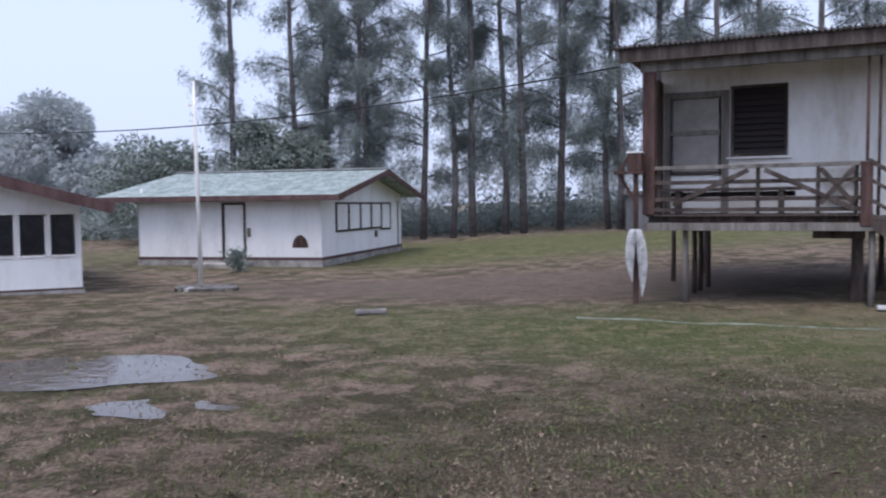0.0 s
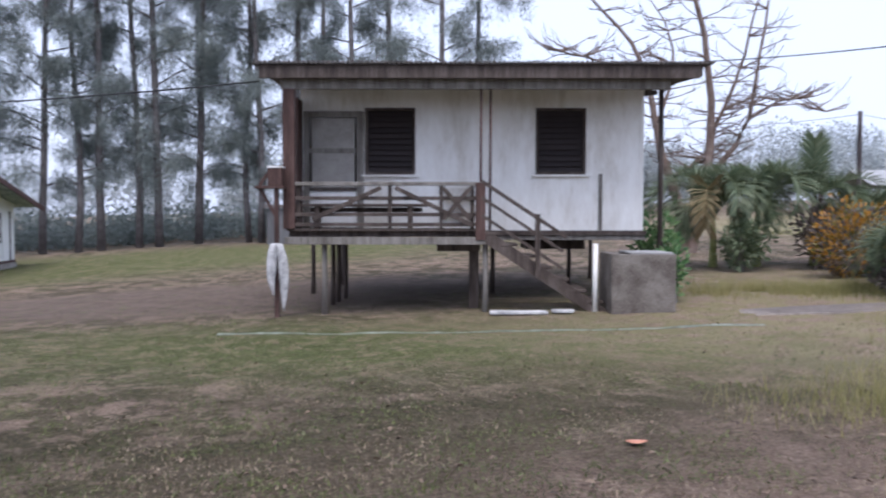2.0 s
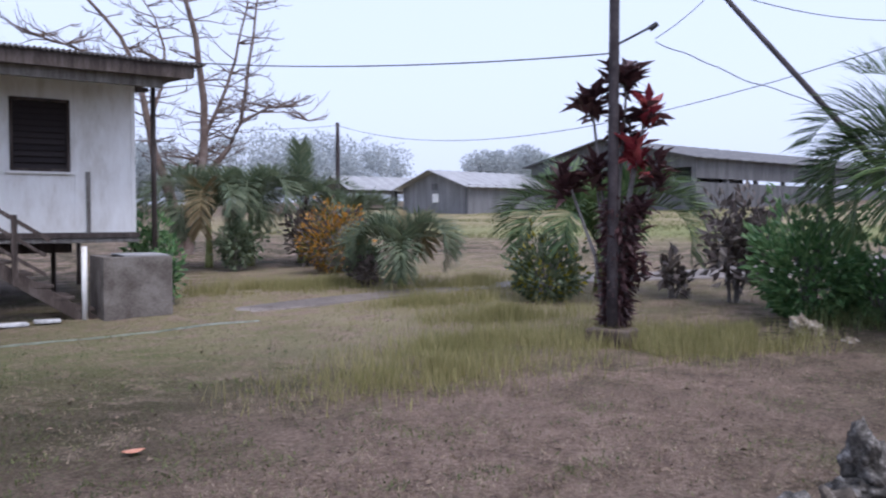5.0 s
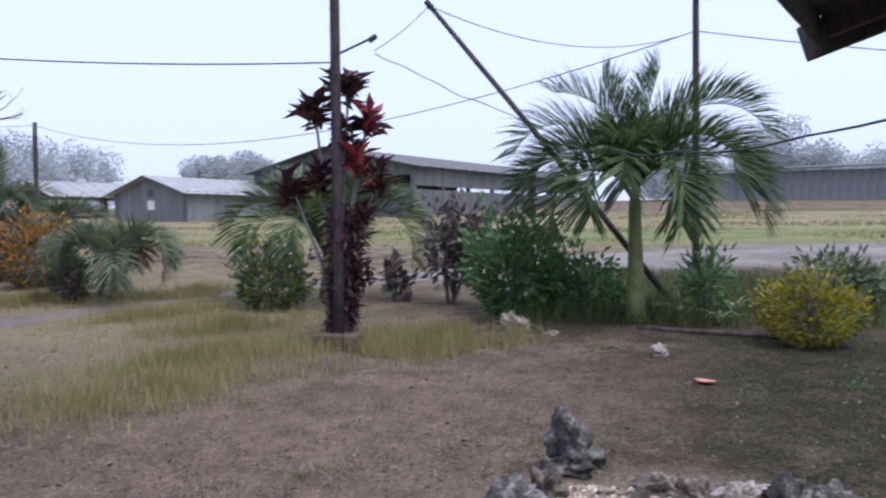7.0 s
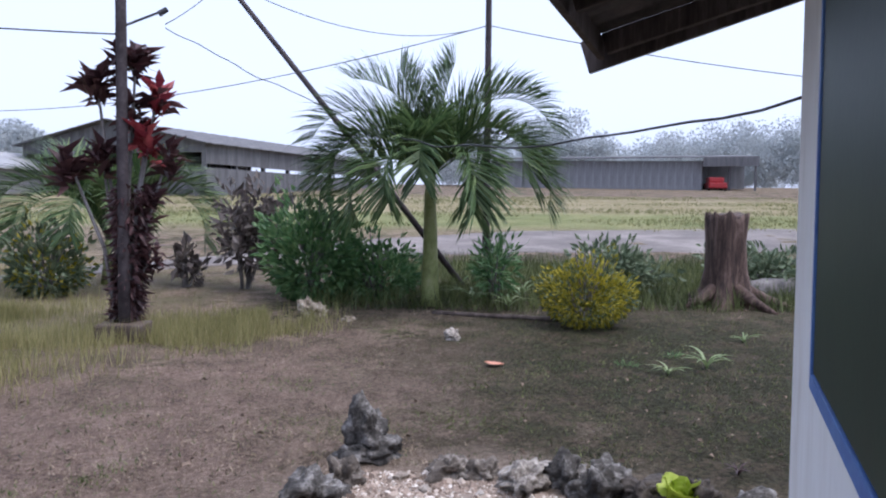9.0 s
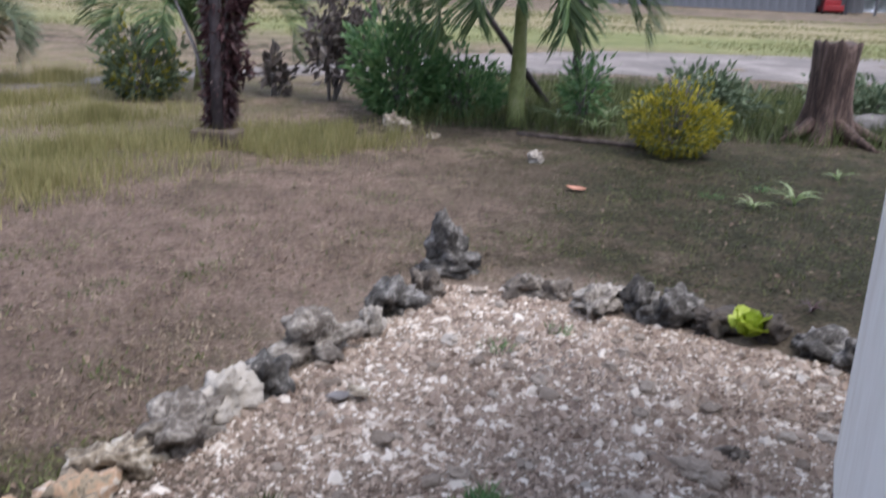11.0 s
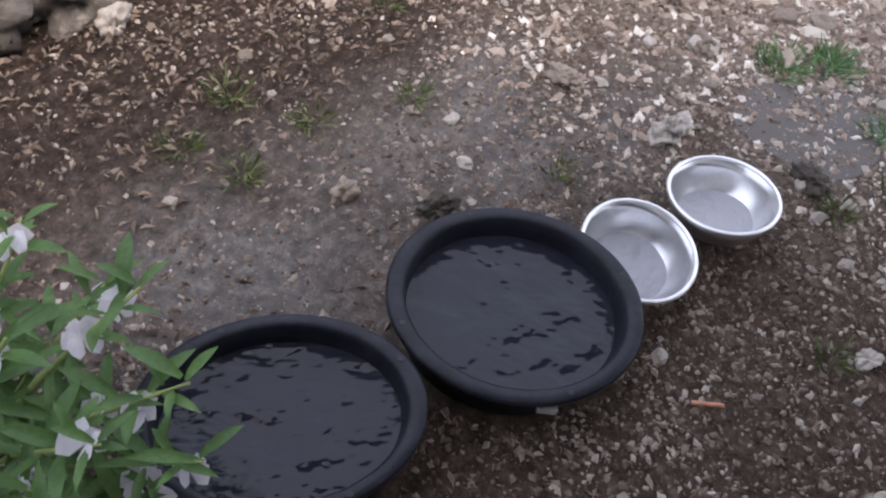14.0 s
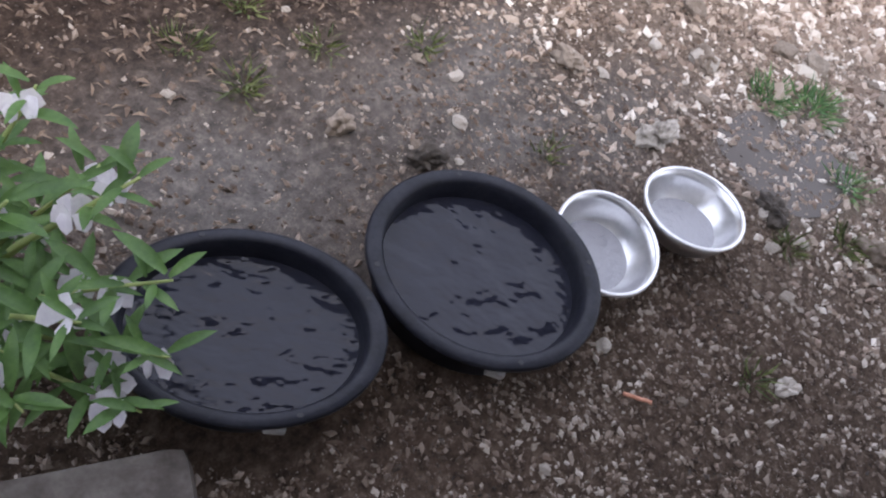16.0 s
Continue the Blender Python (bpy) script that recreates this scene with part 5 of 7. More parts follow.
bush("yellow_green_bush", on_ground(12.2, 5.5), 5, 0.66, 1.15, 1500, 0.14, M_leaf_tree, "rounded green bush with yellow leaf tips", 11, mat2=M_yellow, share=0.22, dense=True)
bush("purple_bush", on_ground(12.8, 2.75), 6, 0.95, 1.5, 640, 0.2, M_purple, "thin dark purple leaved bush", 10, shape=0.28)
bush("purple_bush", on_ground(12.9, 3.7), 26, 0.4, 0.6, 130, 0.2, M_purple, "low dark purple leaved bush", 6, shape=0.3)
bush("green_shrub", on_ground(11.9, 1.55), 7, 0.78, 1.75, 2600, 0.15, M_shrub, "dense fresh green shrub beside the palm", 14, dense=True)
bush("green_shrub", on_ground(12.1, 0.65), 8, 0.75, 1.05, 1500, 0.13, M_shrub, "low green shrub beside the palm", 10, dense=True)
bush("weeds", on_ground(11.9, -1.05), 9, 0.6, 0.8, 420, 0.2, M_shrub, "light green weeds beside the palm", 9, narrow=0.22)
bush("golden_bush", on_ground(9.94, -2.0), 10, 0.66, 1.0, 4200, 0.075, M_yellow, "dense rounded golden yellow bush", 16, shape=0.42, mat2=M_leaf_tree, share=0.22, dense=True)
bush("hedge_bush", on_ground(12.6, -3.1), 11, 1.0, 0.65, 900, 0.16, M_leaf_tree, "low dark green bush behind the tree stump", 10)
bush("hedge_bush", on_ground(13.2, -5.6), 12, 1.1, 0.6, 900, 0.16, M_leaf_tree, "low dark green bush behind the tree stump", 10)


def cordyline():
    rng = random.Random(77)
    t = thing("maroon_plant", on_ground(9.31, 3.35), "tall plant with whorls of maroon and red leaves", "plant")
    bm = bmesh.new()
    dark, red = Leaves(), Leaves()
    crowns = [((-0.06, 0.26, 2.88), 0, 0.36), ((0.03, -0.15, 3.16), 0, 0.34), ((0.02, 0.02, 3.2), 0, 0.3), ((0.08, -0.37, 2.75), 1, 0.34), ((0.05, -0.25, 2.28), 2, 0.34), ((-0.12, 0.55, 1.97), 0, 0.38), ((-0.05, 0.22, 2.06), 0, 0.34), ((0.1, -0.48, 2.07), 0, 0.3),
              ((0.04, -0.1, 2.6), 0, 0.3), ((0.06, -0.28, 1.6), 0, 0.3), ((0.05, -0.16, 1.2), 0, 0.24), ((0.02, -0.3, 0.95), 0, 0.2)]
    for (x, y, z), hot, size in crowns:
        c = Vector((x, y, z))
        tube(bm, [(x * 0.2, y * 0.1, 0), (x * 0.5, y * 0.35, z * 0.5), (x * 0.8, y * 0.75, z * 0.8), c], [0.03, 0.024, 0.018, 0.012], 6, False)
        for k in range(46):
            a = rng.uniform(0, math.tau)
            d = Vector((math.cos(a), math.sin(a), rng.uniform(-0.3, 1.6)))
            b = c + rand_dir(rng) * 0.06 - Vector((0, 0, rng.uniform(0, 0.3)))
            young = hot and (d.z > 0.5 or hot == 2)
            (red if young else dark).leaf(b, d, Vector((0, 0, 1)) + rand_dir(rng) * 0.2, size * rng.uniform(0.6, 1.05), size * rng.uniform(0.26, 0.42), 0.35)
    for k in range(900):
        z = 0.1 + 1.6 * rng.random() ** 1.3
        a = rng.uniform(0, math.tau)
        w = 0.05 + 0.05 * z
        p = Vector((w * math.cos(a), w * math.sin(a) - 0.06 * z, z))
        dark.leaf(p, Vector((math.cos(a), math.sin(a), rng.uniform(-1.6, 0.2))), rand_dir(rng), rng.uniform(0.12, 0.24), rng.uniform(0.03, 0.055), 0.3)
    part("stem", bm, M_bark, t, "", True)
    dark.part("leaves", M_cord, t)
    red.part("young_leaves", M_cord_red, t, "bright red young leaves")
    return t


cordyline()


# ---- poles and wires ----
def utility_pole(name, x, y, top, r, label, lean=(0, 0), mat=None):
    g = ground_z(x, y)
    t = thing(name, pose(x, y, g), label, "pole")
    n = 6
    part("shaft", tube(bmesh.new(), [(lean[0] * i / n, lean[1] * i / n, -0.1 + (top - g + 0.1) * i / n) for i in range(n + 1)], [r * (1.1 - 0.25 * i / n) for i in range(n + 1)], 12), mat or M_pole, t, "", True)
    return t


near_pole = utility_pole("utility_pole", 9.16, 3.3, 6.2, 0.062, "dark slim timber pole behind the maroon plant")
part("collar", box((-0.2, -0.27, -0.05), (0.2, 0.27, 0.17), 0.03), M_stump_brown, near_pole, "square concrete collar at its foot")
part("insulator", beam((0, -0.02, 3.42), (0.12, -0.42, 3.62), 0.025, 0.025), M_black, near_pole)
part("insulator_knob", tube(bmesh.new(), [(0.1, -0.38, 3.58), (0.13, -0.46, 3.64)], [0.035, 0.03], 8), M_black, near_pole)
utility_pole("utility_pole", 18.4, -1.45, 7.6, 0.075, "dark timber utility pole beside the track")
utility_pole("utility_pole", 35.4, 28.4, 6.75, 0.12, "thin distant timber utility pole")
stay = thing("leaning_pole", pose(0, 0, 0), "long dark pole leaning over the garden", "pole")
foot = Vector((13.6, -0.75, ground_z(13.6, -0.75)))
part("shaft", tube(bmesh.new(), [foot - Vector((0, 0, 0.1)), foot.lerp(Vector((13.33, 3.17, 5.2)), 0.5), Vector((13.33, 3.17, 5.2))], [0.055, 0.05, 0.04], 10), M_pole, stay, "", True)
part("end_cap", tube(bmesh.new(), [(13.335, 3.12, 5.14), (13.325, 3.21, 5.25)], [0.055, 0.05], 10), M_black, stay)


def wire(p, q, sag, label, r=0.012, wiggle=0.0):
    p, q = Vector(p), Vector(q)
    n = 28
    pts = []
    for i in range(n + 1):
        s = i / n
        v = p.lerp(q, s) - Vector((0, 0, sag * 4 * s * (1 - s)))
        v.z += wiggle * noise.noise(Vector((s * 9, p.x, 3)))
        pts.append(v)
    ob = mesh_object("overhead_wire", tube(bmesh.new(), pts, [r] * (n + 1), 5), M_black, True)
    return tagged(ob, label, "wire", "overhead wires")


hl, hr = HOUSE @ Vector((-2.9, 13.05, 3.72)), HOUSE @ Vector((4.0, 13.1, 4.04))
wire(hl, (-16.5, 24.0, 4.05), 0.55, "black service wire from the veranda roof", 0.013)
wire(hr, (9.16, 3.3, 3.48), 0.1, "black service wire from the house to the pole", 0.009)
wire((35.4, 28.4, 6.6), (18.4, -1.45, 5.62), 1.6, "thin wire between the timber poles", 0.012)
wire((18.4, -1.45, 5.62), (16.5, -14.5, 3.9), 0.3, "thin wire from the timber pole", 0.011)
wire((13.33, 3.17, 5.18), (18.4, -1.45, 5.62), 0.5, "thin wire from the leaning pole", 0.008)
wire((9.29, 2.86, 3.62), (13.33, 3.17, 5.18), 0.05, "thin wire up to the leaning pole", 0.006)
wire((35.4, 28.4, 6.6), (24, 34, 6.0), 0.3, "thin wire from the distant pole", 0.012)


# ---- sheds across the field ----
def gable_shed(name, origin, along, length, half, eave, ridge, label, walls, roof_mat, wall_mat, open_to=0.0):
    """A long shed: along is the way of its ridge from the near gable; half is half its width."""
    a = Vector((along[0], along[1], 0)).normalized()
    s = Vector((-a.y, a.x, 0))
    m = Matrix(((a.x, s.x, 0, origin[0]), (a.y, s.y, 0, origin[1]), (0, 0, 1, origin[2]), (0, 0, 0, 1)))
    t = thing(name, m, label, "shed")
    over = 0.6
    for sg in (-1, 1):
        bm = bmesh.new()
        drop = (ridge - eave) / half * over
        n = 60
        rows = []
        for j in range(2):
            rows.append([bm.verts.new((-over + (length + 2 * over) * i / n, sg * (0 if j == 0 else half + over), (ridge if j == 0 else eave - drop) + 0.03 * math.sin(i * 2.1))) for i in range(n + 1)])
        for i in range(n):
            bm.faces.new((rows[0][i], rows[0][i + 1], rows[1][i + 1], rows[1][i]))
        r = bmesh.ops.extrude_face_region(bm, geom=bm.faces[:])
        bmesh.ops.translate(bm, vec=(0, 0, -0.06), verts=[v for v in r["geom"] if isinstance(v, bmesh.types.BMVert)])
        bmesh.ops.recalc_face_normals(bm, faces=bm.faces)
        part("roof_slope", bm, roof_mat, t)
    k = int(length / 4) + 1
    for i in range(k + 1):
        for sg in (-1, 1):
            x = min(length - 0.1, 0.1 + i * (length - 0.2) / k)
            part("post", box((x - 0.12, sg * half - 0.12, -0.8), (x + 0.12, sg * half + 0.12, eave - 0.02)), M_barndark, t)
    if walls:
        z0, z1 = (-0.8, open_to) if open_to else (-0.8, eave - 0.04)
        for sg in (-1, 1):
            y = sg * (half + 0.14)
            part("side_wall", box((0, y - 0.05, z0), (length, y + 0.05, z1)), wall_mat, t)
            if open_to:
                part("upper_wall", box((0, y - 0.05, eave - 1.4), (length, y + 0.05, eave - 0.06)), wall_mat, t)
        bm = bmesh.new()
        if open_to:
            poly = [(0, -half, eave - 0.7), (0, half, eave - 0.7), (0, half, eave - 0.1), (0, 0, ridge - 0.1), (0, -half, eave - 0.1)]
        else:
            poly = [(0, -half, -0.8), (0, half, -0.8), (0, half, eave - 0.1), (0, 0, ridge - 0.1), (0, -half, eave - 0.1)]
        f = bm.faces.new([bm.verts.new(p) for p in poly])
        r = bmesh.ops.extrude_face_region(bm, geom=[f])
        bmesh.ops.translate(bm, vec=(0.1, 0, 0), verts=[v for v in r["geom"] if isinstance(v, bmesh.types.BMVert)])
        bmesh.ops.recalc_face_normals(bm, faces=bm.faces)
        part("gable_wall", bm, wall_mat, t)
        if open_to:
            part("gable_low_wall", box((-0.05, -half, -0.8), (0.05, half, open_to)), wall_mat, t)
    return t


M_barnroof = streaked("dull_grey_tin", [(0.11, 0.11, 0.117), (0.15, 0.15, 0.157), (0.19, 0.19, 0.197)], scale=0.7, rough=0.9, spec=0.05)
g1 = ground_z(49, 30)
s1 = gable_shed("gable_shed", (48.5, 30.4, g1), (0.9, -0.28), 16, 3.25, 1.95, 3.0, "grey boarded gable shed with a pale tin roof", True, M_tin_grey, M_barnwall)
part("window", box((-0.06, -0.45, 0.75), (0.0, 0.15, 1.35)), M_white_clean, s1, "small bright window")
part("vent_panel", box((-0.05, -0.35, 1.6), (0.0, 0.25, 2.05)), M_barndark, s1)
g2 = ground_z(60, 20)
s2 = gable_shed("open_barn", (54.4, 20.2, g2), (0.942, -0.336), 28.6, 7.0, 3.1, 4.6, "large open sided barn with a dark tin roof", True, M_barnroof, M_barndark, 1.45)
gable_shed("back_shed", (56, 45, ground_z(56, 45)), (0.86, -0.5), 18, 3.5, 1.9, 3.0, "low open shed with a pale tin roof", False, M_tin_grey, M_barnwall)
g3 = ground_z(82, -18)


def long_barn():
    p, q = Vector((84.7, -7.2, 0)), Vector((80.4, -28.3, 0))
    a = (q - p).normalized()
    s = Vector((a.y, -a.x, 0)) * -1
    m = Matrix(((a.x, s.x, 0, p.x), (a.y, s.y, 0, p.y), (0, 0, 1, g3), (0, 0, 0, 1)))
    t = thing("long_barn", m, "long low grey boarded barn with an open bay", "barn")
    w = 26
    me_bm = box((0, -0.04, -1.0), (0.78, 0.04, 2.8))
    me = bpy.data.meshes.new("wall_panel")
    me_bm.to_mesh(me)
    me_bm.free()
    me.materials.append(M_barnwall)
    for i in range(26):
        shared_part("wall_panel", me, t, pose(i * 0.8, 0.0, 0))
    part("wall_back", box((0, 6.9, -1), (w, 7, 2.8)), M_barnwall, t)
    part("wall_end", box((20.8, 0.05, -1), (20.9, 6.9, 2.8)), M_barndark, t)
    bm = bmesh.new()
    v = [bm.verts.new(c) for c in ((-6, -0.8, 2.85), (w, -0.8, 3.1), (w, 7.6, 3.7), (-6, 7.6, 3.4))]
    f = bm.faces.new(v)
    r = bmesh.ops.extrude_face_region(bm, geom=[f])
    bmesh.ops.translate(bm, vec=(0, 0, 0.12), verts=[x for x in r["geom"] if isinstance(x, bmesh.types.BMVert)])
    bmesh.ops.recalc_face_normals(bm, faces=bm.faces)
    part("roof", bm, M_barnroof, t)
    part("fascia", beam((20.8, -0.84, 2.65), (w, -0.84, 2.7), 0.06, 0.9), M_barndark, t)
    for x in (23.4, 25.8):
        part("post", box((x - 0.1, -0.1, -1), (x + 0.1, 0.1, 2.9)), M_barndark, t)
    return t


long_barn()


def car(m):
    t = thing("car", m, "small red car parked under the barn roof", "car")
    bm = box((-0.85, -1.9, 0.3), (0.85, 1.9, 0.85), 0.12)
    part("body", bm, M_redcar, t)
    bm = box((-0.72, -1.2, 0.84), (0.72, 1.1, 1.4), 0.16)
    part("cabin", bm, M_redcar, t)
    part("windscreen", box((-0.6, -1.22, 0.95), (0.6, -1.18, 1.3), 0.01), M_glass, t)
    for x in (-0.8, 0.8):
        for y in (-1.2, 1.2):
            part("wheel", tube(bmesh.new(), [(x - 0.1, y, 0.3), (x + 0.1, y, 0.3)], [0.3, 0.3], 16), M_tyre, t)
    return t


car(pose(80.6, -28.9, g3 - 0.2, 0, 0, 80))
# a small dark shed among the casuarinas
ds = thing("small_shed", on_ground(11.0, 42.2, -12), "small dark tin shed at the foot of the trees", "shed")
part("wall", box((-1.6, -1.2, -0.1), (1.6, 1.2, 1.75)), M_barndark, ds)
part("roof", corrugated(-1.75, 1.75, -1.35, 1.35, 1.78, 2.0), M_tin_dark, ds)


# ---- the house at the camera's side: wall end, shutter and eave ----
def build_near_house():
    a, r = Vector((0.9367, -0.3502, 0)), Vector((-0.3502, -0.9367, 0))
    m = Matrix(((a.x, r.x, 0, 0), (a.y, r.y, 0, 0), (0, 0, 1, 0), (0, 0, 0, 1)))
    h = thing("near_house", m, "white walled house with a dark tin eave and green shutter", "house")
    off = 0.165
    part("wall_long", box((-5.0, off, 0.56), (2.2, off + 0.12, 2.5), 0.006), M_white, h, "white painted wall with faint stains")
    part("floor_beam", box((-5.0, off + 0.01, 0.42), (2.18, off + 0.11, 0.555), 0.005), M_brown, h)
    part("wall_end", box((2.08, off + 0.12, 0.56), (2.2, 5.2, 2.5)), M_white, h)
    part("wall_back", box((-5.0, 5.2, 0.05), (2.2, 5.32, 2.5)), M_white, h)
    part("wall_close", box((-5.12, off, 0.05), (-5.0, 5.32, 2.5)), M_white, h)
    part("foundation", box((-5.15, off + 0.5, -0.2), (1.9, 5.3, 0.555)), M_tank, h, "set back stained foundation wall")
    sh = new("shutter")
    sh.parent = h
    tagged(sh, "dark green shutter edged in blue")
    part("board", box((0.75, off - 0.022, 1.38), (1.482, off - 0.002, 2.45), 0.003), M_green_paint, sh)
    for lo, hi in (((1.483, off - 0.026, 1.35), (1.502, off - 0.001, 2.46)), ((0.75, off - 0.026, 1.35), (1.482, off - 0.001, 1.378))):
        part("edging", box(lo, hi, 0.003), M_blue_paint, sh)
    # the roof rises from the eave over the wall
    t16 = math.tan(radians(16))
    e0, e1 = -0.575, 2.75

    def edge(x):
        return -0.56 - 0.006 * x

    def z_at(y):
        return 2.40 + (y - e0) * t16

    bm = bmesh.new()
    n = 220
    rows = []
    for y in (e0, e1):
        row = []
        for i in range(n + 1):
            x = -5.5 + (3.76 + 5.5) * i / n
            row.append(bm.verts.new((x, edge(x) if y == e0 else y, (2.425 if y == e0 else z_at(y) + 0.03) + 0.012 * math.sin(i * 1.55))))
        rows.append(row)
    for i in range(n):
        bm.faces.new((rows[0][i], rows[0][i + 1], rows[1][i + 1], rows[1][i]))
    g = bmesh.ops.extrude_face_region(bm, geom=bm.faces[:])
    bmesh.ops.translate(bm, vec=(0, 0, 0.01), verts=[v for v in g["geom"] if isinstance(v, bmesh.types.BMVert)])
    bmesh.ops.recalc_face_normals(bm, faces=bm.faces)
    part("roof", bm, M_tin_dark, h, "dark corrugated tin roof")
    bm = corrugated(-5.5, 3.78, e1, 6.2, z_at(e1) + 0.03, z_at(e1) - 0.9)
    part("back_roof", bm, M_tin_dark, h)
    part("fascia", beam((-5.4, edge(-5.4) + 0.03, 2.36), (3.72, edge(3.72) + 0.03, 2.36), 0.03, 0.09), M_brown, h)
    part("verge_board", beam((3.78, -0.635, 2.335), (3.78, e1, 2.335 + (e1 + 0.635) * 0.303), 0.035, 0.15), M_brown, h)
    for x in (-3.2, -2.0, -0.8, 0.4, 1.6, 2.8, 3.6):
        part("rafter", beam((x, edge(x) + 0.06, 2.36), (x, e1, z_at(e1) - 0.05), 0.05, 0.09), M_brown, h)
    for y in (e0 + 0.45, e0 + 1.0, e0 + 1.8, e0 + 2.6):
        part("purlin", beam((-5.4, y, z_at(y) + 0.0), (3.7, y, z_at(y) + 0.0), 0.04, 0.03), M_greywood, h)
    return h


build_near_house()
wire((13.33 - 4.04, 2.86, 3.6), (11.4, 0.6, 2.72), 0.08, "thin slack wire over the garden", 0.006, 0.05)
wire((11.4, 0.6, 2.72), (3.55, -1.66, 2.16), 0.26, "black slack cable from the garden to the near house", 0.008, 0.06)


# ---- tubs, bowls and the balsam plant ----
def tub(m, label):
    seed = m.translation * 9
    t = thing("rubber_tub", m, label, "tub", "rain tubs")
    prof = [(0.0, 0.0), (0.205, 0.0), (0.222, 0.012), (0.238, 0.11), (0.243, 0.128), (0.262, 0.131), (0.268, 0.137), (0.268, 0.147), (0.262, 0.152), (0.238, 0.152), (0.231, 0.147), (0.226, 0.12), (0.212, 0.03), (0.2, 0.018), (0.0, 0.018)]
    part("body", lathe(prof, 72), M_rubber, t, "", True)
    w = lathe([(0.0, 0.098)] + [(0.2222 * i / 22, 0.098) for i in range(1, 23)], 72)
    for v in w.verts:
        v.co.z += (0.006 * noise.noise(v.co * 12 + seed) + 0.002 * noise.noise(v.co * 30 + seed)) * step(0.222, 0.2, v.co.xy.length)
    part("water", w, M_tub_water, t, "dark rain water", True)
    for a in (25, 115, 205, 295):
        c = Vector((0.251 * math.cos(radians(a)), 0.251 * math.sin(radians(a)), 0.1522))
        part("rim_hole", tube(bmesh.new(), [c, c + Vector((0, 0, 0.0012))], [0.006, 0.006], 10), M_black, t)
    for a in (-75, 105):
        c = Vector((0.258 * math.cos(radians(a)), 0.258 * math.sin(radians(a)), 0.118))
        part("handle_tab", box(c - Vector((0.02, 0.012, 0.012)), c + Vector((0.02, 0.012, 0.01)), 0.004), M_concrete, t, "grey tab below the rim")
    return t


tub(pose(1.050, 0.267, 0.004, 0, 0, -57) @ Matrix.Diagonal((1.0, 0.88, 1, 1)), "round black rubber tub full of rain water")
tub(pose(0.567, 0.459, 0.004, 0, 0, 136) @ Matrix.Diagonal((0.985, 0.74, 1, 1)), "oval black rubber tub full of rain water beside flowers")


def bowl(m, label):
    t = thing("steel_bowl", m, label, "bowl", "steel bowls")
    prof = [(0.0, 0.0), (0.055, 0.0), (0.085, 0.012), (0.112, 0.04), (0.128, 0.075), (0.134, 0.104), (0.131, 0.104), (0.125, 0.076), (0.109, 0.043), (0.083, 0.016), (0.055, 0.004), (0.0, 0.004)]
    part("body", lathe(prof, 64), M_steel, t, "", True)
    part("rim", lathe([(0.129, 0.101), (0.136, 0.1), (0.1395, 0.1035), (0.136, 0.108), (0.129, 0.107), (0.129, 0.101)], 64), M_rim, t, "bright rolled rim", True)
    w = lathe([(0.0, 0.028), (0.03, 0.028), (0.06, 0.028), (0.0945, 0.028)], 40)
    for v in w.verts:
        v.co.z += 0.0016 * noise.noise(v.co * 60)
    part("water", w, M_clear, t, "shallow rain water", True)
    return t


bowl(pose(1.386, 0.142, 0.004, 4, -3, 0), "shiny steel bowl with a little rain water")
bowl(pose(1.672, 0.040, 0.006, -6, 5, 30), "shiny steel bowl with a little rain water on gravel")


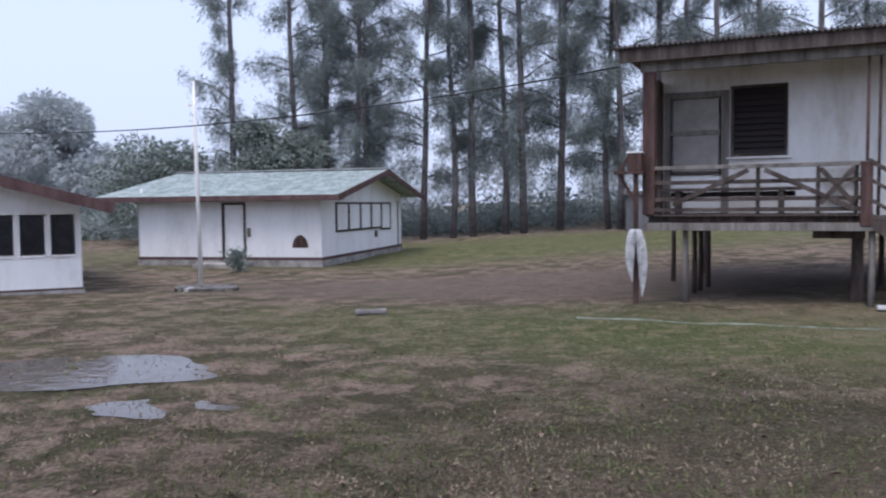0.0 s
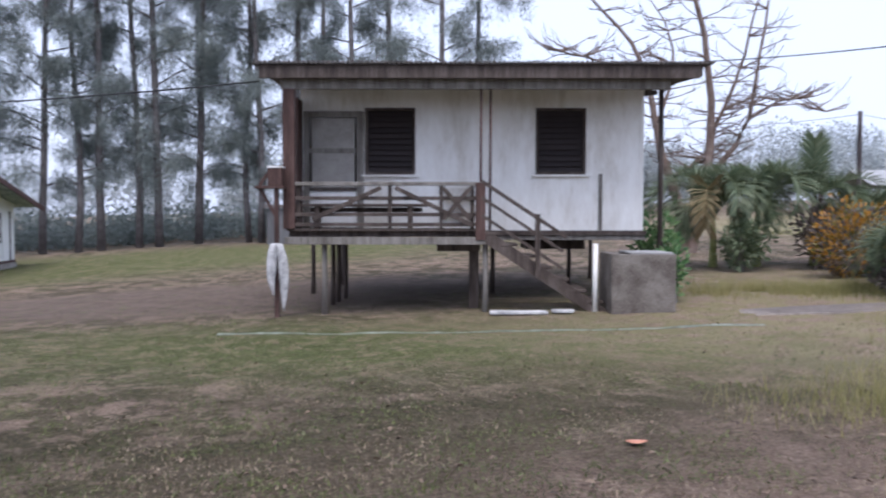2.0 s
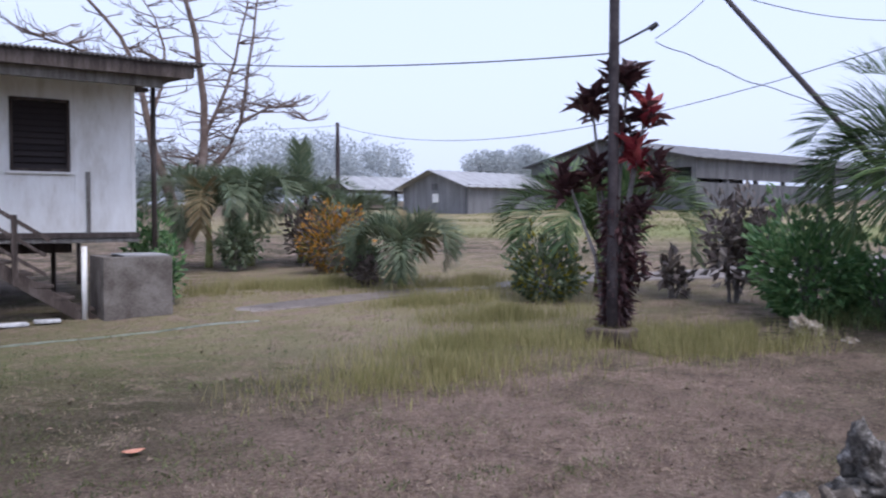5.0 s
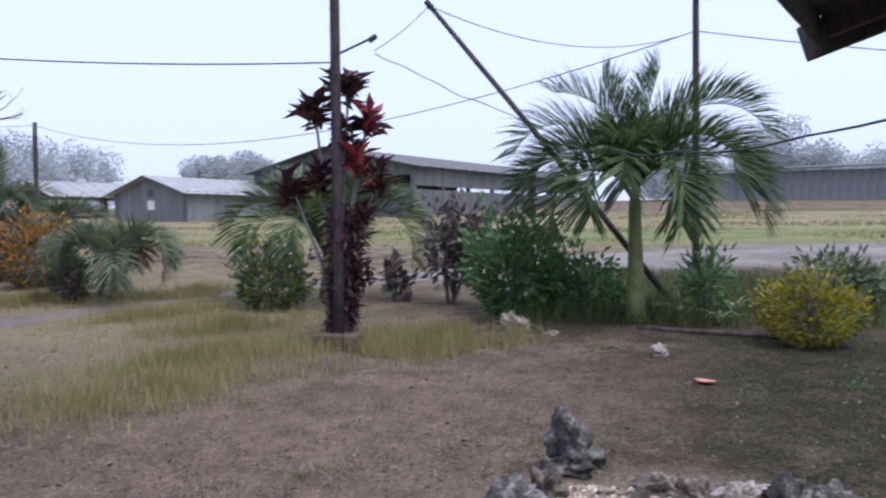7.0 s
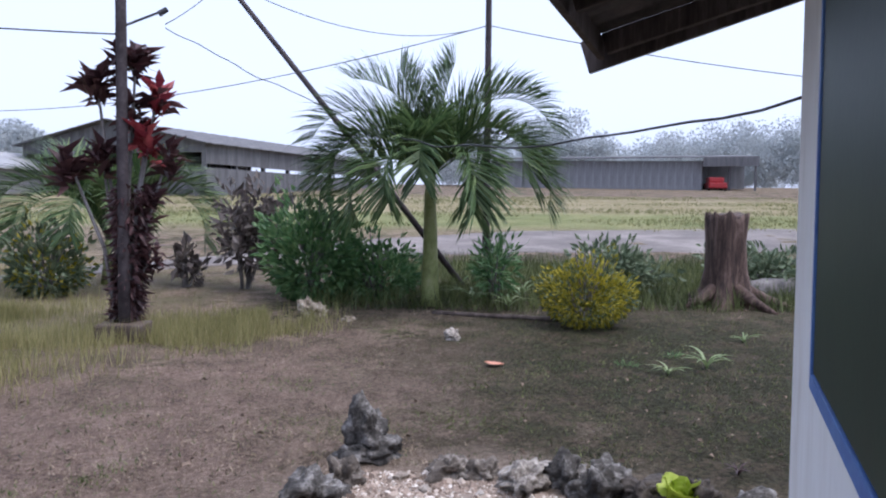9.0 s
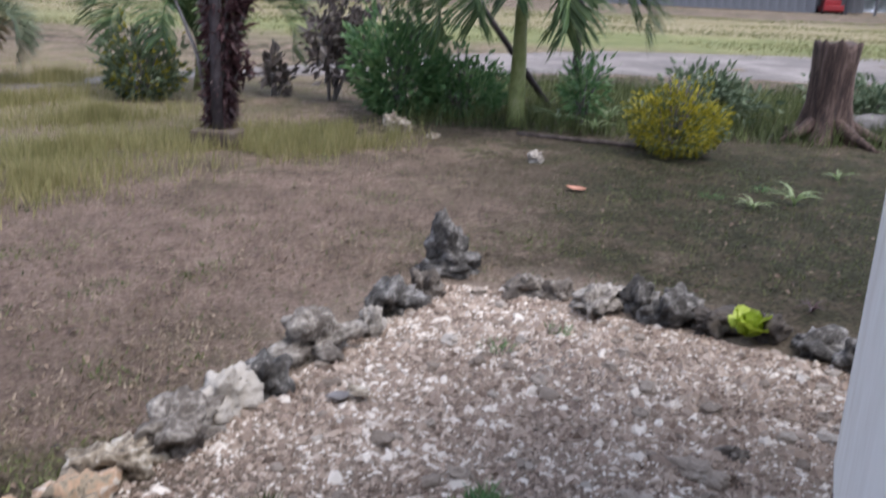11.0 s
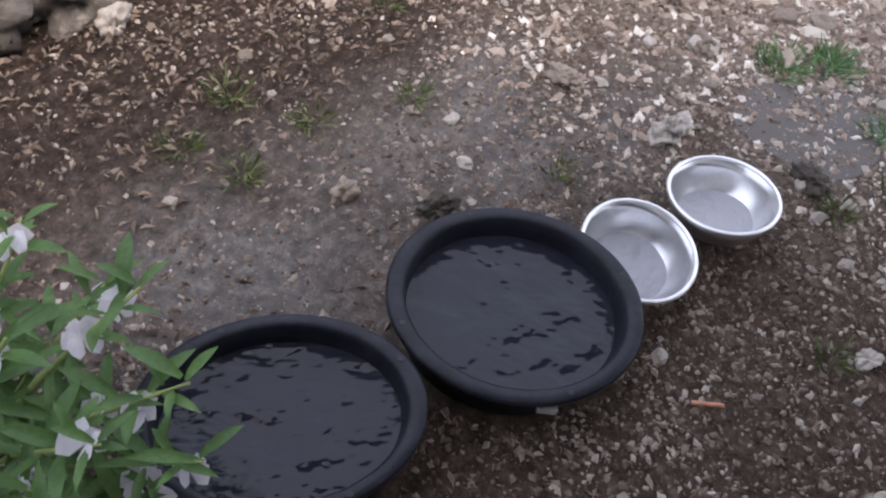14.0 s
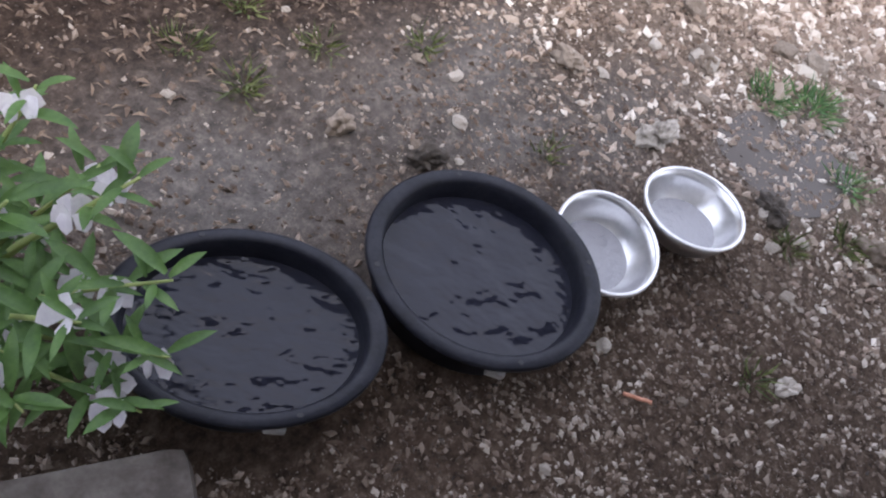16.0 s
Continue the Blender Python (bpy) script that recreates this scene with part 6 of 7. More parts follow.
def balsam():
    rng = random.Random(12)
    t = thing("balsam_plant", pose(0.15, 0.84, 0), "leafy balsam plant with white pink flowers", "plant")
    stems = [((0.36, -0.13, 0.36), 0.010), ((0.30, -0.30, 0.33), 0.008), ((0.24, -0.38, 0.25), 0.007), ((0.12, 0.05, 0.48), 0.009), ((0.25, 0.12, 0.34), 0.008), ((0.05, -0.25, 0.3), 0.007), ((0.36, -0.02, 0.26), 0.007), ((0.15, -0.12, 0.46), 0.009), ((0.3, 0.05, 0.44), 0.008), ((0.16, -0.42, 0.22), 0.007), ((0.02, -0.34, 0.3), 0.007), ((0.14, -0.3, 0.38), 0.008), ((-0.04, -0.16, 0.4), 0.007)]
    for (x, y, z), r in stems:
        e = Vector((x, y, z))
        mid = e * 0.5 + Vector((0, 0, z * 0.12))
        bm = tube(bmesh.new(), [(0.02 * x, 0.02 * y, -0.02), mid * 0.6, mid, mid.lerp(e, 0.55), e], [r, r * 0.9, r * 0.75, r * 0.55, r * 0.3], 8)
        part("stem", bm, M_stem, t, "", True)
        for k in range(28):
            s = 0.2 + 0.8 * k / 27
            p = mid.lerp(e, (s - 0.5) * 2) if s > 0.5 else (mid * (s * 2))
            a = k * 2.4 + rng.uniform(-0.4, 0.4)
            d = Vector((math.cos(a), math.sin(a), rng.uniform(-0.1, 0.55) + (0.5 if k > 17 else 0))).normalized()
            ln = rng.uniform(0.07, 0.135)
            wd = ln * rng.uniform(0.16, 0.22)
            side = d.cross(Vector((0, 0, 1))).normalized()
            nrm = side.cross(d)
            lb = bmesh.new()
            rows = []
            for i in range(6):
                q = i / 5
                c = p + d * ln * (0.12 + q * 0.95) - Vector((0, 0, 1)) * ln * 0.32 * q * q
                w = wd * math.sin(min(1, 0.08 + q * 0.92) * math.pi) ** 0.8 * 0.5
                rows.append([lb.verts.new(c - side * w + nrm * w * 0.45), lb.verts.new(c), lb.verts.new(c + side * w + nrm * w * 0.45)])
            for u, v in zip(rows, rows[1:]):
                lb.faces.new((u[0], u[1], v[1], v[0]))
                lb.faces.new((u[1], u[2], v[2], v[1]))
            part("leaf", lb, M_balsam, t, "", True)
        for k in range(2):
            s = rng.uniform(0.55, 0.95)
            p = mid.lerp(e, (s - 0.5) * 2) + rand_dir(rng) * 0.02 - Vector((0, 0, 0.015))
            fb = bmesh.new()
            for j in range(5):
                a = j * math.tau / 5 + rng.uniform(-0.3, 0.3)
                d = Vector((math.cos(a), math.sin(a), rng.uniform(0.1, 0.7))).normalized()
                sd = d.orthogonal().normalized()
                ln = rng.uniform(0.024, 0.04)
                vs = [fb.verts.new(p + d * ln * f + sd * ln * w + Vector((0, 0, 0.006 * z))) for f, w, z in ((0, 0, 0), (0.5, 0.5, 0.4), (1, 0.42, 0.1), (1.08, 0, -0.3), (1, -0.42, 0.1), (0.5, -0.5, 0.4))]
                fb.faces.new(vs)
            part("flower", fb, M_petal, t, "white pink petals", True)
    return t


balsam()
slab = mesh_object("concrete_block", box((-0.2, -0.15, 0), (0.2, 0.15, 0.10), 0.06), M_tank)
slab.matrix_world = pose(0.125, 0.325, -0.01, 0, 0, -28)
tagged(slab, "worn grey concrete block beside the tubs", "block")


# ---- the rock border of the gravel yard ----
def rock(x, y, size, seed, mat, label, turn=0.0, name="border_rock", group="rock border", up=0.25, rough=0.5):
    ob = mesh_object(name, rock_mesh(seed, size, rough), mat, True)
    ob.matrix_world = pose(x, y, ground_z(x, y) + size[2] * up, 0, 0, turn)
    return tagged(ob, label, "rock", group)


PITTED, DARK, CREAM = "pitted grey brown coral rock in the yard border", "dark weathered coral rock in the yard border", "pale cream coral rock in the yard border"
STAIN = "cream coral rock with a rusty orange stain"
border = [
    (4.77, 0.46, 0.13, 0.11, M_rock, PITTED), (4.5, 0.62, 0.21, 0.12, M_rock_dark, DARK), (4.1, 0.70, 0.11, 0.10, M_rock, PITTED),
    (3.80, 0.92, 0.22, 0.15, M_rock, PITTED), (3.31, 1.05, 0.14, 0.12, M_rock_dark, DARK), (3.14, 1.17, 0.17, 0.11, M_rock, PITTED),
    (2.83, 1.26, 0.18, 0.11, M_rock, PITTED), (2.58, 1.40, 0.165, 0.085, M_rock_pale, CREAM), (2.24, 1.385, 0.19, 0.105, M_rock_stain, STAIN), (2.0, 1.54, 0.16, 0.10, M_rock_stain, STAIN),
    (1.72, 1.60, 0.15, 0.11, M_rock_dark, DARK), (1.46, 1.68, 0.17, 0.12, M_rock_pale, CREAM), (1.16, 1.76, 0.17, 0.12, M_rock, PITTED), (0.9, 1.84, 0.18, 0.12, M_rock, PITTED),
    (4.93, -0.19, 0.13, 0.08, M_rock, PITTED), (4.88, -0.37, 0.10, 0.075, M_rock, PITTED), (4.74, -0.61, 0.21, 0.09, M_rock, PITTED), (4.75, -0.87, 0.15, 0.13, M_rock_dark, DARK),
    (4.63, -1.04, 0.17, 0.125, M_rock_dark, DARK), (4.51, -1.26, 0.17, 0.09, M_rock, PITTED), (4.46, -1.56, 0.14, 0.11, M_rock, PITTED), (4.3, -1.8, 0.15, 0.08, M_rock_dark, DARK), (4.08, -1.92, 0.13, 0.1, M_rock_dark, DARK), (3.8, -2.1, 0.15, 0.1, M_rock, PITTED),
]
for i, (x, y, s, z, mat, label) in enumerate(border):
    rock(x, y, (s, s * 0.66, z), i + 1, mat, label, (i * 37) % 50 - (45 if y > -0.1 else 75), rough=0.62)
rock(5.28, 0.34, (0.17, 0.2, 0.11), 51, M_rock_dark, "dark pointed coral rock at the tip of the border", 10, up=0.3)
rock(5.26, 0.38, (0.13, 0.12, 0.19), 52, M_rock_dark, "dark upright coral rock at the tip of the border", 30, up=0.85, rough=0.5)
rock(10.6, 1.42, (0.19, 0.15, 0.16), 61, M_rock_pale, "pale yellow white rock before the shrub", 20, "garden_rock", "garden rocks")
rock(1.205, -0.615, (0.08, 0.06, 0.045), 64, M_rock_pale, "pale worn stone beside the house wall", 15, "yard_rock", "yard rocks")
for k, (x, y, q, z) in enumerate(((1.9, 0.27, 0.06, 0.035), (2.29, 0.36, 0.05, 0.03), (1.86, 0.6, 0.045, 0.03), (1.237, 0.583, 0.045, 0.035), (1.118, 0.775, 0.035, 0.03), (2.86, -0.82, 0.1, 0.03), (3.02, -1.0, 0.06, 0.035), (2.6, -0.52, 0.07, 0.03), (1.15, 1.6, 0.05, 0.04), (2.0, -0.1, 0.05, 0.035), (2.19, -0.41, 0.055, 0.04), (1.56, -0.42, 0.03, 0.02))):
    rock(x, y, (q, q * 0.7, z), 70 + k, M_rock if k % 3 == 0 else M_stone, "loose pale coral stone on the wet gravel", k * 47, "yard_rock", "yard rocks", rough=0.55)
rock(10.25, 0.9, (0.08, 0.07, 0.05), 62, M_rock_pale, "small pale stone before the shrub", 20, "garden_rock", "garden rocks")
rock(9.2, -0.35, (0.1, 0.09, 0.08), 63, M_rock, "small grey brown rock in the lawn", 0, "garden_rock", "garden rocks")


def leaf_scrap(x, y, size, mat, label, turn=0.0, name="dead_leaf"):
    bm = bmesh.new()
    rows = []
    for i in range(6):
        q = i / 5
        w = size * 0.34 * math.sin(math.pi * min(1, 0.05 + q * 0.95)) + 0.002
        rows.append([bm.verts.new((size * (q - 0.5), s * w, 0.012 + 0.05 * size * s * s + 0.18 * size * (q - 0.4) ** 2)) for s in (-1, 0, 1)])
    for a, c in zip(rows, rows[1:]):
        for k in (0, 1):
            bm.faces.new((a[k], c[k], c[k + 1], a[k + 1]))
    g = bmesh.ops.extrude_face_region(bm, geom=bm.faces[:])
    bmesh.ops.translate(bm, vec=(0, 0, 0.002), verts=[v for v in g["geom"] if isinstance(v, bmesh.types.BMVert)])
    bmesh.ops.recalc_face_normals(bm, faces=bm.faces)
    ob = mesh_object(name, bm, mat, True)
    ob.matrix_world = pose(x, y, ground_z(x, y) + relief(x, y) + 0.01, 0, 0, turn)
    return tagged(ob, label, "leaf", "fallen leaves")


leaf_scrap(-1.72, 3.15, 0.16, M_orange, "curled peach brown dead leaf on the lawn", 20)
leaf_scrap(3.62, 4.66, 0.15, M_orange, "curled peach brown dead leaf on the lawn", -30)
leaf_scrap(7.85, -0.7, 0.2, M_orange, "curled peach brown dead leaf on the lawn", 60)
leaf_scrap(3.3, 0.62, 0.14, M_rock_pale, "pale dry leaf on the gravel", 50)
leaf_scrap(3.24, 0.7, 0.12, M_bark, "dark brown dry leaf on the gravel", 120)


def lime_plant():
    rng = random.Random(4)
    t = thing("lime_plant", pose(4.36, -1.41, ground_z(4.36, -1.41)), "small lime green leafy plant among the rocks", "plant")
    for k in range(13):
        a = k * 2.39
        tilt = 0.08 + 0.75 * (k / 12)
        d = Vector((math.cos(a) * math.sin(tilt), math.sin(a) * math.sin(tilt), math.cos(tilt)))
        lb = bmesh.new()
        side = d.cross(Vector((0, 0, 1))).normalized()
        nr = side.cross(d)
        rows = []
        ln = rng.uniform(0.12, 0.19)
        for i in range(6):
            q = i / 5
            c = Vector((0, 0, 0.03)) + d * ln * q * 1.3 - Vector((0, 0, ln * 0.3 * q * q))
            w = 0.055 * math.sin(min(1, 0.1 + 0.84 * q) * math.pi) ** 0.8 + 0.004
            rows.append([lb.verts.new(c - side * w + nr * 0.02 * math.sin(q * 7)), lb.verts.new(c), lb.verts.new(c + side * w - nr * 0.02 * math.sin(q * 6))])
        for u, v in zip(rows, rows[1:]):
            lb.faces.new((u[0], u[1], v[1], v[0]))
            lb.faces.new((u[1], u[2], v[2], v[1]))
        part("leaf", lb, M_lime, t, "", True)
    return t


lime_plant()


# ---- stump, logs, flagpole ----
def stump():
    t = thing("tree_stump", on_ground(11.75, -4.4), "weathered red brown tree stump with spreading roots", "stump")
    bm = bmesh.new()
    n = 28
    rows = []
    for z, r, f in ((-0.1, 0.52, 1), (0.06, 0.42, 0.9), (0.2, 0.33, 0.5), (0.5, 0.29, 0.3), (0.9, 0.285, 0.25), (1.2, 0.30, 0.25), (1.29, 0.30, 0.3)):
        row = []
        for k in range(n):
            a = k * math.tau / n
            q = r * (1 + f * 0.32 * math.sin(5 * a + 0.7) * (1 if z < 0.3 else 0.35)) + 0.035 * noise.noise(Vector((math.cos(a) * 2, math.sin(a) * 2, z * 1.5)))
            row.append(bm.verts.new((q * math.cos(a), q * math.sin(a), z + (0.13 * noise.noise(Vector((math.cos(a) * 2.4, math.sin(a) * 2.4, 1))) if z > 1 else 0))))
        rows.append(row)
    for u, v in zip(rows, rows[1:]):
        for k in range(n):
            bm.faces.new((u[k], u[(k + 1) % n], v[(k + 1) % n], v[k]))
    bm.faces.new(rows[-1])
    part("trunk", bm, M_stump, t, "", True)
    for a, ln in ((-60, 0.9), (200, 0.8), (120, 0.6), (-110, 0.7), (30, 0.6)):
        d = Vector((math.cos(radians(a)), math.sin(radians(a)), 0))
        part("root", tube(bmesh.new(), [d * 0.25 + Vector((0, 0, 0.22)), d * (0.25 + ln * 0.4) + Vector((0, 0, 0.1)), d * (0.25 + ln) + Vector((0.05, 0, -0.03))], [0.11, 0.075, 0.03], 8), M_stump, t, "", True)
    return t


M_stump = streaked("weathered_red_brown_stump", [(0.025, 0.017, 0.015), (0.07, 0.043, 0.034), (0.16, 0.11, 0.09)], scale=4.0, stretch=(4, 4, 0.5), bump=0.8)
stump()


def log(p, q, r, mat, label, seed=0):
    p, q = Vector((*p, ground_z(*p) + r * 0.6)), Vector((*q, ground_z(*q) + r * 0.6))
    n = 10
    pts = [p.lerp(q, i / n) + Vector((0, 0, 0.3 * r * noise.noise(Vector((i * 0.7, seed, 0))))) for i in range(n + 1)]
    radii = [r * (1 + 0.25 * noise.noise(Vector((i * 0.9, 2, seed)))) for i in range(n + 1)]
    ob = mesh_object("log", tube(bmesh.new(), pts, radii, 10), mat, True)
    return tagged(ob, label, "log")


log((-1.32, 12.2), (-0.88, 12.36), 0.055, M_bark, "short dark log lying on the lawn", 1)
log((12.3, -4.9), (13.4, -7.2), 0.17, M_bark, "grey brown log lying behind the stump", 2)
log((10.75, -0.15), (10.3, -1.75), 0.035, M_brown, "thin dark branch along the flower bed", 3)
log((10.4, 0.6), (9.75, -0.1), 0.012, M_palm_dry, "pale dry twig on the lawn", 4)
log((1.185, -0.14), (1.225, -0.2), 0.005, M_orange, "small orange brown wood chip on the gravel", 6)
log((13.6, 9.7), (13.0, 8.9), 0.03, M_bark_pale, "thin pale branch beside the small palm", 5)


def flagpole():
    t = thing("flagpole", on_ground(-5.5, 18.4), "slim white flagpole on a low concrete foot", "flagpole")
    part("pole", tube(bmesh.new(), [(0.06, 0, 0.0), (0.03, 0, 2.6), (0, 0, 4.6)], [0.05, 0.042, 0.03], 12), M_white, t, "", True)
    part("foot", lathe([(0, 0), (0.22, 0), (0.2, 0.06), (0.1, 0.09), (0, 0.09)], 20), M_tank, t, "", True)
    part("cleat", beam((-0.12, 0, 4.05), (0.08, 0, 4.1), 0.03, 0.05), M_white, t)
    return t


flagpole()
for x, y, w, d, label in ((-5.15, 17.75, 0.62, 0.3, "dark concrete slab before the flagpole"), (-4.85, 17.3, 0.5, 0.28, "dark concrete slab before the flagpole")):
    ob = mesh_object("slab", box((-w, -d, 0), (w, d, 0.09), 0.02), M_rock_dark)
    ob.matrix_world = on_ground(x, y, 12)
    tagged(ob, label, "slab", "broken slabs")
ob = mesh_object("plastic_bag", rock_mesh(9, (0.16, 0.12, 0.06), 0.4), M_cloth, True)
ob.matrix_world = pose(-5.3, 17.2, ground_z(-5.3, 17.2) + 0.03)
tagged(ob, "white crumpled bag beside the slabs", "bag")
bush("step_bush", on_ground(-6.1, 24.6), 33, 0.6, 0.55, 420, 0.13, M_leaf_mid, "low pale green bush beside the door step", 8)


# ---- gravel and grass ----
def pebbles(name, count, seed, inside, lo, hi, mat, label):
    rng = random.Random(seed)
    v, f = [], []
    made = 0
    while made < count:
        x, y = rng.uniform(-0.3, 5.0), rng.uniform(-2.4, 2.0)
        if not inside(x, y, rng):
            continue
        made += 1
        s = lo + (hi - lo) * rng.random() ** 4.2
        sx, sy, sz = s * rng.uniform(0.7, 1.6), s * rng.uniform(0.55, 1.0), s * rng.uniform(0.3, 0.65)
        a = rng.uniform(0, math.tau)
        z = ground_z(x, y) + relief(x, y) + sz * 0.4
        ca, sa = math.cos(a), math.sin(a)
        i = len(v)
        for px, py, pz in ((1, 0.1, -0.4), (0.2, 1, -0.3), (-1, 0.2, -0.4), (-0.1, -1, -0.4), (0.3, 0.2, 1), (-0.35, -0.15, 0.85)):
            px, py, pz = (px + rng.uniform(-0.25, 0.25)) * sx, (py + rng.uniform(-0.25, 0.25)) * sy, (pz + rng.uniform(-0.15, 0.15)) * sz
            v.append((x + px * ca - py * sa, y + px * sa + py * ca, z + pz))
        f += [(i, i + 1, i + 4), (i + 1, i + 2, i + 5), (i + 1, i + 5, i + 4), (i + 2, i + 3, i + 5), (i + 3, i, i + 4), (i + 3, i + 4, i + 5)]
    me = bpy.data.meshes.new(name)
    me.from_pydata(v, [], f)
    me.materials.append(mat)
    return tagged(new(name, me), label, "gravel", kind="stuff")


def in_yard(x, y):
    return y < min(1.75, 2.3 - 0.385 * x) and y > -2.2 - 0.1 * x and (x < 4.0 or y > -1.9 + (x - 4.0) * 1.9)


def clear_of_tubs(x, y):
    return math.hypot(x - 1.065, y - 0.29) > 0.24 and math.hypot(x - 0.575, y - 0.462) > 0.24


def bare(x, y):
    """Muddy hollows hold fewer stones."""
    return noise.noise(Vector((x * 1.6, y * 1.6, 12))) > 0.12


def pale_inside(x, y, rng):
    return in_yard(x, y) and x > 1.2 and clear_of_tubs(x, y) and rng.random() < step(1.55, 2.75, x + 0.4 * noise.noise(Vector((x * 1.5, y * 1.5, 2))) + 0.12 * y)


def coarse_inside(x, y, rng):
    return x > 2.2 and pale_inside(x, y, rng) and rng.random() < step(2.2, 3.2, x)


def dark_inside(x, y, rng):
    if not (in_yard(x, y) and clear_of_tubs(x, y) and x < 3.0):
        return False
    for cx, cy, r in ((0.85, 0.95, 0.36), (1.5, 0.72, 0.28), (2.22, -0.02, 0.2)):
        if math.hypot(x - cx, y - cy) < r and rng.random() < 0.35:
            return False
    return rng.random() < (0.5 if bare(x, y) and y > 0.3 else 0.24 if y > 0.95 and x < 1.8 else 1.0) * (1 - 0.85 * step(1.9, 2.9, x))


pebbles("pale_gravel", 70000, 1, pale_inside, 0.0018, 0.019, M_pebble, "pale cream and grey coral gravel of the yard")
pebbles("coarse_gravel", 5200, 3, coarse_inside, 0.006, 0.042, M_pebble, "flat pale coral chips strewn over the yard")
pebbles("dark_gravel", 110000, 2, dark_inside, 0.0016, 0.0115, M_pebble_dark, "wet brown gravel and shell grit near the tubs")


def yard_stones():
    yard = thing("yard_stones", pose(0, 0, 0), "loose pale coral stones strewn over the gravel yard", "stones")
    models = []
    for k in range(8):
        bm = rock_mesh(k + 200, (1, 0.75, 0.45), 0.4, 2)
        me = bpy.data.meshes.new("stone")
        bm.to_mesh(me)
        bm.free()
        me.materials.append(M_stone)
        models.append(me)
    rng = random.Random(9)
    k = 0
    while k < 300:
        x, y = rng.uniform(0.4, 4.9), rng.uniform(-2.0, 1.7)
        if not in_yard(x, y) or not clear_of_tubs(x, y) or math.hypot(x - 1.54, y - 0.08) < 0.3 or (x < 1.2 and rng.random() < 0.75) or math.hypot(x, y) < 0.7:
            continue
        s = 0.009 + (0.018 if x < 2.2 else 0.055) * rng.random() ** 2.0
        shared_part("stone", models[k % 8], yard, pose(x, y, ground_z(x, y) + relief(x, y) + s * 0.15, 0, 0, rng.uniform(0, 360)) @ Matrix.Diagonal((s, s, s, 1)))
        k += 1


yard_stones()


def grass(name, count, seed, place, lo, hi, width, mat, label, lean=0.6):
    rng = random.Random(seed)
    lv = Leaves()
    while count:
        p = place(rng)
        if p is None:
            continue
        count -= 1
        x, y = p
        a = rng.uniform(0, math.tau)
        d = Vector((math.cos(a) * lean * rng.random(), math.sin(a) * lean * rng.random(), 1)).normalized()
        b = rng.uniform(0, math.tau)
        lv.blade(Vector((x, y, ground_z(x, y) + relief(x, y) - 0.005)), d, Vector((math.cos(b), math.sin(b), 0)), rng.uniform(lo, hi), width * rng.uniform(0.6, 1.3))
    ob = lv.part(name, mat, None)
    return tagged(ob, label, "grass", kind="stuff")


def fan(rng, near, far, a0, a1):
    r = near * (far / near) ** rng.random()
    a = radians(rng.uniform(a0, a1))
    return r * math.sin(a), r * math.cos(a)


def outside_yard(x, y):
    return not (in_yard(x, y) and x > -1) and not (-1.5 < x < 5 and y < 0.3)


def clump(x, y):
    """Green and dry patches of the lawn."""
    return noise.noise(Vector((x * 1.1, y * 1.1, 21))) + 0.5 * noise.noise(Vector((x * 3.1, y * 3.1, 5)))


def lawn_place(rng):
    x, y = fan(rng, 2.2, 19, -32, 118)
    if not outside_yard(x, y) or noise.noise(Vector((x * 0.8, y * 0.8, 4))) < -0.28 + 0.3 * rng.random():
        return None
    if math.hypot((x - 7.6) / 5.0, (y + 3.0) / 3.3) < 1.0:
        return None if rng.random() < 0.94 else (x, y)
    if clump(x, y) > 0.35 - 0.045 * y and rng.random() < 0.75:
        return None
    if 2 < y - 0.1 * x and abs(y - 17) < 3 and x < 6 and rng.random() < 0.8:
        return None
    return x, y


def green_place(rng):
    x, y = fan(rng, 2.5, 19, -30, 118)
    if not outside_yard(x, y):
        return None
    k = clump(x, y)
    q = HOUSE.transposed() @ Vector((x, y, 0))
    strip = math.exp(-((q.y - 10.6) / 1.1) ** 2) if -3.5 < q.x < 5 else 0
    dark = math.exp(-(((x - 8.5) / 3.5) ** 2 + ((y + 3) / 2.2) ** 2)) + 0.5 * math.exp(-(((x - 1.2) / 2.2) ** 2 + ((y - 4.4) / 1.4) ** 2))
    return (x, y) if rng.random() < 0.12 + 0.75 * strip + 0.6 * dark + (0.75 if k > 0.3 - 0.045 * y else 0) else None


TALL = [(6.7, 4.2, 1.5, 0.75, -32), (9.3, 3.3, 1.5, 0.9, -40), (9.9, 1.9, 0.6, 0.7, 0), (10.3, 5.3, 1.5, 0.7, -35), (8.3, 4.6, 1.3, 0.6, -32), (9.2, 2.4, 0.9, 0.7, -60), (11.3, 6.9, 1.2, 0.6, -35), (12.3, 10.0, 1.8, 1.0, -35), (11.2, 11.2, 1.6, 0.9, -30), (13.6, 7.6, 1.5, 1.0, -35)]


def tall_place(rng):
    cx, cy, rx, ry, turn = TALL[rng.randrange(len(TALL))]
    a, r = rng.uniform(0, math.tau), min(1.5, abs(rng.gauss(0, 0.62)))
    p = Matrix.Rotation(radians(turn), 2) @ Vector((rx * r * math.cos(a), ry * r * math.sin(a)))
    x, y = cx + p.x, cy + p.y
    return (x, y) if noise.noise(Vector((x * 1.5, y * 1.5, 8))) > -0.25 else None


def bed_place(rng):
    x, y = rng.uniform(11.0, 16.5), rng.uniform(-8, 1.5)
    return x, y


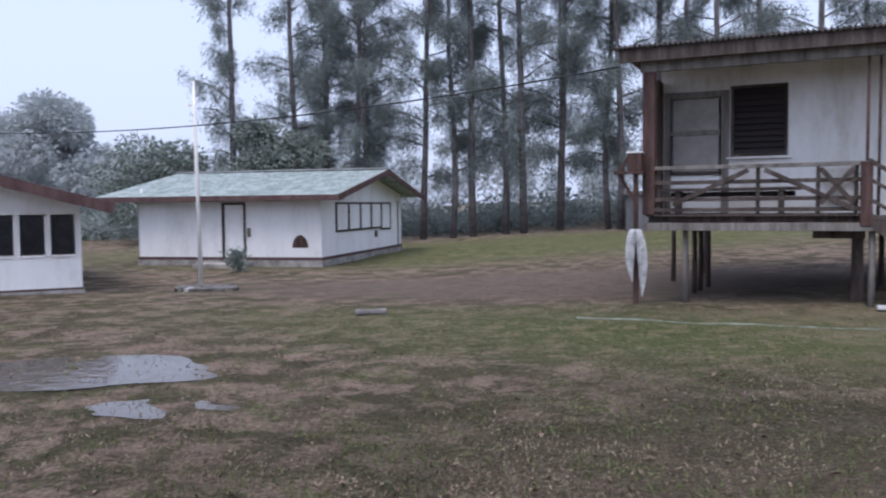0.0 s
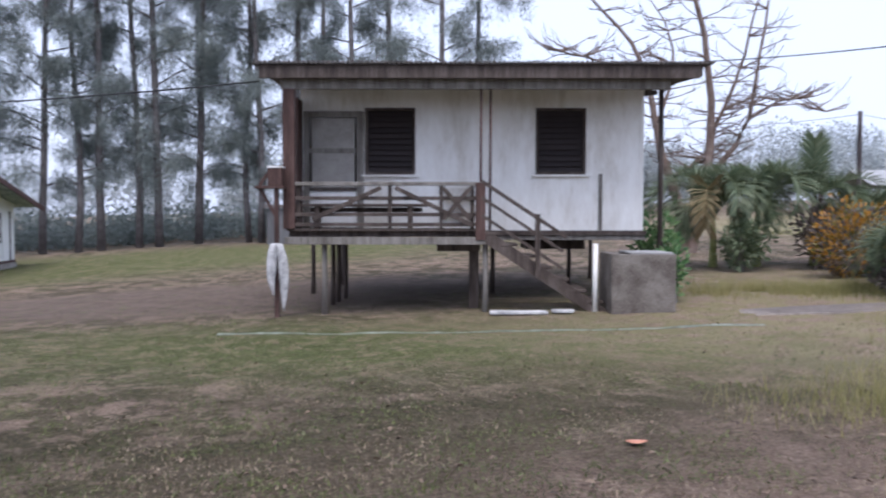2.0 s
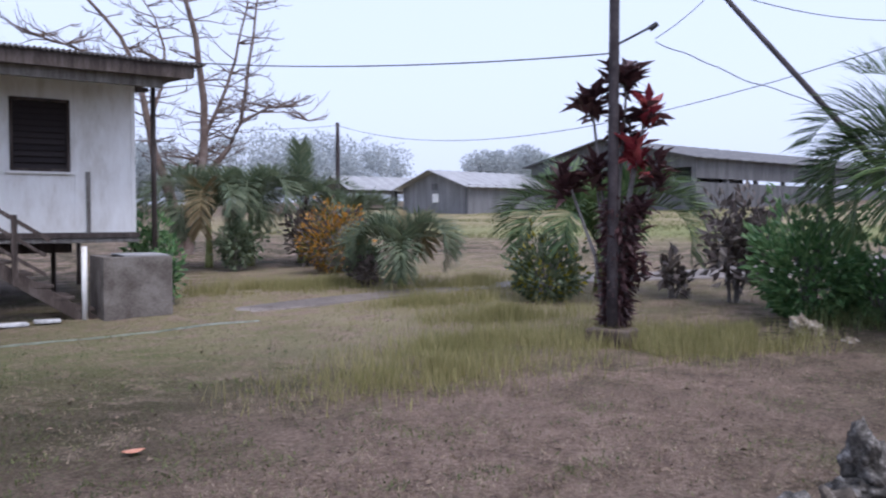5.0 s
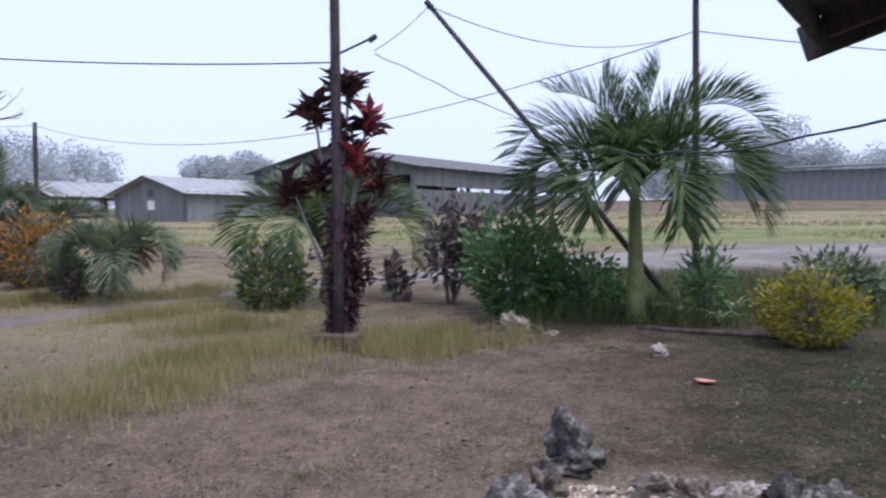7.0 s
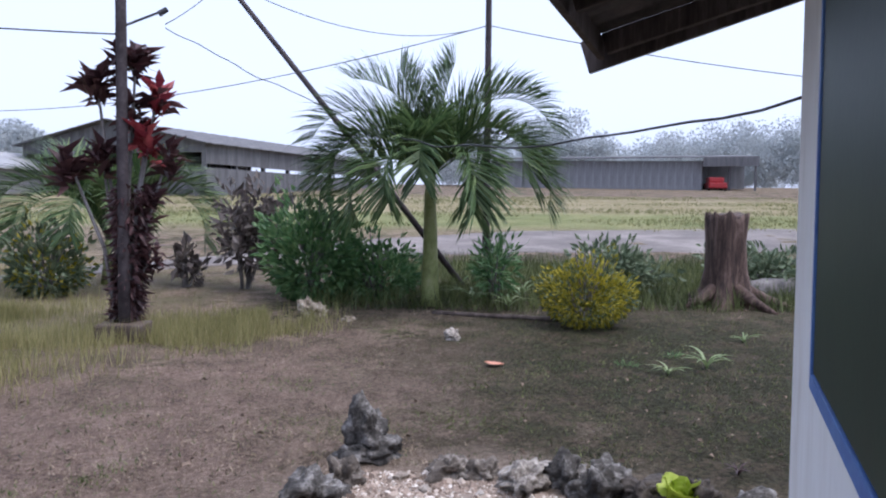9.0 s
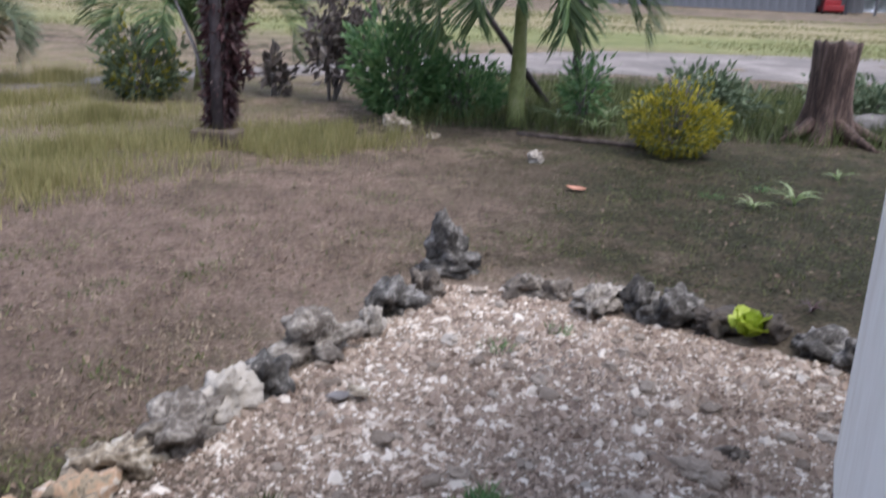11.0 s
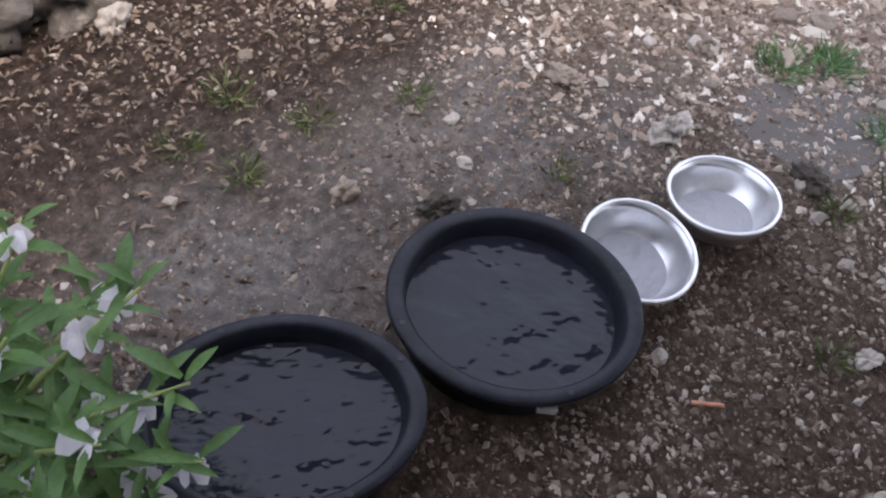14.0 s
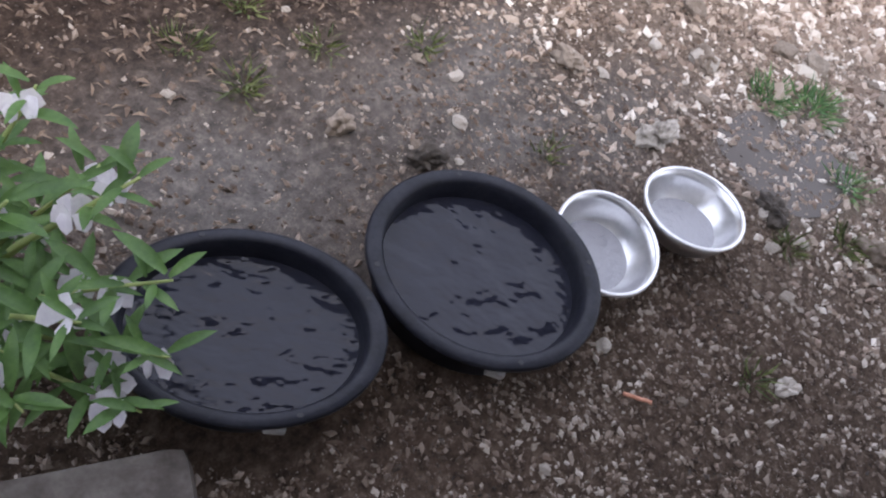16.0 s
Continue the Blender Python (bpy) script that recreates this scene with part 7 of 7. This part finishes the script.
grass("dry_lawn", 90000, 41, lawn_place, 0.012, 0.05, 0.012, M_grass_dry, "short dry tan and brown lawn grass", 4.0)
grass("green_lawn", 75000, 42, green_place, 0.015, 0.06, 0.011, M_grass_green, "short green lawn grass in patches", 2.2)
grass("tall_grass", 32000, 43, tall_place, 0.08, 0.3, 0.009, M_grass_tall, "tall yellow green grass round the pole", 0.5)
grass("bed_weeds", 16000, 44, bed_place, 0.08, 0.42, 0.016, M_grass_green, "unmown green weeds along the track", 0.8)


def field_place(rng):
    x, y = rng.uniform(25.5, 58), rng.uniform(-30, 26)
    return (x, y) if noise.noise(Vector((x * 0.25, y * 0.12, 31))) > -0.15 + 0.3 * rng.random() else None


grass("field_grass", 30000, 45, field_place, 0.04, 0.15, 0.05, M_field_grass, "rough yellow green grass of the open field", 0.7)


def leaf_litter():
    """Small brown dead leaves and twigs strewn over the lawn."""
    rng = random.Random(71)
    lv = Leaves()
    for k in range(2600):
        x, y = fan(rng, 2.4, 15, -30, 118)
        if not outside_yard(x, y):
            continue
        a = rng.uniform(0, math.tau)
        lv.leaf(Vector((x, y, ground_z(x, y) + relief(x, y) + rng.uniform(0.004, 0.03))), Vector((math.cos(a), math.sin(a), rng.uniform(-0.2, 0.35))), Vector((rng.uniform(-0.5, 0.5), rng.uniform(-0.5, 0.5), 1)), rng.uniform(0.03, 0.085), rng.uniform(0.01, 0.035), 0.5)
    for k in range(900):
        x, y = rng.uniform(0.3, 1.9), rng.uniform(1.0, 1.7)
        if not in_yard(x, y):
            continue
        a = rng.uniform(0, math.tau)
        lv.leaf(Vector((x, y, relief(x, y) + rng.uniform(0.002, 0.012))), Vector((math.cos(a), math.sin(a), rng.uniform(-0.1, 0.25))), Vector((rng.uniform(-0.5, 0.5), rng.uniform(-0.5, 0.5), 1)), rng.uniform(0.012, 0.045), rng.uniform(0.004, 0.014), 0.5)
    ob = lv.part("leaf_litter", M_litter, None)
    return tagged(ob, "small brown dead leaves strewn over the lawn", "leaves", kind="stuff")


M_litter = material("brown_dead_leaves", [(0.04, 0.027, 0.019), (0.11, 0.073, 0.05), (0.21, 0.15, 0.105)], scale=4, bump=0, random_by="island", rough=0.6)
leaf_litter()


def tuft(x, y, r, n, seed):
    rng = random.Random(seed)
    lv = Leaves()
    for k in range(n):
        a, q = rng.uniform(0, math.tau), r * rng.random()
        d = Vector((math.cos(a), math.sin(a), rng.uniform(0.4, 1.6))).normalized()
        lv.leaf(Vector((q * math.cos(a) * 0.7, q * math.sin(a) * 0.7, 0)), d, rand_dir(rng), rng.uniform(0.03, 0.085), rng.uniform(0.004, 0.008), 0.4)
    ob = lv.part("grass_tuft", M_shrub if r > 0.065 else M_grass_green, None)
    ob.matrix_world = pose(x, y, ground_z(x, y) + relief(x, y) - 0.004)
    return tagged(ob, "small bright green grass tuft in the gravel", "grass", "grass tufts", "stuff")


for i, (x, y, r, n) in enumerate(((2.40, 0.14, 0.1, 130), (2.52, 0.02, 0.11, 150), (2.34, -0.22, 0.07, 70), (2.40, 0.78, 0.06, 60), (1.95, -0.2, 0.05, 50), (2.13, -0.32, 0.06, 60), (1.25, 0.99, 0.05, 45), (1.55, 0.42, 0.03, 25), (0.95, 1.15, 0.06, 50), (4.0, 0.0, 0.12, 60), (1.0, 0.99, 0.05, 60), (1.17, 1.2, 0.06, 60), (1.5, 0.86, 0.04, 40), (4.3, -0.35, 0.12, 60), (1.5, -0.35, 0.05, 35), (7.9, -2.0, 0.2, 60), (8.3, -2.6, 0.16, 50), (1.75, 1.15, 0.05, 40))):
    tuft(x, y, r, n, 300 + i)


def blade_weed(x, y, n, size, seed, label, mat):
    """A loose rosette of long pale green blades."""
    rng = random.Random(seed)
    t = thing("weed", on_ground(x, y), label, "weed", "lawn weeds")
    for k in range(n):
        a = k * 2.4 + rng.uniform(-0.4, 0.4)
        d = Vector((math.cos(a), math.sin(a), 0))
        side = Vector((-d.y, d.x, 0))
        bm = bmesh.new()
        rows = []
        ln = size * rng.uniform(0.6, 1.1)
        for i in range(6):
            q = i / 5
            c = d * ln * (0.25 * q + 0.75 * q * q) + Vector((0, 0, ln * (1.1 * q - 0.75 * q * q)))
            w = size * 0.035 * math.sin(min(1, 0.15 + 0.85 * q) * math.pi) + 0.001
            rows.append([bm.verts.new(c - side * w), bm.verts.new(c - Vector((0, 0, w * 0.5))), bm.verts.new(c + side * w)])
        for u, v in zip(rows, rows[1:]):
            bm.faces.new((u[0], u[1], v[1], v[0]))
            bm.faces.new((u[1], u[2], v[2], v[1]))
        part("blade", bm, mat, t, "", True)
    return t


for i, (x, y, n, size) in enumerate(((7.76, -2.75, 9, 0.42), (7.5, -2.3, 12, 0.26), (11.6, -0.75, 14, 0.6), (12.2, -1.5, 12, 0.55), (11.2, -1.2, 10, 0.5), (9.0, -3.6, 9, 0.25))):
    blade_weed(x, y, n, size, 500 + i, "light green grassy weed with arching blades", M_weed)
blade_weed(4.9, -1.95, 10, 0.16, 510, "small reddish withered weed beside the rocks", M_cord)
